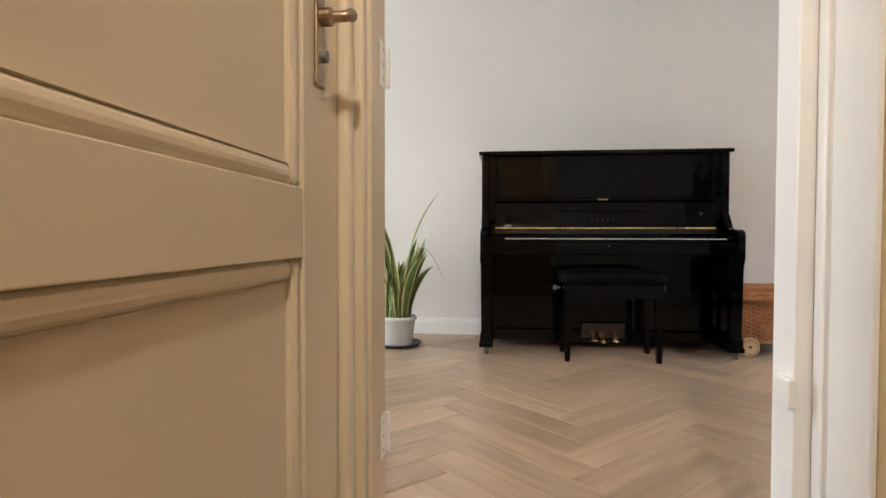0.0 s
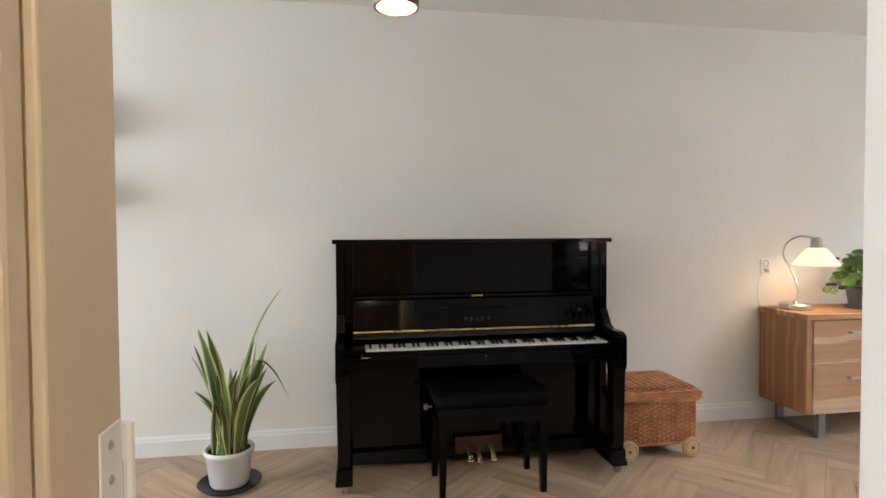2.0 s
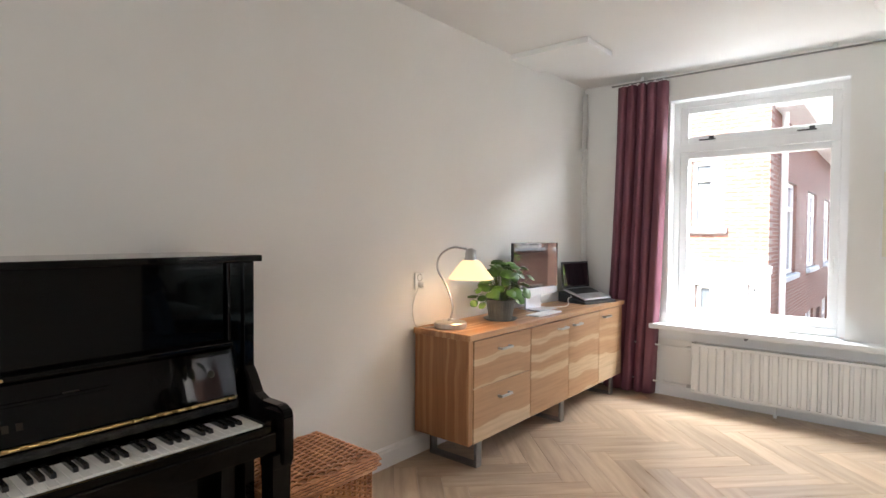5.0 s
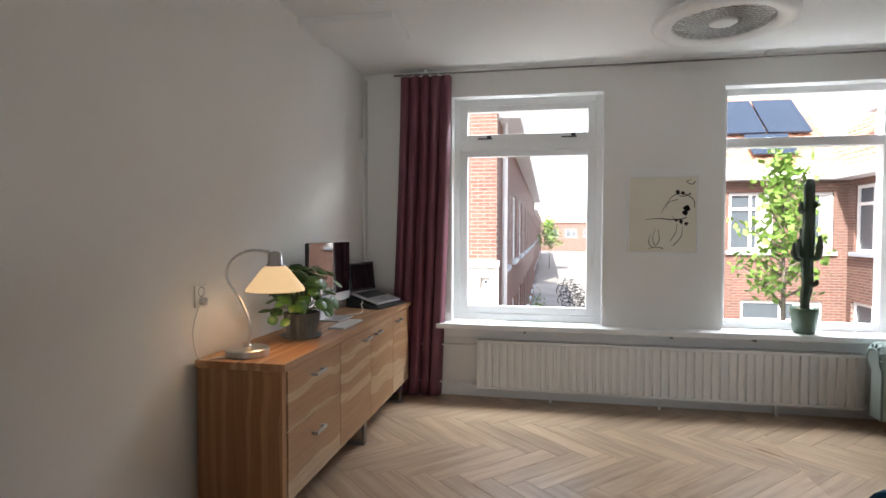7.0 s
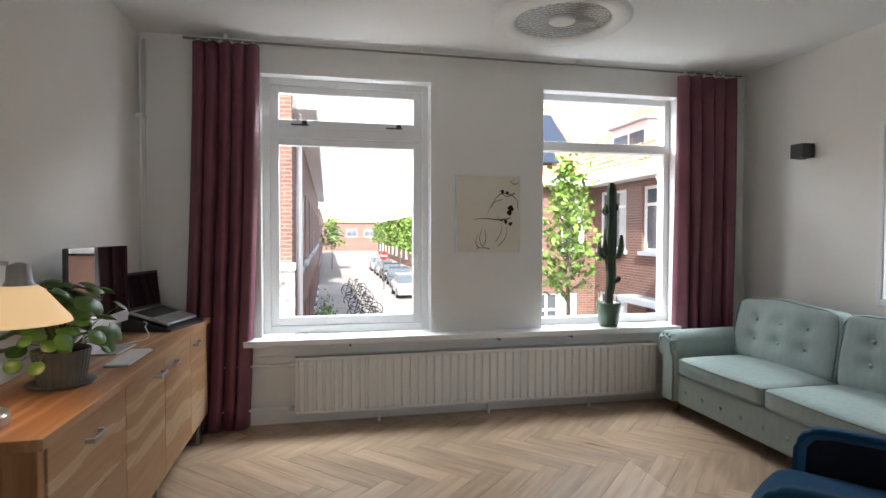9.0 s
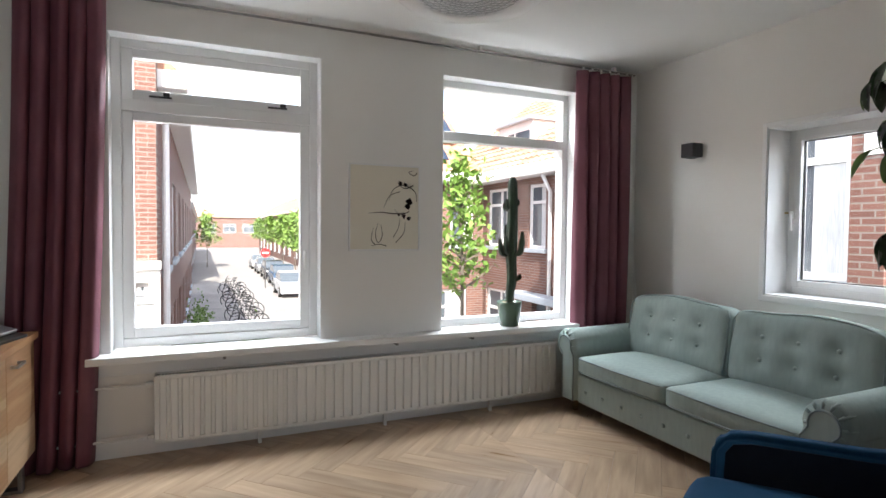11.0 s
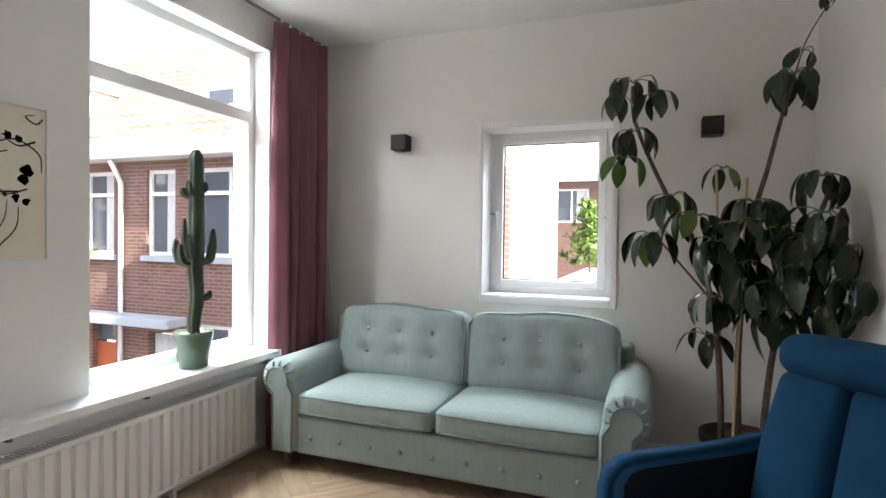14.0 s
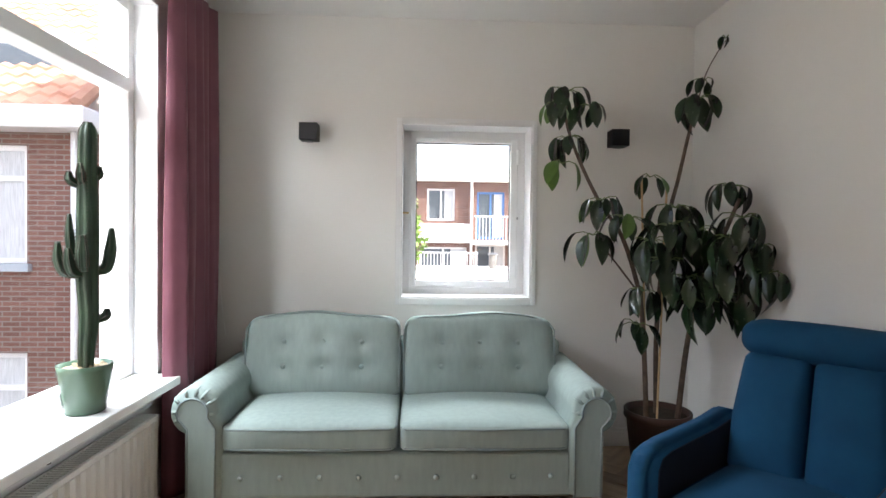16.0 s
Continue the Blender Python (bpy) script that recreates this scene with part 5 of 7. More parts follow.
# ceiling fan lamp
def ceiling_fan():
    c = Vector((3.86, 1.49, 0))
    p = thing("ceiling_fan_light", c + Vector((0, 0, H)), "round white ceiling fan lamp with spiral grille", "ceiling lamp")
    part("outer_ring", lathe([(0.270, 2.475), (0.300, 2.462), (0.345, 2.466), (0.372, 2.485), (0.372, 2.505), (0.34, 2.525), (0.27, 2.53), (0.258, 2.505), (0.262, 2.482), (0.270, 2.475)], c, 64, cap=False), M_WHITE, p, smooth=True)
    part("body", lathe([(0.20, H - 0.001), (0.20, 2.535), (0.255, 2.532), (0.258, 2.512), (0.0, 2.512)], c, 48), M_PLASTIC, p, smooth=False)
    part("lens", lathe([(0.0, 2.472), (0.06, 2.474), (0.075, 2.482), (0.075, 2.50), (0, 2.50)], c, 32), M_WHITEPOT, p, "white centre lens", True)
    for r in (0.10, 0.13, 0.16, 0.19, 0.22, 0.25):
        bm = tube([c + Vector((r * math.cos(2 * math.pi * i / 48), r * math.sin(2 * math.pi * i / 48), 2.486)) for i in range(49)], 0.0022, 5)
        part("grille_ring", bm, M_STEEL, p)
    rib = B()
    pts = [(0.075 + 0.19 * t, 0.9 * t) for t in [i / 8 for i in range(9)]]
    tube([(r * math.cos(a), r * math.sin(a), 2.484) for r, a in pts], 0.0018, 5, rib)
    rm = mesh_of("grille_rib", rib, M_STEEL)
    rib2 = B()
    tube([(r * math.cos(-a), r * math.sin(-a), 2.489) for r, a in pts], 0.0018, 5, rib2)
    rm2 = mesh_of("grille_rib", rib2, M_STEEL)
    for i in range(30):
        shared(rm, "grille_rib", p, Matrix.Translation(c) @ pose(0, 0, 0, 0, 0, 12 * i))
        shared(rm2, "grille_rib", p, Matrix.Translation(c) @ pose(0, 0, 0, 0, 0, 12 * i))
    blade = B()
    vs = []
    for i in range(7):
        r = 0.08 + 0.165 * i / 6
        vs.append((blade.verts.new((r, -0.03 - 0.02 * i / 6, 2.498)), blade.verts.new((r, 0.03 + 0.02 * i / 6, 2.508))))
    for a, b in zip(vs, vs[1:]):
        blade.faces.new((a[0], b[0], b[1], a[1]))
    bmm = mesh_of("blade", blade, M_WHITEPOT)
    for i in range(5):
        shared(bmm, "blade", p, Matrix.Translation(c) @ pose(0, 0, 0, 0, 0, 72 * i))


ceiling_fan()


def pendant():
    c = Vector((0.055, 1.66, 0))
    p = thing("pendant_lamp", c + Vector((0, 0, H)), "small lit cylindrical pendant lamp with dark rim", "pendant lamp")
    part("shade", lathe([(0.038, 1.695), (0.043, 1.695), (0.043, 1.795), (0.012, 1.810), (0, 1.810)], c, 32, cap=False), M_OLDBRASS, p)
    part("diffuser", lathe([(0, 1.697), (0.038, 1.697), (0.038, 1.704), (0, 1.704)], c, 32), M_BULB, p, "glowing white diffuser")
    part("cord", tube([c + Vector((0, 0, 1.805)), c + Vector((0, 0, H))], 0.003, 6), M_DARKPLASTIC, p)
    part("canopy", lathe([(0.045, H - 0.025), (0.045, H - 0.001), (0, H - 0.001)], c, 24), M_WHITE, p)


pendant()

# drawing on the wall
dw = thing("framed_drawing", (E, 1.585, 1.175), "pale framed ink drawing hanging between the windows", "picture")
part("backing", bx((E - 0.014, 1.345, 1.18), (E - 0.001, 1.825, 1.74)), M_PAPER, dw)
for a, b in (((E - 0.022, 1.335, 1.17), (E - 0.001, 1.345, 1.75)), ((E - 0.022, 1.825, 1.17), (E - 0.001, 1.835, 1.75)), ((E - 0.022, 1.345, 1.17), (E - 0.001, 1.825, 1.18)), ((E - 0.022, 1.345, 1.74), (E - 0.001, 1.825, 1.75))):
    part("frame", bx(a, b, 0.002), M_WHITEPOT, dw)
def stroke(pts, r):
    q = [(E - 0.0148, 1.825 - 0.48 * u, 1.74 - 0.56 * v) for u, v in pts]
    return tube(curve_pts(q, 5), [r * (0.5 + abs(math.sin(3 * i))) for i in range(5 * (len(q) - 1) + 1)], 5)
for pts, r in (([(0.92, 0.04), (0.85, 0.06), (0.93, 0.10), (0.98, 0.06)], 0.0012), ([(0.55, 0.42), (0.62, 0.28), (0.78, 0.22), (0.95, 0.30), (1.0 - 0.03, 0.42)], 0.0012),
               ([(0.48, 0.5), (0.56, 0.36), (0.72, 0.30)], 0.001), ([(0.26, 0.57), (0.45, 0.555), (0.62, 0.57), (0.80, 0.56)], 0.0015),
               ([(0.40, 0.68), (0.36, 0.82), (0.40, 0.92), (0.46, 0.84), (0.44, 0.70)], 0.001), ([(0.33, 0.75), (0.30, 0.88), (0.36, 0.95)], 0.0012),
               ([(0.80, 0.66), (0.78, 0.80), (0.66, 0.92)], 0.0012), ([(0.72, 0.62), (0.70, 0.74), (0.62, 0.86)], 0.001), ([(0.30, 0.96), (0.42, 0.94), (0.52, 0.96)], 0.0012),
               ([(0.64, 0.52), (0.72, 0.58), (0.86, 0.54)], 0.0012), ([(0.70, 0.22), (0.80, 0.26), (0.92, 0.22)], 0.0016)):
    part("ink_line", stroke(pts, 1.7 * r), M_INK, dw)
rng = random.Random(2)
for u, v, r in ((0.72, 0.20, 0.018), (0.80, 0.21, 0.015), (0.86, 0.42, 0.024), (0.84, 0.48, 0.022), (0.78, 0.60, 0.018), (0.86, 0.62, 0.017), (0.70, 0.585, 0.010)):
    bm = B()
    ring = [bm.verts.new((E - 0.0150, 1.825 - 0.48 * u + r * rng.uniform(0.5, 1.2) * math.cos(k * 0.571), 1.74 - 0.56 * v + r * rng.uniform(0.5, 1.2) * math.sin(k * 0.571))) for k in range(11)]
    f = bm.faces.new(ring)
    bmesh.ops.solidify(bm, geom=[f], thickness=0.0005)
    part("ink_blot", bm, M_INK, dw)

# wall lamps
for xx in (4.31, 2.445):
    q = thing("wall_lamp", (xx, S, 1.90), "small matt black cube wall lamp, switched off", "wall lamp", "cube wall lamps")
    part("cube", bx((xx - 0.053, S + 0.012, 1.855), (xx + 0.053, S + 0.11, 1.955), 0.003), M_BLACKMETAL, q)
    part("back_plate", bx((xx - 0.045, S + 0.001, 1.862), (xx + 0.045, S + 0.012, 1.948)), M_BLACKMETAL, q)
    part("lens", bx((xx - 0.02, S + 0.04, 1.847), (xx + 0.02, S + 0.09, 1.8545), 0.002), M_GREYPOT, q, "small frosted lens")


# ---- sofa ----
def sofa():
    x0, x1 = 2.74, 4.74
    p = thing("sofa", (3.74, -0.1, 0), "two-seat mint green fabric sofa with rolled arms and buttons", "sofa")
    ix0, ix1 = x0 + 0.20, x1 - 0.20
    part("base", bx((ix0 - 0.01, -0.50, 0.085), (ix1 + 0.01, 0.262, 0.30), 0.02, 3), M_SOFA, p)
    btn = mesh_of("button", lathe([(0, 0.008), (0.008, 0.007), (0.0135, 0.0), (0.011, -0.004), (0, -0.004)], (0, 0, 0), 14), M_SOFA, True)
    for i in range(9):
        x = ix0 + 0.09 + (ix1 - ix0 - 0.18) * i / 8
        shared(btn, "button", p, Matrix.Translation((x, 0.266, 0.185)) @ pose(0, 0, 0, -90, 0, 0))
    part("back_frame", bx((ix0 - 0.12, -0.56, 0.085), (ix1 + 0.12, -0.40, 0.70), 0.03, 4), M_SOFA, p)
    xm = (ix0 + ix1) / 2
    for a, b in ((ix0, xm - 0.006), (xm + 0.006, ix1)):
        cu = part("seat_cushion", puffy((a + 0.004, -0.36, 0.30), (b - 0.004, 0.275, 0.425), 0.028, (0.006, 0.012, 0.03), cuts=8), M_SOFA, p, smooth=True)
        for z in (0.318, 0.408):
            rim = [(a + 0.012, -0.30, z), (a + 0.006, 0.24, z), (a + 0.03, 0.272, z), ((a + b) / 2, 0.286, z), (b - 0.03, 0.272, z), (b - 0.006, 0.24, z), (b - 0.012, -0.30, z)]
            part("piping", tube(rim, 0.0055, 6), M_PIPING, cu, smooth=True)
    tilt = Matrix.Translation((0, -0.30, 0.42)) @ pose(0, 0, 0, 9, 0, 0) @ Matrix.Translation((0, 0.30, -0.42))
    for a, b in ((ix0 - 0.055, xm - 0.008), (xm + 0.008, ix1 + 0.055)):
        cs = [(a + (b - a) * f, -0.20, z) for z in (0.565, 0.70) for f in (0.25, 0.5, 0.75)]
        bm = puffy((a, -0.38, 0.40), (b, -0.215, 0.85), 0.045, (0.004, 0.034, 0.012), cuts=14, dents=cs, dent_depth=0.030, dent_axis=1, dent_r=0.05)
        cxm, hw = (a + b) / 2, (b - a) / 2
        for v in bm.verts:
            u, t = (v.co.x - cxm) / hw, max(0.0, (v.co.z - 0.62) / 0.23)
            v.co.z -= 0.026 * t * max(0.0, (abs(u) - 0.72) / 0.28) ** 2 - 0.010 * t * math.cos(4.2 * u + (0.8 if a < xm - 0.1 else -0.6))
            v.co.x += 0.006 * math.sin(14 * v.co.z) * u
        bmesh.ops.transform(bm, matrix=tilt, verts=bm.verts)
        bc = part("back_cushion", bm, M_SOFA, p, smooth=True)
        for c in cs:
            q = tilt @ Vector((c[0], -0.213, c[2]))
            shared(btn, "button", bc, Matrix.Translation(q) @ pose(0, 0, 0, -81, 0, 0))
        rim = []
        for k in range(33):
            s = k / 32
            if s < 0.2:
                q = (a + 0.004, -0.222, 0.43 + 0.36 * s / 0.2)
            elif s > 0.8:
                q = (b - 0.004, -0.222, 0.43 + 0.36 * (1 - s) / 0.2)
            else:
                u = (s - 0.2) / 0.6
                q = (a + 0.004 + (b - a - 0.008) * u, -0.232, 0.79 + 0.060 * math.sqrt(min(1, 6 * u, 6 * (1 - u))) + 0.010 * math.cos(4.2 * (2 * u - 1) + (0.8 if a < xm - 0.1 else -0.6)))
            rim.append(tilt @ Vector(q))
        part("piping", tube(rim, 0.0055, 6), M_PIPING, bc, smooth=True)
    # rolled arms
    for s, xin, xout in ((-1, ix0, x0), (1, ix1, x1)):
        cxr = xin + s * 0.112
        czr, rr = 0.498, 0.105
        prof = [(xin - s * 0.005, 0.10), (xin - s * 0.008, 0.40)]
        for k in range(15):
            a = math.radians(200 - 250 * k / 14)
            prof.append((cxr + s * rr * math.cos(a), czr + rr * math.sin(a)))
        prof += [(xin + s * 0.150, 0.40), (xin + s * 0.150, 0.10)]
        bm = B()
        ys = [-0.52, -0.40, -0.1, 0.15, 0.255, 0.285]
        rings = []
        for y in ys:
            k = 1.0 if y < 0.28 else 0.93
            rings.append([bm.verts.new((cxr + (x - cxr) * k, y, 0.30 + (z - 0.30) * (1 if y < 0.28 else 0.97) + (0.02 * max(0, -y) if z > 0.4 else 0))) for x, z in prof])
        for r0, r1 in zip(rings, rings[1:]):
            for i in range(len(prof)):
                j = (i + 1) % len(prof)
                bm.faces.new((r0[i], r0[j], r1[j], r1[i]))
        bm.faces.new(rings[-1])
        bm.faces.new(list(reversed(rings[0])))
        bmesh.ops.recalc_face_normals(bm, faces=bm.faces)
        arm = part("arm", bm, M_SOFA, p, smooth=True)
        # front facing panel with its piping, and the gathered pleats of the roll
        face = [(xin + s * 0.012, 0.10), (xin + s * 0.012, 0.42)] + [(cxr + s * 0.068 * math.cos(math.radians(195 - 215 * k / 12)), czr - 0.01 + 0.068 * math.sin(math.radians(195 - 215 * k / 12))) for k in range(13)] + [(xin + s * 0.135, 0.42), (xin + s * 0.135, 0.10)]
        bm = extrude_profile(face, "y", 0.27, 0.296)
        part("arm_front", bm, M_SOFA, arm)
        part("piping", tube([(x, 0.296, z) for x, z in face], 0.0055, 6), M_PIPING, arm, smooth=True)
        for k in range(8):
            a = math.radians(190 - 220 * k / 7 + 5 * math.sin(5 * k))
            d = Vector((s * math.cos(a), 0, math.sin(a)))
            c0 = Vector((cxr, 0, czr))
            pts = [c0 + d * 0.066 + Vector((0, 0.292, 0)), c0 + d * 0.086 + Vector((0, 0.286, 0)), c0 + d * 0.098 + Vector((0, 0.262, 0)), c0 + d * 0.102 + Vector((0, 0.225, 0))]
            part("pleat", tube(pts, [0.004, 0.010, 0.009, 0.002], 8), M_SOFA, arm, smooth=True)
    for x in (x0 + 0.10, x1 - 0.10):
        for y in (-0.46, 0.20):
            part("foot", lathe([(0.022, 0), (0.03, 0.085), (0, 0.085)], (x, y, 0), 14), M_STAIR, p, "dark wooden foot")


sofa()


# ---- armchair ----
def armchair():
    c = Vector((2.325, 0.895, 0))
    p = thing("armchair", c, "petrol blue fabric recliner armchair with head cushion", "armchair")
    # local: faces -y, chair's width along x
    m = Matrix.Translation(c) @ pose(0, 0, 0, 0, 0, 127) @ Matrix.Diagonal((1.0, 1.0, 0.925, 1))
    def w(bm, q=Matrix()):
        bmesh.ops.transform(bm, matrix=m @ q, verts=bm.verts)
        return bm
    part("seat", w(puffy((-0.275, -0.50, 0.28), (0.275, 0.22, 0.43), 0.06, (0, 0.03, 0.03), cuts=7)), M_BLUE, p, smooth=True)
    rec = Matrix.Translation((0, 0.16, 0.38)) @ pose(0, 0, 0, -12, 0, 0)
    def back_half(sx):
        bm = puffy((0.003 if sx > 0 else -0.27, -0.09, 0.0), (0.27 if sx > 0 else -0.003, 0.09, 0.53), 0.045, (0, 0.03, 0), cuts=8)
        for v in bm.verts:
            if v.co.z > 0.25:
                v.co.x *= 1 - 0.10 * (v.co.z - 0.25) / 0.28
        return bm
    for sx in (-1, 1):
        part("back_cushion", w(back_half(sx), rec), M_BLUE, p, smooth=True)
    part("back_shell", w(puffy((-0.265, 0.04, -0.05), (0.265, 0.12, 0.52), 0.035, (0, 0.01, 0), cuts=5), rec), M_BLUE, p, smooth=True)
    head = Matrix.Translation((0, 0.02, 0.005)) @ rec @ Matrix.Translation((0, -0.005, 0.51)) @ pose(0, 0, 0, 8, 0, 0)
    part("head_cushion", w(puffy((-0.265, -0.11, 0.0), (0.265, 0.08, 0.155), 0.065, (0.005, 0.012, 0.008), cuts=8), head), M_BLUE, p, smooth=True)
    for s in (-1, 1):
        prof = [(-0.42, 0.16), (-0.45, 0.30), (-0.445, 0.52), (-0.405, 0.58), (-0.33, 0.60), (0.05, 0.605), (0.22, 0.625), (0.30, 0.60), (0.30, 0.16)]
        bm = extrude_profile(prof, "x", s * 0.285, s * 0.385)
        bmesh.ops.bevel(bm, geom=bm.edges[:], offset=0.022, segments=3, affect="EDGES")
        a = part("arm", w(bm), M_BLUE, p, smooth=True)
        # inner side is a thin panel coloured far darker than the arm
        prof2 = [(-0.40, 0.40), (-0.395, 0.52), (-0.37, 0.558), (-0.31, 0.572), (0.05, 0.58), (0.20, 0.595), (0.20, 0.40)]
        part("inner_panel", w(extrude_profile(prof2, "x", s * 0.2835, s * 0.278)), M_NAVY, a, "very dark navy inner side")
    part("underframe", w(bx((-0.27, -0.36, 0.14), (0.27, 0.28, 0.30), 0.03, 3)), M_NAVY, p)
    part("column", w(lathe([(0.035, 0.035), (0.035, 0.16)], (0, 0, 0), 18)), M_DARKSTEEL, p)
    part("swivel_base", w(lathe([(0, 0), (0.27, 0), (0.275, 0.012), (0.10, 0.03), (0.04, 0.04), (0, 0.04)], (0, 0, 0), 40)), M_DARKSTEEL, p, smooth=False)


armchair()


# ---- cactus on the sill ----
def cactus():
    c = Vector((4.935, 0.60, 0.598))
    p = thing("potted_cactus", c, "tall ribbed columnar cactus in a glazed green pot", "cactus")
    part("pot", lathe([(0, 0), (0.066, 0), (0.072, 0.006), (0.094, 0.165), (0.096, 0.185), (0.089, 0.185), (0.085, 0.165), (0, 0.165)], c, 40), M_GREENPOT, p, "glazed dark green pot", True)
    part("grit", lathe([(0, 0.174), (0.087, 0.168)], c, 24), M_GRIT, p, "pale grit")
    gm = mesh_of("pebble", lathe([(0, -0.004), (0.006, 0), (0, 0.004)], (0, 0, 0), 6), M_GRIT)
    rng = random.Random(4)
    for i in range(26):
        a, r = rng.uniform(0, 6.28), 0.08 * math.sqrt(rng.random())
        shared(gm, "pebble", p, Matrix.Translation(c + Vector((r * math.cos(a), r * math.sin(a), 0.176))) @ Matrix.Scale(rng.uniform(0.6, 1.3), 4))
    def column(name, pts, radii, ribs=6, parent=p):
        pts = curve_pts(pts, 7)
        rr = [radii[0]] * len(pts)
        for i in range(len(pts)):
            t = i / (len(pts) - 1) * (len(radii) - 1)
            k = min(int(t), len(radii) - 2)
            rr[i] = radii[k] + (radii[k + 1] - radii[k]) * (t - k)
        bm = B()
        n = ribs * 6
        tops = []
        thorns = B()
        u = Vector((1, 0, 0))
        for i, q in enumerate(pts):
            d = (pts[min(i + 1, len(pts) - 1)] - pts[max(0, i - 1)]).normalized()
            u = (u - d * u.dot(d)).normalized()
            v = d.cross(u)
            ring = []
            for k in range(n):
                a = 2 * math.pi * k / n
                rad = rr[i] * (0.72 + 0.28 * abs(math.cos(ribs * a / 2)) ** 0.6 * (1.0 if i < len(pts) - 1 else 0.6))
                ring.append(bm.verts.new(q + rad * (math.cos(a) * u + math.sin(a) * v)))
            tops.append(ring)
            for k in range(ribs):
                a = 2 * math.pi * k / ribs
                for f in (0.0, 0.5):
                    qq = q if i == len(pts) - 1 else q.lerp(pts[i + 1], f)
                    o = math.cos(a) * u + math.sin(a) * v
                    tube([qq + o * rr[i] * 0.99, qq + o * (rr[i] + 0.0045)], [0.0022, 0.0006], 4, thorns)
        for r0, r1 in zip(tops, tops[1:]):
            for k in range(n):
                bm.faces.new((r0[k], r0[(k + 1) % n], r1[(k + 1) % n], r1[k]))
        bm.faces.new(tops[-1])
        bm.faces.new(list(reversed(tops[0])))
        s = part(name, bm, M_CACTUS, parent, smooth=True)
        tagged(part("thorn", thorns, M_THORN, s), kind="stuff")
        return s
    z = c.z
    column("stem", [(4.935, 0.595, z + 0.16), (4.93, 0.60, z + 0.24), (4.93, 0.585, z + 0.36), (4.935, 0.59, z + 0.52), (4.935, 0.585, z + 0.70), (4.94, 0.58, z + 0.90), (4.935, 0.585, z + 1.06), (4.935, 0.585, z + 1.115)],
           [0.028, 0.030, 0.036, 0.038, 0.044, 0.040, 0.036, 0.035, 0.012])
    def arm(dx, dy, z0, reach, rise, r):
        """A side shoot that leaves the stem and turns upwards."""
        k = 0.030
        d = Vector((dx, dy, 0)).normalized()
        o = Vector((4.935, 0.588, z + z0))
        return [o + d * k, o + d * (k + reach * 0.7) + Vector((0, 0, 0.012)), o + d * (k + reach) + Vector((0, 0, rise * 0.5)), o + d * (k + reach * 1.05) + Vector((0, 0, rise))], [r * 0.7, r, r, r * 0.4]
    for pts, rad in (arm(0.8, 0.6, 0.53, 0.060, 0.125, 0.020), arm(0.3, 0.95, 0.53, 0.050, 0.10, 0.019), arm(-0.3, 0.95, 0.55, 0.035, 0.13, 0.018), arm(0.9, 0.3, 0.60, 0.028, 0.16, 0.016),
                     arm(-0.75, -0.65, 0.54, 0.050, 0.17, 0.022), arm(0.8, 0.6, 0.87, 0.028, 0.05, 0.014), arm(0.0, 1.0, 0.88, 0.016, 0.07, 0.014), arm(-0.5, -0.85, 0.90, 0.014, 0.05, 0.013),
                     arm(-0.75, -0.65, 0.345, 0.035, 0.045, 0.015)):
        column("branch", pts, rad, 5)


cactus()


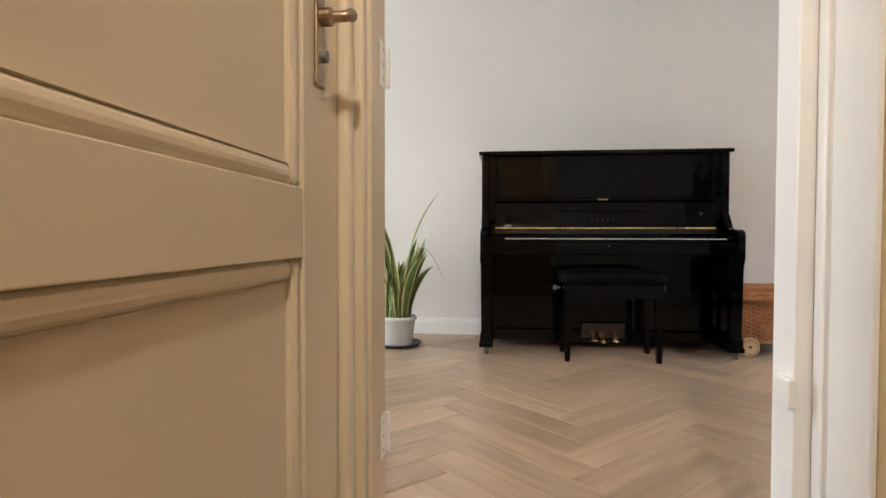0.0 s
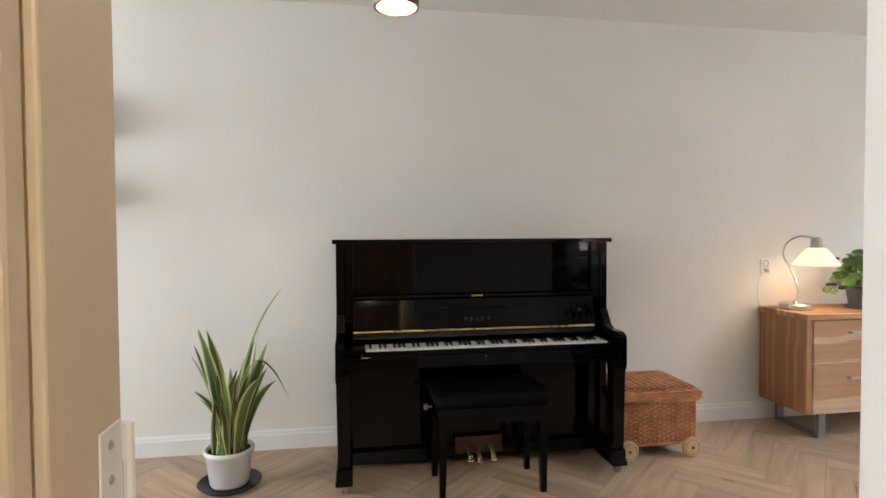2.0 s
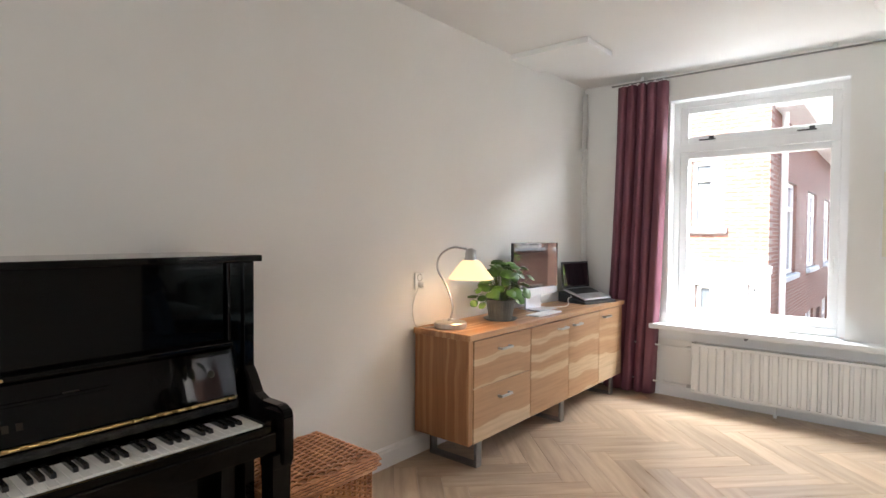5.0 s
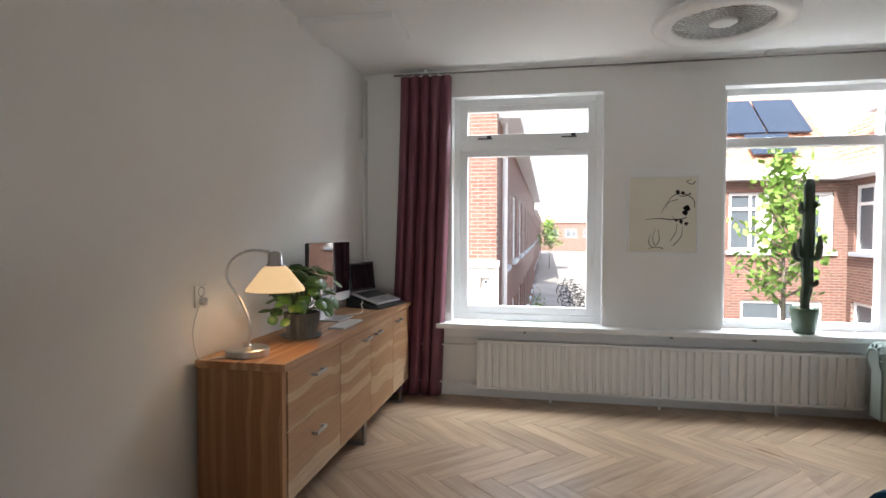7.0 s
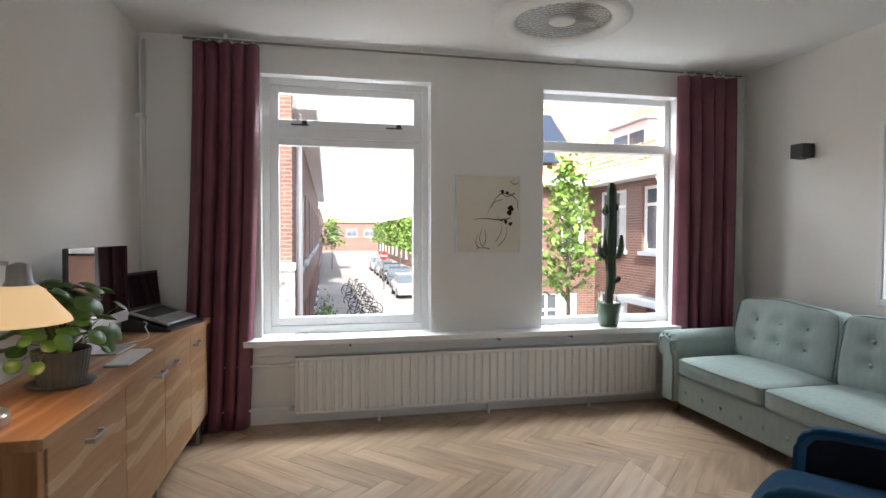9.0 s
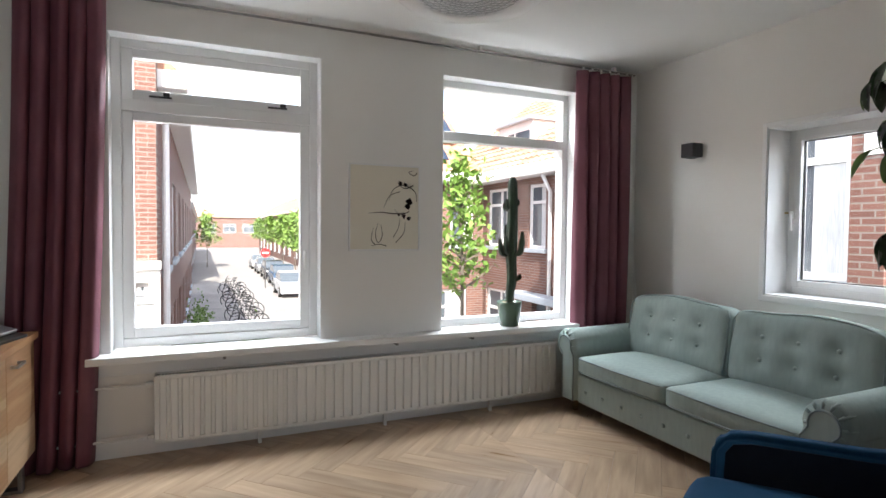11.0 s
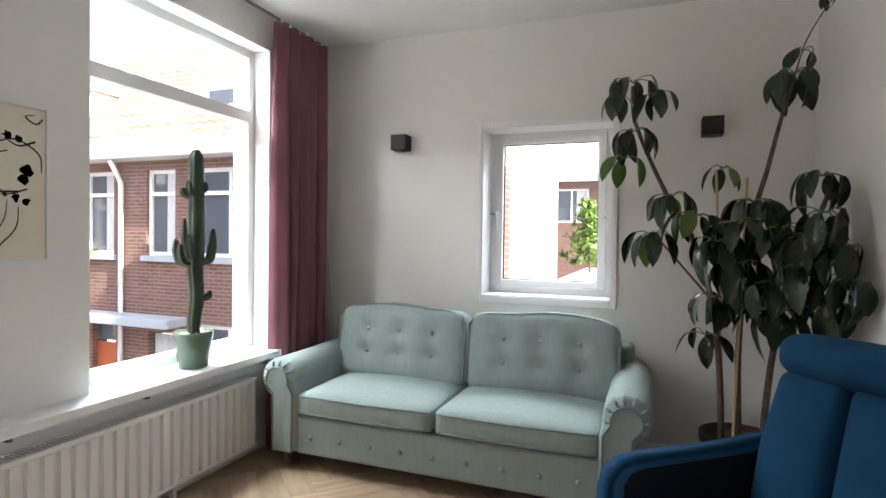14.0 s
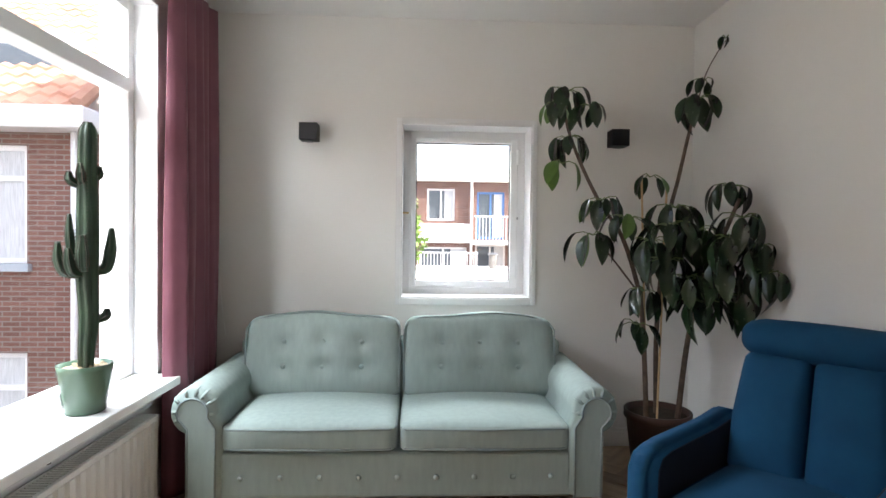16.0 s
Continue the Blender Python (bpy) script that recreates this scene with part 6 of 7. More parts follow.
# ---- tall umbrella plant ----
def umbrella_plant():
    c = Vector((2.33, -0.18, 0))
    p = thing("umbrella_plant", c, "tall dark-leaved umbrella plant in a brown pot beside the wall", "plant")
    part("pot", lathe([(0, 0), (0.125, 0), (0.13, 0.01), (0.165, 0.31), (0.178, 0.315), (0.178, 0.355), (0.166, 0.355), (0.16, 0.32), (0, 0.32)], c, 36), M_BROWNPOT, p, "dark brown plastic pot", True)
    part("soil", lathe([(0, 0.332), (0.158, 0.326)], c, 24), M_SOIL, p)
    def leaf(L, wd, droop):
        bm = B()
        n = 8
        rows = []
        for i in range(n + 1):
            t = i / n
            w = wd * math.sin(math.pi * min(1, 0.06 + 0.94 * t)) ** 0.75 * (1.0 if t < 0.9 else 0.75)
            if i == n:
                w = 0.001
            x = L * (t - 0.05 * t * t)
            z = -droop * L * t * t
            rows.append([bm.verts.new((x, s * w, z + 0.22 * w * abs(s) - (0.10 * w if s == 0 else 0) + 0.04 * w * math.sin(9 * t + s))) for s in (-1, -0.5, 0, 0.5, 1)])
        for a, b in zip(rows, rows[1:]):
            for k in range(4):
                bm.faces.new((a[k], a[k + 1], b[k + 1], b[k]))
        return bm
    dark = [mesh_of("leaf", leaf(L, w, d), M_LEAFDARK, True) for L, w, d in ((0.16, 0.037, 0.36), (0.185, 0.043, 0.45), (0.14, 0.034, 0.30))]
    bright = [mesh_of("leaf", leaf(L, w, d), M_LEAFBRIGHT, True) for L, w, d in ((0.15, 0.040, 0.30), (0.17, 0.044, 0.35))]
    rng = random.Random(21)
    stalks = B()
    def cluster(q, n, size=1.0, green=0, up=0.3, toward=None):
        q = Vector(q)
        a0 = rng.uniform(0, 6.28)
        for i in range(n):
            a = a0 + 2 * math.pi * i / n + rng.uniform(-0.25, 0.25)
            st = 0.075 * size * rng.uniform(0.7, 1.3)
            d = Vector((math.cos(a), math.sin(a), up * rng.uniform(-0.4, 1.0)))
            base = q + d * st
            base.x = max(base.x, SX + 0.05)
            base.y = max(base.y, S + 0.06)
            tube([q, q + d * st * 0.55 + Vector((0, 0, 0.012)), base], 0.0028, 5, stalks)
            pitch = rng.uniform(38, 78)
            me = rng.choice(bright if i < green else dark)
            sc = size * rng.uniform(0.8, 1.12)
            tipx = base.x + 0.15 * math.cos(a)
            if tipx < SX + 0.03:
                pitch = 84
            if base.y + 0.15 * math.sin(a) < S + 0.03:
                pitch = 84
            shared(me, "leaf", p, Matrix.Translation(base) @ pose(0, 0, 0, 0, 0, math.degrees(a)) @ pose(0, 0, 0, rng.uniform(-30, 30), pitch, 0) @ Matrix.Scale(sc, 4))
    def stem(name, pts, r0, r1):
        q = curve_pts(pts, 7)
        n = len(q)
        return part(name, tube(q, [r0 + (r1 - r0) * i / (n - 1) for i in range(n)], 8), M_STEM, p, smooth=True)
    # trunks
    stem("trunk", [(2.41, -0.14, 0.30), (2.43, -0.14, 0.70), (2.47, -0.12, 1.0), (2.56, -0.14, 1.30), (2.66, -0.20, 1.48), (2.76, -0.24, 1.70), (2.84, -0.25, 1.92), (2.85, -0.25, 2.08)], 0.015, 0.008)
    stem("trunk", [(2.33, -0.20, 0.30), (2.34, -0.19, 0.8), (2.30, -0.18, 1.35), (2.24, -0.18, 1.62), (2.19, -0.18, 1.85), (2.14, -0.18, 2.05)], 0.015, 0.008)
    stem("trunk", [(2.25, -0.12, 0.30), (2.22, -0.08, 0.75), (2.18, -0.02, 1.05), (2.10, 0.06, 1.35), (2.06, 0.10, 1.50)], 0.016, 0.009)
    stem("twig", [(2.14, -0.18, 2.05), (2.10, -0.17, 2.20), (2.04, -0.16, 2.32), (2.00, -0.15, 2.38)], 0.004, 0.002)
    stem("twig", [(2.18, -0.02, 1.05), (2.08, 0.12, 1.15), (2.02, 0.20, 1.30)], 0.008, 0.005)
    stem("twig", [(2.47, -0.12, 1.0), (2.62, -0.10, 1.18), (2.72, -0.10, 1.30)], 0.006, 0.004)
    for a, b, z in (((2.37, -0.10), (2.33, -0.12), 1.58), ((2.40, -0.16), (2.46, -0.14), 1.62)):
        part("stake", tube([(*a, 0.30), (*b, z)], 0.006, 8), M_BIRCH, p, "thin bamboo stake")
    cluster((2.85, -0.25, 2.10), 7, 0.95, 0, 0.5)
    cluster((2.93, -0.20, 2.02), 5, 0.8, 3, 0.2)
    cluster((2.72, -0.22, 2.02), 5, 0.8, 0, 0.2)
    cluster((2.84, -0.22, 1.84), 7, 0.95, 0)
    cluster((2.88, -0.20, 1.70), 3, 0.8, 3)
    cluster((2.66, -0.18, 1.50), 7, 0.85, 2)
    cluster((2.74, -0.08, 1.31), 6, 0.95, 2, 0.2)
    cluster((2.55, -0.10, 1.40), 7, 1.0, 1)
    cluster((2.44, -0.08, 1.62), 4, 0.75, 1)
    cluster((2.46, -0.02, 1.28), 8, 1.05, 0)
    cluster((2.30, -0.08, 1.46), 8, 1.0, 0)
    cluster((2.22, 0.0, 1.34), 8, 1.05, 0)
    cluster((2.08, 0.06, 1.56), 8, 0.95, 0)
    cluster((2.10, 0.20, 1.40), 7, 1.0, 0)
    cluster((2.04, 0.22, 1.26), 8, 1.0, 0)
    cluster((2.16, 0.12, 1.18), 8, 1.05, 0)
    cluster((2.30, 0.06, 1.10), 8, 1.05, 0)
    cluster((2.48, -0.05, 1.02), 7, 0.95, 0)
    cluster((2.50, -0.08, 0.84), 5, 0.85, 0)
    cluster((2.24, 0.10, 0.98), 7, 1.05, 0)
    cluster((2.08, 0.12, 1.02), 7, 1.0, 0)
    cluster((2.38, 0.02, 1.36), 8, 1.05, 0)
    cluster((2.14, 0.16, 1.30), 8, 1.05, 0)
    cluster((2.20, 0.04, 1.08), 8, 1.1, 0)
    cluster((2.38, 0.0, 1.18), 8, 1.1, 0)
    cluster((2.02, 0.28, 1.14), 6, 1.0, 0)
    cluster((2.14, -0.18, 2.06), 7, 0.95, 0, 0.3)
    cluster((2.11, -0.18, 2.16), 4, 0.6, 0)
    cluster((2.01, -0.15, 2.385), 3, 0.42, 0)
    tagged(part("leaf_stalk", stalks, M_STEMGREEN, p), kind="stuff")


umbrella_plant()

# ---- outside: street, houses, trees, cars ----
GZ = -2.9


def brick_mat(name, across, c1, c2, mortar):
    m = principled(name, c1, 0.85)
    nt = m.node_tree
    co = nt.nodes.new("ShaderNodeTexCoord")
    sp = nt.nodes.new("ShaderNodeSeparateXYZ")
    cb = nt.nodes.new("ShaderNodeCombineXYZ")
    nt.links.new(co.outputs["Object"], sp.inputs[0])
    nt.links.new(sp.outputs[across], cb.inputs[0])
    nt.links.new(sp.outputs["Z"], cb.inputs[1])
    br = node(m, "ShaderNodeTexBrick", Scale=1.0)
    br.inputs["Color1"].default_value = (*c1, 1)
    br.inputs["Color2"].default_value = (*c2, 1)
    br.inputs["Mortar"].default_value = (*mortar, 1)
    br.inputs["Mortar Size"].default_value = 0.008
    br.inputs["Brick Width"].default_value = 0.22
    br.inputs["Row Height"].default_value = 0.065
    nt.links.new(cb.outputs[0], br.inputs["Vector"])
    ns = node(m, "ShaderNodeTexNoise", Scale=1.3, Detail=5.0)
    nt.links.new(co.outputs["Object"], ns.inputs["Vector"])
    mx = nt.nodes.new("ShaderNodeMix")
    mx.data_type, mx.blend_type = "RGBA", "MULTIPLY"
    mx.inputs[0].default_value = 0.35
    nt.links.new(br.outputs[0], mx.inputs[6])
    nt.links.new(ns.outputs[0], mx.inputs[7])
    b = nt.nodes["Principled BSDF"]
    nt.links.new(mx.outputs[2], b.inputs["Base Color"])
    bp = nt.nodes.new("ShaderNodeBump")
    bp.inputs["Strength"].default_value, bp.inputs["Distance"].default_value = 0.6, 0.01
    bp.invert = True
    nt.links.new(br.outputs["Fac"], bp.inputs["Height"])
    nt.links.new(bp.outputs[0], b.inputs["Normal"])
    return m


M_BRICKX = brick_mat("brick_facade_x", "X", (0.26, 0.125, 0.095), (0.19, 0.088, 0.068), (0.30, 0.26, 0.23))
M_BRICKY = brick_mat("brick_facade_y", "Y", (0.26, 0.125, 0.095), (0.19, 0.088, 0.068), (0.30, 0.26, 0.23))
M_STUCCO = varied("white_stucco", (0.74, 0.73, 0.70), (0.80, 0.79, 0.77), 0.8, rough=0.9)
M_TILE = varied("clay_tile", (0.42, 0.20, 0.13), (0.55, 0.33, 0.23), 2.0, rough=0.8, per_object=0.1)
M_SOLAR = principled("solar_glass", (0.03, 0.045, 0.075), 0.15)
M_DARKGLASS = principled("house_glass", (0.10, 0.12, 0.14), 0.06)
M_NET = varied("net_curtain", (0.50, 0.51, 0.52), (0.64, 0.65, 0.66), 14, (6, 6, 0.4), rough=0.9)
M_ASPHALT = varied("street_clinker", (0.27, 0.25, 0.235), (0.33, 0.31, 0.29), 0.7, rough=0.9, bump=0.4, fine=60)
M_PAVER = varied("paving", (0.26, 0.24, 0.22), (0.33, 0.31, 0.285), 0.9, rough=0.9, bump=0.4, fine=40)
M_TREELEAF = varied("street_tree_leaf", (0.11, 0.20, 0.03), (0.19, 0.31, 0.06), 2.0, rough=0.6, per_object=0.1)
M_BARK = varied("bark", (0.12, 0.10, 0.08), (0.18, 0.15, 0.12), 20, rough=0.9, bump=0.6)
M_REDDOOR = principled("orange_door", (0.45, 0.10, 0.03), 0.4)
M_BLUEPAINT = principled("blue_paint", (0.08, 0.20, 0.48), 0.4)
M_GREYBLUE = principled("grey_sill", (0.42, 0.47, 0.52), 0.6)
M_TYRE = principled("tyre", (0.015, 0.015, 0.015), 0.8)

tagged(mesh_ob("ground", bx((-60, -300, GZ - 0.3), (420, 300, GZ)), M_ASPHALT), "grey street surface reaching the horizon", "ground", kind="structure")
tagged(mesh_ob("pavement", bx((9.2, 1.6, GZ), (150, 3.4, GZ + 0.12), 0.02), M_PAVER), "paved footpath along the brick houses", "pavement", kind="structure")
tagged(mesh_ob("pavement", bx((6.6, -4.5, GZ), (15.2, -2.9, GZ + 0.12), 0.02), M_PAVER), "paved footpath before the corner house", "pavement", kind="structure")


def facade(parent, axis, at, back, u0, u1, z0, z1, holes, mat):
    """One brick wall in the plane axis = at, with openings through it."""
    bm = B()
    cuts = sorted({u0, u1, *[h[0] for h in holes], *[h[1] for h in holes]})
    for a, b in zip(cuts, cuts[1:]):
        if b - a < 1e-4:
            continue
        mid = (a + b) / 2
        spans = sorted((h[2], h[3]) for h in holes if h[0] < mid < h[1])
        z = z0
        for s0, s1 in spans + [(z1, z1)]:
            if s0 - z > 1e-4:
                box(bm, (a, at, z) if axis == "y" else (at, a, z), (b, back, s0) if axis == "y" else (back, b, s0))
            z = s1
    return part("wall", bm, mat, parent)


def house_window(parent, axis, at, s, u0, u1, z0, z1, mullions=1, transom=0.72, curtain=True, sill=True, frame_mat=None):
    """s: the way in from the wall's face."""
    fm = frame_mat or M_WHITE
    def bxx(ua, ub, za, zb, d0, d1, bev=0.0):
        return bx((ua, at + s * d0, za), (ub, at + s * d1, zb), bev) if axis == "y" else bx((at + s * d0, ua, za), (at + s * d1, ub, zb), bev)
    f = 0.07
    bm = B()
    def addb(ua, ub, za, zb, d0, d1):
        box(bm, (ua, at + s * d0, za), (ub, at + s * d1, zb)) if axis == "y" else box(bm, (at + s * d0, ua, za), (at + s * d1, ub, zb))
    addb(u0, u0 + f, z0, z1, 0.06, 0.14)
    addb(u1 - f, u1, z0, z1, 0.06, 0.14)
    addb(u0 + f, u1 - f, z0, z0 + f, 0.06, 0.14)
    addb(u0 + f, u1 - f, z1 - f, z1, 0.06, 0.14)
    zt = z0 + (z1 - z0) * transom
    if transom:
        addb(u0 + f, u1 - f, zt - 0.035, zt + 0.035, 0.055, 0.135)
    for k in range(1, mullions):
        u = u0 + (u1 - u0) * k / mullions
        addb(u - 0.03, u + 0.03, z0 + f, z1 - f, 0.058, 0.138)
    w = part("window", bm, fm, parent)
    part("pane", bxx(u0 + f, u1 - f, z0 + f, z1 - f, 0.10, 0.11), M_DARKGLASS, w)
    if curtain:
        part("net_curtain", bxx(u0 + f, u0 + f + (u1 - u0) * 0.3, z0 + f, z1 - f, 0.088, 0.096), M_NET, w)
    if sill:
        part("sill", bxx(u0 - 0.06, u1 + 0.06, z0 - 0.10, z0, -0.08, 0.10, 0.01), M_GREYBLUE, w)
    return w


def tile_roof(parent, eave, ridge, u0, u1, axis, n=17):
    """Rows of overlapping clay tiles: each row a rippled strip. eave and ridge: (across, z)."""
    bm = B()
    for k in range(n):
        t0, t1 = k / n, (k + 1.08) / n
        a = (eave[0] + (ridge[0] - eave[0]) * t0, eave[1] + (ridge[1] - eave[1]) * t0 + 0.045)
        b = (eave[0] + (ridge[0] - eave[0]) * t1, eave[1] + (ridge[1] - eave[1]) * t1)
        m = int((u1 - u0) / 0.06)
        prev = None
        for i in range(m + 1):
            u = u0 + (u1 - u0) * i / m
            h = 0.025 * math.sin(2 * math.pi * (u - u0) / 0.24)
            pts = [(a[0], a[1] + h - 0.05), (a[0], a[1] + h), (b[0], b[1] + h)]
            vs = [bm.verts.new((u, q[0], q[1]) if axis == "y" else (q[0], u, q[1])) for q in pts]
            if prev:
                bm.faces.new((prev[0], vs[0], vs[1], prev[1]))
                bm.faces.new((prev[1], vs[1], vs[2], prev[2]))
            prev = vs
    return part("roof", bm, M_TILE, parent, "faded red clay tile roof")


# corner house across the side street
ch = thing("corner_house", (11.5, -6, GZ), "red brick corner house with clay roof, white gutters and dormer", "house")
FY = -4.5
up = [(8.66, 10.0), (10.48, 11.15), (11.95, 12.7), (13.4, 14.75)]
holes = [(a, b, 0.90, 2.42) for a, b in up]
low = [(8.66, 10.0, -1.9, -0.25), (10.40, 11.1, -2.75, -0.45), (11.9, 12.5, -2.75, -0.35), (13.3, 14.8, -2.1, -0.25)]
facade(ch, "y", FY, FY - 0.3, 7.9, 15.0, GZ, 2.62, holes + low, M_BRICKX)
for (a, b), mu in zip(up, (2, 1, 1, 2)):
    house_window(ch, "y", FY, -1, a, b, 0.90, 2.42, mu)
house_window(ch, "y", FY, -1, 8.66, 10.0, -1.9, -0.25, 2)
house_window(ch, "y", FY, -1, 13.3, 14.8, -2.1, -0.25, 2)
dwhite = part("front_door", bx((10.40, FY - 0.16, -2.75), (11.1, FY - 0.10, -0.95), 0.01), M_WHITE, ch, "white front door with small panes")
for i in range(3):
    for j in range(3):
        part("door_pane", bx((10.55 + i * 0.14, FY - 0.098, -1.75 + j * 0.2), (10.67 + i * 0.14, FY - 0.09, -1.58 + j * 0.2)), M_DARKGLASS, dwhite)
part("fanlight", bx((10.45, FY - 0.15, -0.9), (11.05, FY - 0.11, -0.5)), M_NET, ch)
part("front_door", bx((11.9, FY - 0.16, -2.75), (12.5, FY - 0.10, -0.75), 0.01), M_REDDOOR, ch, "orange front door")
part("fanlight", bx((11.95, FY - 0.15, -0.7), (12.45, FY - 0.11, -0.4)), M_DARKGLASS, ch)
part("canopy", bx((10.2, FY, -0.30), (13.0, FY + 0.45, -0.14), 0.02), M_GREYBLUE, ch, "pale grey door canopy")
sign = part("house_number_plate", bx((10.22, FY, -1.35), (10.36, FY + 0.01, -1.22)), M_BLUEPAINT, ch)
lettering("18", 0.11, M_WHITE, sign, pose(10.29, FY + 0.012, -1.33, 90, 0, 180), "house_number")
part("gutter", bx((7.75, FY - 0.05, 2.58), (15.3, FY + 0.38, 2.86), 0.03), M_WHITE, ch, "broad white wooden gutter")
part("downpipe", tube([(11.68, FY + 0.08, GZ), (11.68, FY + 0.08, 2.2), (11.68, FY + 0.3, 2.58)], 0.045), M_WHITE, ch, smooth=True)
part("downpipe", tube([(8.02, FY + 0.08, GZ), (8.02, FY + 0.08, 2.58)], 0.045), M_WHITE, ch, smooth=True)
tile_roof(ch, (FY + 0.25, 2.86), (FY - 3.6, 5.9), 7.95, 18.2, "y")
# gable end towards the side alley
gb = B()
gpoly = [(FY, GZ), (FY, 2.6), (FY - 3.6, 5.75), (FY - 7.2, 2.6), (FY - 7.2, GZ)]
extrude_profile(gpoly, "x", 7.9, 8.1, gb)
bmesh.ops.translate(gb, verts=gb.verts, vec=(0, -0.305, 0))
part("gable", gb, M_BRICKY, ch)
part("verge", tube([(7.92, FY + 0.2, 2.9), (7.92, FY - 3.6, 6.0)], 0.10, 8), M_TILE, ch, "clay verge tiles")
dm = part("dormer", bx((13.7, FY - 2.6, 3.15), (15.5, FY - 0.75, 4.25), 0.02), M_WHITE, ch, "white roof dormer")
for a, b in ((13.85, 14.55), (14.65, 15.35)):
    part("dormer_window", bx((a, FY - 0.76, 3.35), (b, FY - 0.735, 4.0)), M_DARKGLASS, dm)
part("dormer_roof", bx((13.6, FY - 2.7, 4.25), (15.6, FY - 0.62, 4.34), 0.01), M_GREYBLUE, dm)
dm = part("dormer", bx((8.6, FY - 2.6, 3.15), (10.6, FY - 0.75, 4.15), 0.02), M_WHITE, ch, "white roof dormer")
for a, b in ((8.75, 9.55), (9.65, 10.45)):
    part("dormer_window", bx((a, FY - 0.76, 3.3), (b, FY - 0.735, 3.95)), M_DARKGLASS, dm)
# wing at the end with solar panels
facade(ch, "x", 15.0, 15.3, FY + 0.001, -1.3, GZ, 2.62, [(-4.2, -3.5, 0.9, 2.3), (-2.9, -1.9, 0.9, 2.3), (-4.0, -2.2, -2.0, -0.3)], M_BRICKY)
house_window(ch, "x", 15.0, 1, -4.2, -3.5, 0.9, 2.3)
house_window(ch, "x", 15.0, 1, -2.9, -1.9, 0.9, 2.3, 2)
house_window(ch, "x", 15.0, 1, -4.0, -2.2, -2.0, -0.3, 2)
part("wall", bx((15.3, -1.6, GZ), (22.0, -1.3, 2.62)), M_BRICKX, ch)
part("gutter", bx((14.62, FY + 0.39, 2.58), (15.05, -1.1, 2.86), 0.03), M_WHITE, ch)
tile_roof(ch, (14.75, 2.86), (18.4, 5.9), FY + 0.2, -1.2, "x")
sl = math.atan2(5.9 - 2.86, 18.4 - 14.75)
for i in range(2):
    bm = bx((0, 0, 0), (1.7, 1.0, 0.04), 0.005)
    m = Matrix.Translation((15.7, -4.0 + i * 1.05, 3.83)) @ Matrix.Rotation(-sl, 4, "Y")
    bmesh.ops.transform(bm, matrix=m, verts=bm.verts)
    part("solar_panel", bm, M_SOLAR, ch, "dark solar panel")
bm = bx((0, 0, 0), (0.9, 1.0, 0.04), 0.005)
bmesh.ops.transform(bm, matrix=Matrix.Translation((14.95, -3.4, 3.2)) @ Matrix.Rotation(-sl, 4, "Y"), verts=bm.verts)
part("solar_panel", bm, M_SOLAR, ch, "dark solar panel")

# terrace on the street's far side, north
nh = thing("street_terrace", (20, 3.3, GZ), "long red brick terrace along the street with white sills", "house")
facade(nh, "x", 10.1, 10.4, 3.3, 11.0, GZ, 6.0, [(3.95, 4.45, 1.45, 2.55), (3.40, 3.58, 0.34, 0.54), (4.08, 4.36, 0.0, 0.50)], M_BRICKY)
house_window(nh, "x", 10.1, 1, 3.95, 4.45, 1.45, 2.55, 1)
house_window(nh, "x", 10.1, 1, 3.40, 3.58, 0.34, 0.54, 1, 0, curtain=False)
house_window(nh, "x", 10.1, 1, 4.08, 4.36, 0.0, 0.50, 1, 0, curtain=False)
facade(nh, "x", 10.06, 10.098, 3.26, 11.0, GZ, 0.72, [(3.40, 3.58, 0.34, 0.54), (4.08, 4.36, 0.0, 0.50)], M_STUCCO)
part("string_course", bx((9.98, 3.24, 0.72), (10.098, 11.0, 0.84), 0.01), M_STUCCO, nh, "white string course")
hs = []
for k in range(8):
    x = 11.3 + 3.4 * k
    hs += [(x, x + 1.7, 0.6, 2.3), (x, x + 1.5, -2.0, -0.4), (x + 2.1, x + 2.9, -2.78, -0.5)]
facade(nh, "y", 3.3, 3.6, 10.401, 38.6, GZ, 3.4, hs, M_BRICKX)
for h in hs:
    if h[2] > -2.5:
        house_window(nh, "y", 3.3, 1, *h, 2, sill=True)
    else:
        part("front_door", bx((h[0], 3.40, h[2]), (h[1], 3.46, h[3]), 0.01), M_BLUEPAINT, nh)
part("gutter", bx((10.4, 2.9, 3.35), (38.6, 3.6, 3.62), 0.03), M_WHITE, nh)
part("roof", extrude_profile([(3.0, 3.62), (6.5, 6.4), (10, 3.62)], "x", 10.45, 38.6), M_TILE, nh)
part("downpipe", tube([(10.9, 3.22, GZ), (10.9, 3.22, 3.4)], 0.05), M_WHITE, nh)
part("gable_top", bx((10.1, 3.3, 6.0), (10.4, 11, 6.05)), M_STUCCO, nh)

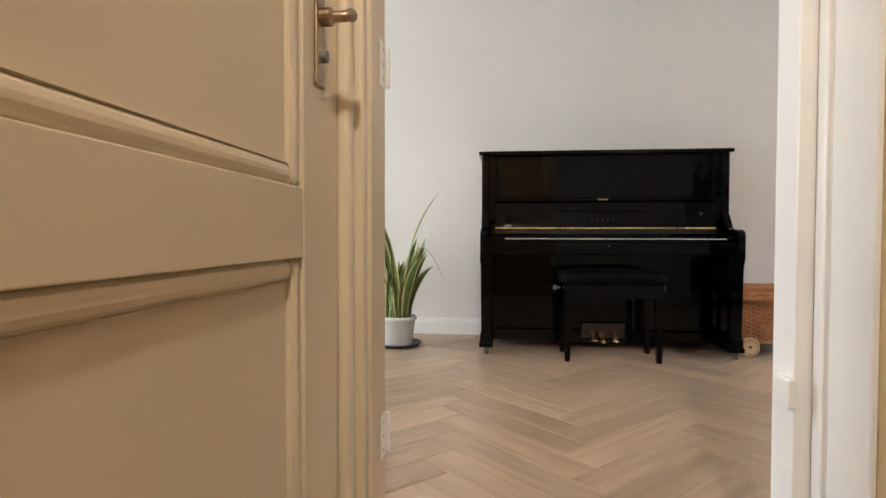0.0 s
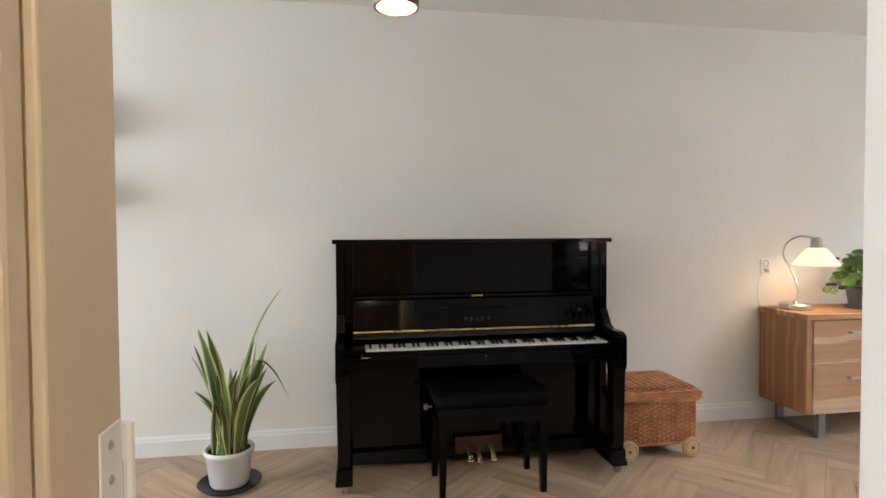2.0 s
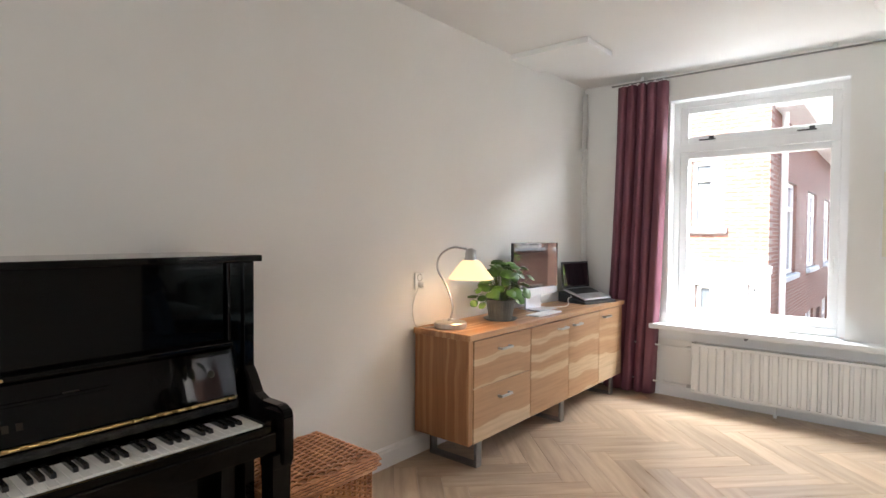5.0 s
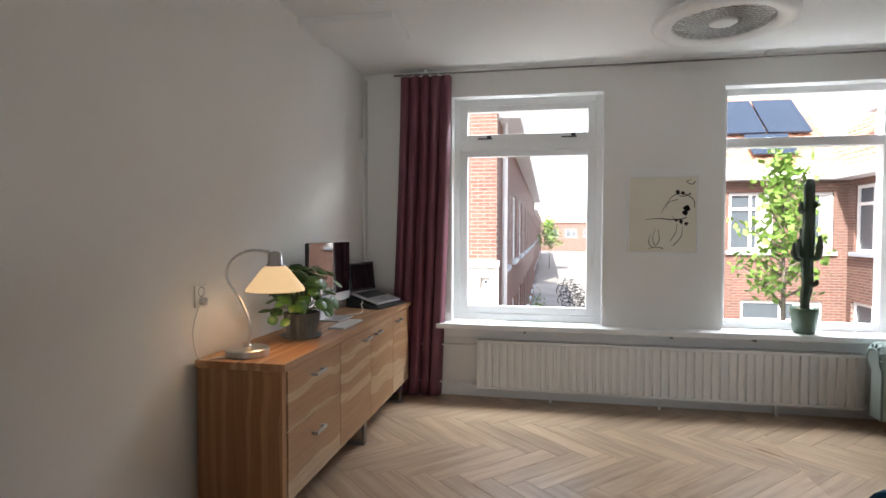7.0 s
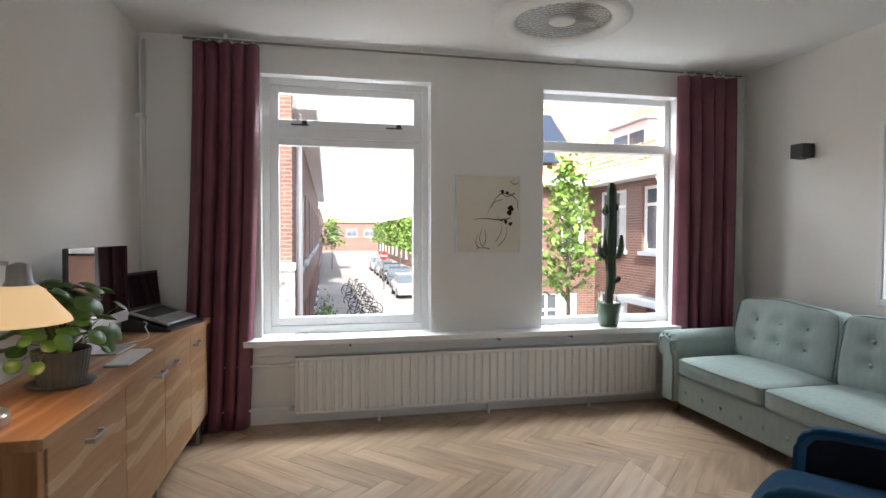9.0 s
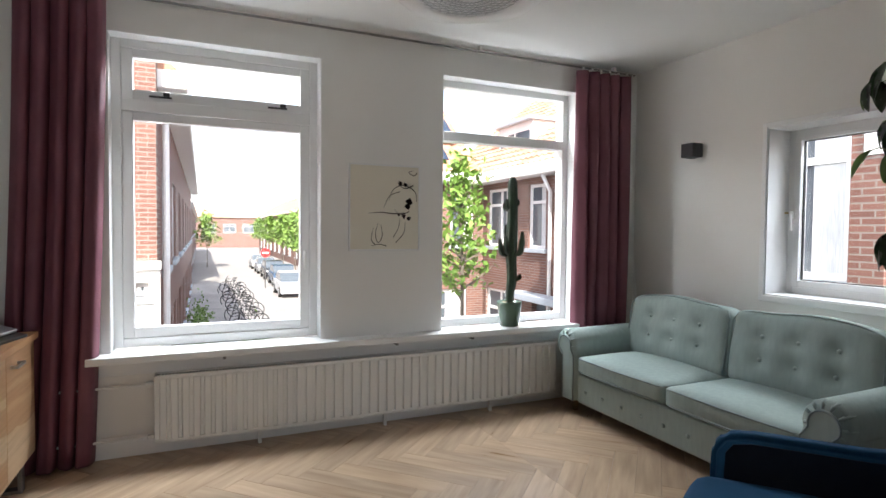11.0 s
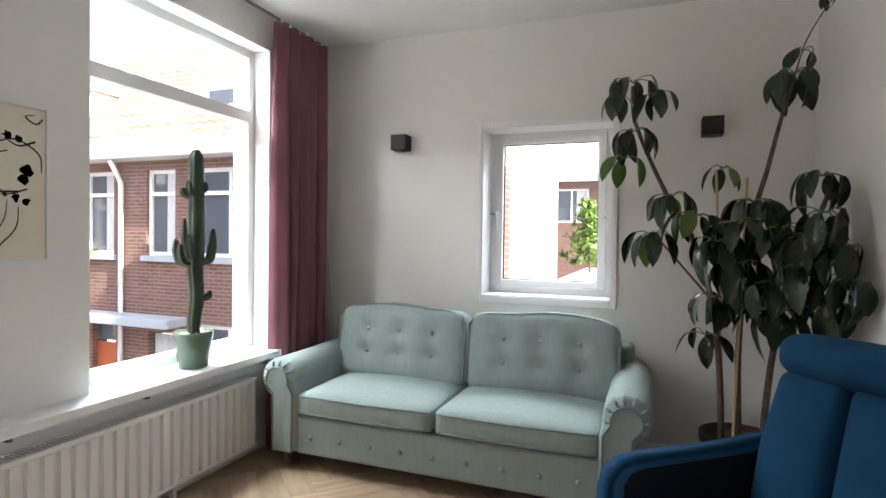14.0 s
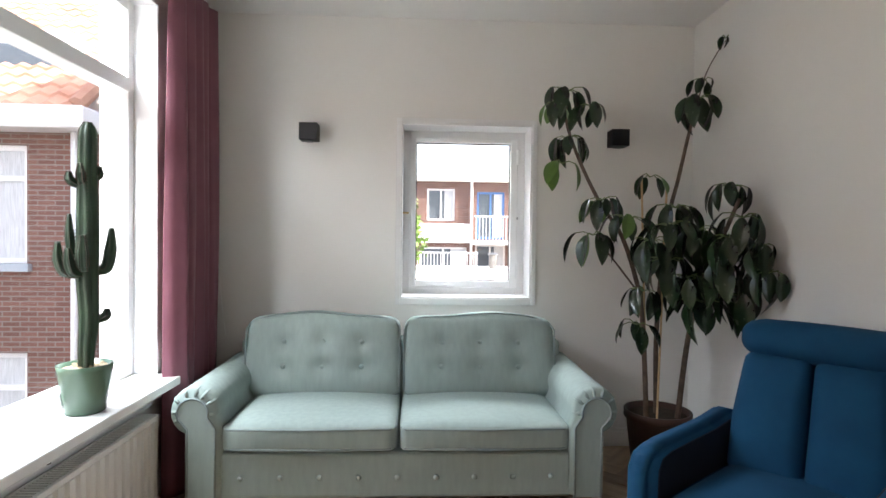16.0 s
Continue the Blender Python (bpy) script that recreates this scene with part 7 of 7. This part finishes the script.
# rows farther down the street
def row_house(x0, x1, y, s, zt, label):
    p = thing("row_houses", ((x0 + x1) / 2, y, GZ), label, "house", "houses down the street")
    n = int((x1 - x0) / 5)
    hs = []
    for k in range(n):
        x = x0 + 0.8 + k * 5
        hs += [(x, x + 2.2, 0.5, 2.2), (x, x + 2.2, -2.0, -0.3)]
    facade(p, "y", y, y + s * 0.3, x0, x1, GZ, zt, hs, M_BRICKX)
    for h in hs:
        house_window(p, "y", y, s, *h, 2, curtain=False)
    part("gutter", bx((x0, y - s * 0.3, zt), (x1, y + s * 0.3, zt + 0.25)), M_WHITE, p)
    part("roof", extrude_profile([(y - s * 0.2, zt + 0.25), (y + s * 4, zt + 3), (y + s * 8, zt + 0.25)], "x", x0, x1), M_TILE, p)
row_house(44, 110, -7.2, -1, 3.2, "far row of brick houses with white window frames")
row_house(45, 110, 3.6, 1, 3.2, "far row of brick houses with white window frames")
fe = thing("end_house", (128, 0, GZ), "pale house closing the far end of the street", "house")
facade(fe, "x", 128, 128.4, -25, 25, GZ, 3.6, [(-20 + 4 * k, -17.6 + 4 * k, 0.4, 2.2) for k in range(10)], M_BRICKY)
for k in range(10):
    house_window(fe, "x", 128, 1, -20 + 4 * k, -17.6 + 4 * k, 0.4, 2.2, 2, curtain=False)
part("roof", extrude_profile([(127.6, 3.6), (132, 6.4), (136, 3.6)], "y", -25, 25), M_TILE, fe)

# neighbour's side wall seen from the small window, and the backs beyond
nb = thing("neighbour_house", (5.1, -4.3, GZ), "brick neighbour house with a white side wall", "house")
facade(nb, "y", -2.62, -2.9, 4.14, 6.1, GZ, 5.2, [(4.43, 5.45, 0.87, 2.45)], M_BRICKX)
house_window(nb, "y", -2.62, -1, 4.43, 5.45, 0.87, 2.45, 2)
# this side is plain white, the other walls are brick
part("side_wall", bx((4.15, -6.1, GZ), (4.4, -2.9, 5.2)), M_STUCCO, nb, "white side wall")
part("rear_wall", bx((4.4, -6.1, GZ), (6.1, -5.9, 5.2)), M_BRICKX, nb)
part("side_wall", bx((5.9, -5.9, GZ), (6.1, -2.9, 5.2)), M_BRICKY, nb)
part("corner_stone", bx((4.10, -2.66, 2.0), (4.32, -2.60, 2.35), 0.01), M_STUCCO, nb)
part("roof", bx((4.05, -6.2, 5.2), (6.2, -2.5, 5.4), 0.02), M_STUCCO, nb)
ex = thing("flat_roof_annex", (1.5, -6.5, GZ), "low annex with a pale flat roof", "annex")
part("walls", bx((-3.0, -9.5, GZ), (4.05, -3.2, 0.55)), M_BRICKX, ex)
part("roof", bx((-3.1, -9.6, 0.55), (4.08, -3.1, 0.68), 0.02), M_STUCCO, ex, "pale flat roof")
part("vent", lathe([(0.08, 0.68), (0.08, 0.95), (0.12, 0.98), (0, 1.02)], (2.1, -8.6, 0), 16), M_DARKSTEEL, ex)
bk = thing("rear_flats", (1.5, -17, GZ), "brick flats with balconies, white panels and blue doors", "house")
BY = -17.0
bw = [(2.35, 3.35, 1.95, 3.1), (0.55, 1.55, 1.3, 3.0), (1.9, 3.6, 0.1, 1.0), (0.5, 1.6, 0.05, 1.1), (-2.4, -1.2, 1.9, 3.1), (4.8, 6.0, 1.9, 3.1)]
facade(bk, "y", BY, BY - 0.3, -4.5, 7.5, GZ, 3.35, bw, M_BRICKX)
for h, mm in zip(bw, (None, M_BLUEPAINT, None, None, None, None)):
    house_window(bk, "y", BY, -1, *h, 2, 0, curtain=True, sill=False, frame_mat=mm)
part("panel", bx((1.8, BY, 1.15), (4.0, BY + 0.06, 1.85)), M_STUCCO, bk, "white facade panel")
part("roof_edge", bx((-4.6, BY - 8, 3.35), (7.6, BY + 0.2, 3.6), 0.02), M_STUCCO, bk)
part("balcony_slab", bx((-1.0, BY, 1.1), (1.75, BY + 1.1, 1.25), 0.01), M_STUCCO, bk)
part("balcony_slab", bx((1.6, BY, -0.15), (4.3, BY + 1.1, 0.0), 0.01), M_STUCCO, bk)
bal = mesh_of("baluster", bx((0, 0, 0), (0.025, 0.02, 0.8)), M_WHITE)
for i in range(24):
    shared(bal, "baluster", bk, pose(-0.98 + i * 0.115, BY + 1.05, 1.25))
    shared(bal, "baluster", bk, pose(1.62 + i * 0.113, BY + 1.05, 0.0))
part("rail", bx((-1.0, BY + 1.04, 2.05), (1.75, BY + 1.08, 2.1)), M_WHITE, bk)
part("rail", bx((1.6, BY + 1.04, 0.8), (4.3, BY + 1.08, 0.85)), M_WHITE, bk)
part("downpipe", tube([(1.75, BY + 0.08, GZ), (1.75, BY + 0.08, 3.4)], 0.05), M_WHITE, bk)


def tree(x, y, zlow, ztop, r, seed, label, n=900, leaf=0.07):
    p = thing("street_tree", (x, y, GZ), label, "tree", "street trees")
    rng = random.Random(seed)
    top = zlow + (ztop - zlow) * 0.85
    part("trunk", tube(curve_pts([(x, y, GZ), (x + 0.02, y - 0.02, GZ + 1.5), (x - 0.03, y, zlow), (x, y + 0.02, top)]), [0.06 - 0.05 * i / 24 for i in range(25)], 8), M_BARK, p, smooth=True)
    ends = []
    for i in range(22):
        t = i / 21
        z0 = zlow + (ztop - zlow) * (0.02 + 0.75 * t)
        a = i * 2.4
        R = r * (0.95 - 0.65 * t) * rng.uniform(0.6, 1.1)
        e = Vector((x + R * math.cos(a), y + R * math.sin(a), z0 + 0.35 * r + rng.uniform(0, 0.25) * r))
        part("limb", tube([(x, y, z0), (x + 0.5 * R * math.cos(a), y + 0.5 * R * math.sin(a), z0 + 0.2 * r), e], [0.018, 0.012, 0.004], 5), M_BARK, p)
        ends.append((Vector((x, y, z0)), e))
    ends += [(Vector((x, y, top)), Vector((x, y, ztop)))] * 3
    bm = B()
    for i in range(n):
        a, b = rng.choice(ends)
        q = a.lerp(b, rng.uniform(0.3, 1.08)) + Vector([rng.gauss(0, 0.13 * r) for _ in range(3)])
        u = Vector([rng.uniform(-1, 1) for _ in range(3)]).normalized()
        v = u.cross(Vector((rng.uniform(-1, 1), rng.uniform(-1, 1), 1))).normalized()
        L = leaf * rng.uniform(0.6, 1.2)
        c = [bm.verts.new(q + d) for d in (-u * L, v * L * 0.55, u * L, -v * L * 0.55)]
        bm.faces.new(c)
    part("crown", bm, M_TREELEAF, p)
tree(7.6, -0.28, 0.40, 2.2, 0.64, 1, "young leafy green street tree before the corner house", 1000, 0.06)
tree(3.85, -8.9 + 1.0, 0.75, 2.0, 0.45, 2, "small green tree behind the annex", 900, 0.07)
for i, (x, y) in enumerate(((46, -4.8), (52, -5.0), (60, -5.0), (72, -5.0), (86, -5.0), (64, 2.2))):
    tree(x, y, -0.6, 2.6, 1.5, 10 + i, "leafy street tree beside parked cars", 700, 0.22)


def car(m, colour, label):
    p = thing("parked_car", (0, 0, 0), label, "car", "parked cars")
    paint = principled("car_paint", colour, 0.25, 0.2)
    side = [(-2.0, 0.25), (-2.02, 0.62), (-1.9, 0.82), (-1.0, 0.92), (1.75, 0.95), (2.0, 0.75), (2.02, 0.3)]
    bm = extrude_profile(side, "y", -0.86, 0.86)
    bmesh.ops.bevel(bm, geom=bm.edges[:], offset=0.05, segments=2, affect="EDGES")
    part("body", bm, paint, p)
    cab = [(-1.05, 0.92), (-0.45, 1.42), (0.95, 1.46), (1.7, 0.95)]
    bm = extrude_profile(cab, "y", -0.74, 0.74)
    part("glasshouse", bm, M_DARKGLASS, p)
    part("roof", bx((-0.45, -0.72, 1.43), (0.98, 0.72, 1.48), 0.02), paint, p)
    for x in (-1.25, 1.25):
        for y in (-0.8, 0.8):
            w = part("wheel", lathe([(0, -0.1), (0.31, -0.1), (0.31, 0.1), (0, 0.1)], (x, y, 0.31), 20, axis="y"), M_TYRE, p)
            part("rim", lathe([(0, -0.11), (0.2, -0.11), (0.2, 0.11), (0, 0.11)], (x, y, 0.31), 16, axis="y"), M_ALU, w)
    for y in (-0.6, 0.6):
        part("headlight", bx((-2.03, y - 0.15, 0.62), (-1.95, y + 0.15, 0.75), 0.02), M_NET, p)
    p.matrix_basis = m
    return p
car(pose(37.5, -2.5, GZ), (0.55, 0.56, 0.58), "silver hatchback parked along the street")
for i, (x, c, t) in enumerate(((44.5, (0.05, 0.09, 0.16), "dark blue car parked along the street"), (50.5, (0.03, 0.03, 0.035), "black car parked along the street"),
                               (56.5, (0.3, 0.31, 0.32), "grey car parked along the street"), (63, (0.5, 0.5, 0.5), "light grey car parked along the street"))):
    car(pose(x, -2.9, GZ), c, t)


def bicycle(m):
    p = thing("bicycle", (0, 0, 0), "dark bicycle parked on the footpath", "bicycle", "parked bicycles")
    for x in (-0.52, 0.52):
        w = part("wheel", tube([(x + 0.34 * math.cos(a * 0.3142), 0, 0.34 + 0.34 * math.sin(a * 0.3142)) for a in range(21)], 0.02, 6), M_TYRE, p)
        part("hub", lathe([(0.03, -0.04), (0.03, 0.04)], (x, 0, 0.34), 8, axis="y"), M_ALU, w)
    bm = B()
    for q in ([(-0.52, 0, 0.34), (-0.15, 0, 0.85), (0.38, 0, 0.88), (0.52, 0, 0.34)], [(-0.15, 0, 0.85), (-0.02, 0, 0.32), (0.38, 0, 0.8)], [(-0.52, 0, 0.34), (-0.02, 0, 0.32)], [(0.38, 0, 0.88), (0.34, 0, 1.05)]):
        tube(q, 0.016, 6, bm)
    part("frame", bm, M_TYRE, p)
    part("handlebar", tube([(0.25, -0.28, 1.08), (0.36, 0, 1.06), (0.25, 0.28, 1.08)], 0.014, 6), M_DARKSTEEL, p)
    part("saddle", bx((-0.28, -0.07, 0.92), (-0.02, 0.07, 0.98), 0.02), M_TYRE, p)
    part("seat_post", tube([(-0.15, 0, 0.84), (-0.16, 0, 0.93)], 0.014, 6), M_DARKSTEEL, p)
    p.matrix_basis = m
    return p
b0 = bicycle(pose(24.0, 0.9, GZ, 0, -0, 70))
for i in range(9):
    copy_thing(b0, pose(25.5 + 1.8 * i, 0.9 + 0.12 * math.sin(i * 2), GZ, 0, 0, 62 + 5 * (i % 3)))
# planters by the terrace
def planter(x, y, r):
    p = thing("street_planter", (x, y, GZ + 0.12), "green shrub in a grey pot by the facade", "plant", "street planters")
    part("pot", lathe([(0, 0.12), (r * 0.7, 0.12), (r, 0.6), (0, 0.6)], (x, y, GZ), 16), M_GREYPOT, p)
    bm = B()
    rng = random.Random(int(x * 10))
    for i in range(260):
        q = Vector((x + rng.gauss(0, r * 0.6), y + rng.gauss(0, r * 0.6), GZ + 0.65 + abs(rng.gauss(0, 0.35))))
        u = Vector([rng.uniform(-1, 1) for _ in range(3)]).normalized() * 0.07
        v = u.orthogonal().normalized() * 0.035
        bm.faces.new([bm.verts.new(q + d) for d in (-u, v, u, -v)])
    part("shrub", bm, M_TREELEAF, p)
for x in (13.4, 15.9, 17.6, 20.5, 24.2):
    planter(x, 2.8, 0.32)
for x in (17.5, 19.0):
    planter(x, 1.2, 0.30)
po = thing("street_sign", (42, -1.4, GZ), "round red no-entry sign on a grey post", "sign")
part("post", tube([(42, -1.4, GZ), (42, -1.4, GZ + 2.7)], 0.04), M_DARKSTEEL, po)
part("disc", lathe([(0, -0.02), (0.33, -0.02), (0.33, 0), (0, 0)], (41.93, -1.4, GZ + 2.5), 24, axis="x"), principled("sign_red", (0.5, 0.02, 0.02), 0.4), po)
part("bar", bx((41.90, -1.62, GZ + 2.45), (41.908, -1.18, GZ + 2.55)), M_WHITE, po)

# unseen brick block added behind to keep the sun out of the rear opening
rh = thing("rear_house", (-9, 2.5, GZ), "unseen brick block added to keep sun out of the rear opening", "house")
facade(rh, "x", -8.0, -8.4, -4, 9, GZ, 9.0, [(0.5, 1.7, 0.5, 2.2), (3.2, 4.4, 0.5, 2.2)], M_BRICKY)
house_window(rh, "x", -8.0, -1, 0.5, 1.7, 0.5, 2.2, 2)
house_window(rh, "x", -8.0, -1, 3.2, 4.4, 0.5, 2.2, 2)
part("roof", bx((-12, -4.2, 9.0), (-7.8, 9.2, 9.2), 0.02), M_STUCCO, rh)
part("rear_wall", bx((-12, -4, GZ), (-11.7, 9, 9.0)), M_BRICKY, rh)

# ---- herringbone planks ----
PW, PL = 0.128, 0.640

def clip(poly, axis, limit, keep_less):
    out = []
    n = len(poly)
    for i in range(n):
        a, b = poly[i], poly[(i + 1) % n]
        ia = (a[axis] <= limit) if keep_less else (a[axis] >= limit)
        ib = (b[axis] <= limit) if keep_less else (b[axis] >= limit)
        if ia:
            out.append(a)
        if ia != ib:
            t = (limit - a[axis]) / (b[axis] - a[axis])
            out.append((a[0] + (b[0] - a[0]) * t, a[1] + (b[1] - a[1]) * t))
    return out


def area(poly):
    return abs(sum(poly[i][0] * poly[(i + 1) % len(poly)][1] - poly[(i + 1) % len(poly)][0] * poly[i][1] for i in range(len(poly)))) / 2 if len(poly) > 2 else 0


def plank_mesh(poly):
    bm = B()
    n = len(poly)
    lo = [bm.verts.new((x, y, -0.0075)) for x, y in poly]
    mid = [bm.verts.new((x, y, -0.0009)) for x, y in poly]
    cx, cy = sum(p[0] for p in poly) / n, sum(p[1] for p in poly) / n
    top = []
    for x, y in poly:
        d = Vector((cx - x, cy - y))
        top.append(bm.verts.new((x + math.copysign(min(0.0012, abs(d.x)), d.x), y + math.copysign(min(0.0012, abs(d.y)), d.y), 0.0)))
    bm.faces.new(top)
    for r0, r1 in ((lo, mid), (mid, top)):
        for i in range(n):
            bm.faces.new((r0[i], r0[(i + 1) % n], r1[(i + 1) % n], r1[i]))
    bmesh.ops.recalc_face_normals(bm, faces=bm.faces)
    return mesh_of("plank", bm, M_PLANK)


g = 0.0005
full = [(g, g), (PL - g, g), (PL - g, PW - g), (g, PW - g)]
full_mesh = plank_mesh(full)
rooms = [(W, E, HY0, N), (SX, E, S, HY0 - 0.0005)]
for k in range(-44, 70):
    for j in range(-14, 14):
        for kind in (0, 1):
            u, v = k * PW + j * 2 * PL, k * PW
            m = pose(0.3, 1.0, 0, 0, 0, 45) @ (pose(u, v, 0) if kind == 0 else pose(u + PL + PW, v + PW - PL, 0, 0, 0, 90))
            corners = [(m @ Vector((x, y, 0))) for x, y in full]
            inv = m.inverted()
            for rx0, rx1, ry0, ry1 in rooms:
                poly = [(q.x, q.y) for q in corners]
                if max(q[0] for q in poly) < rx0 or min(q[0] for q in poly) > rx1 or max(q[1] for q in poly) < ry0 or min(q[1] for q in poly) > ry1:
                    continue
                inside = all(rx0 <= x <= rx1 and ry0 <= y <= ry1 for x, y in poly)
                if inside:
                    shared(full_mesh, "plank", floor, m)
                    continue
                for ax, lim, less in ((0, rx1, True), (0, rx0, False), (1, ry1, True), (1, ry0, False)):
                    poly = clip(poly, ax, lim, less)
                    if len(poly) < 3:
                        break
                if area(poly) > 0.0008:
                    loc = [inv @ Vector((x, y, 0)) for x, y in poly]
                    shared(plank_mesh([(q.x, q.y) for q in loc]), "plank", floor, m)
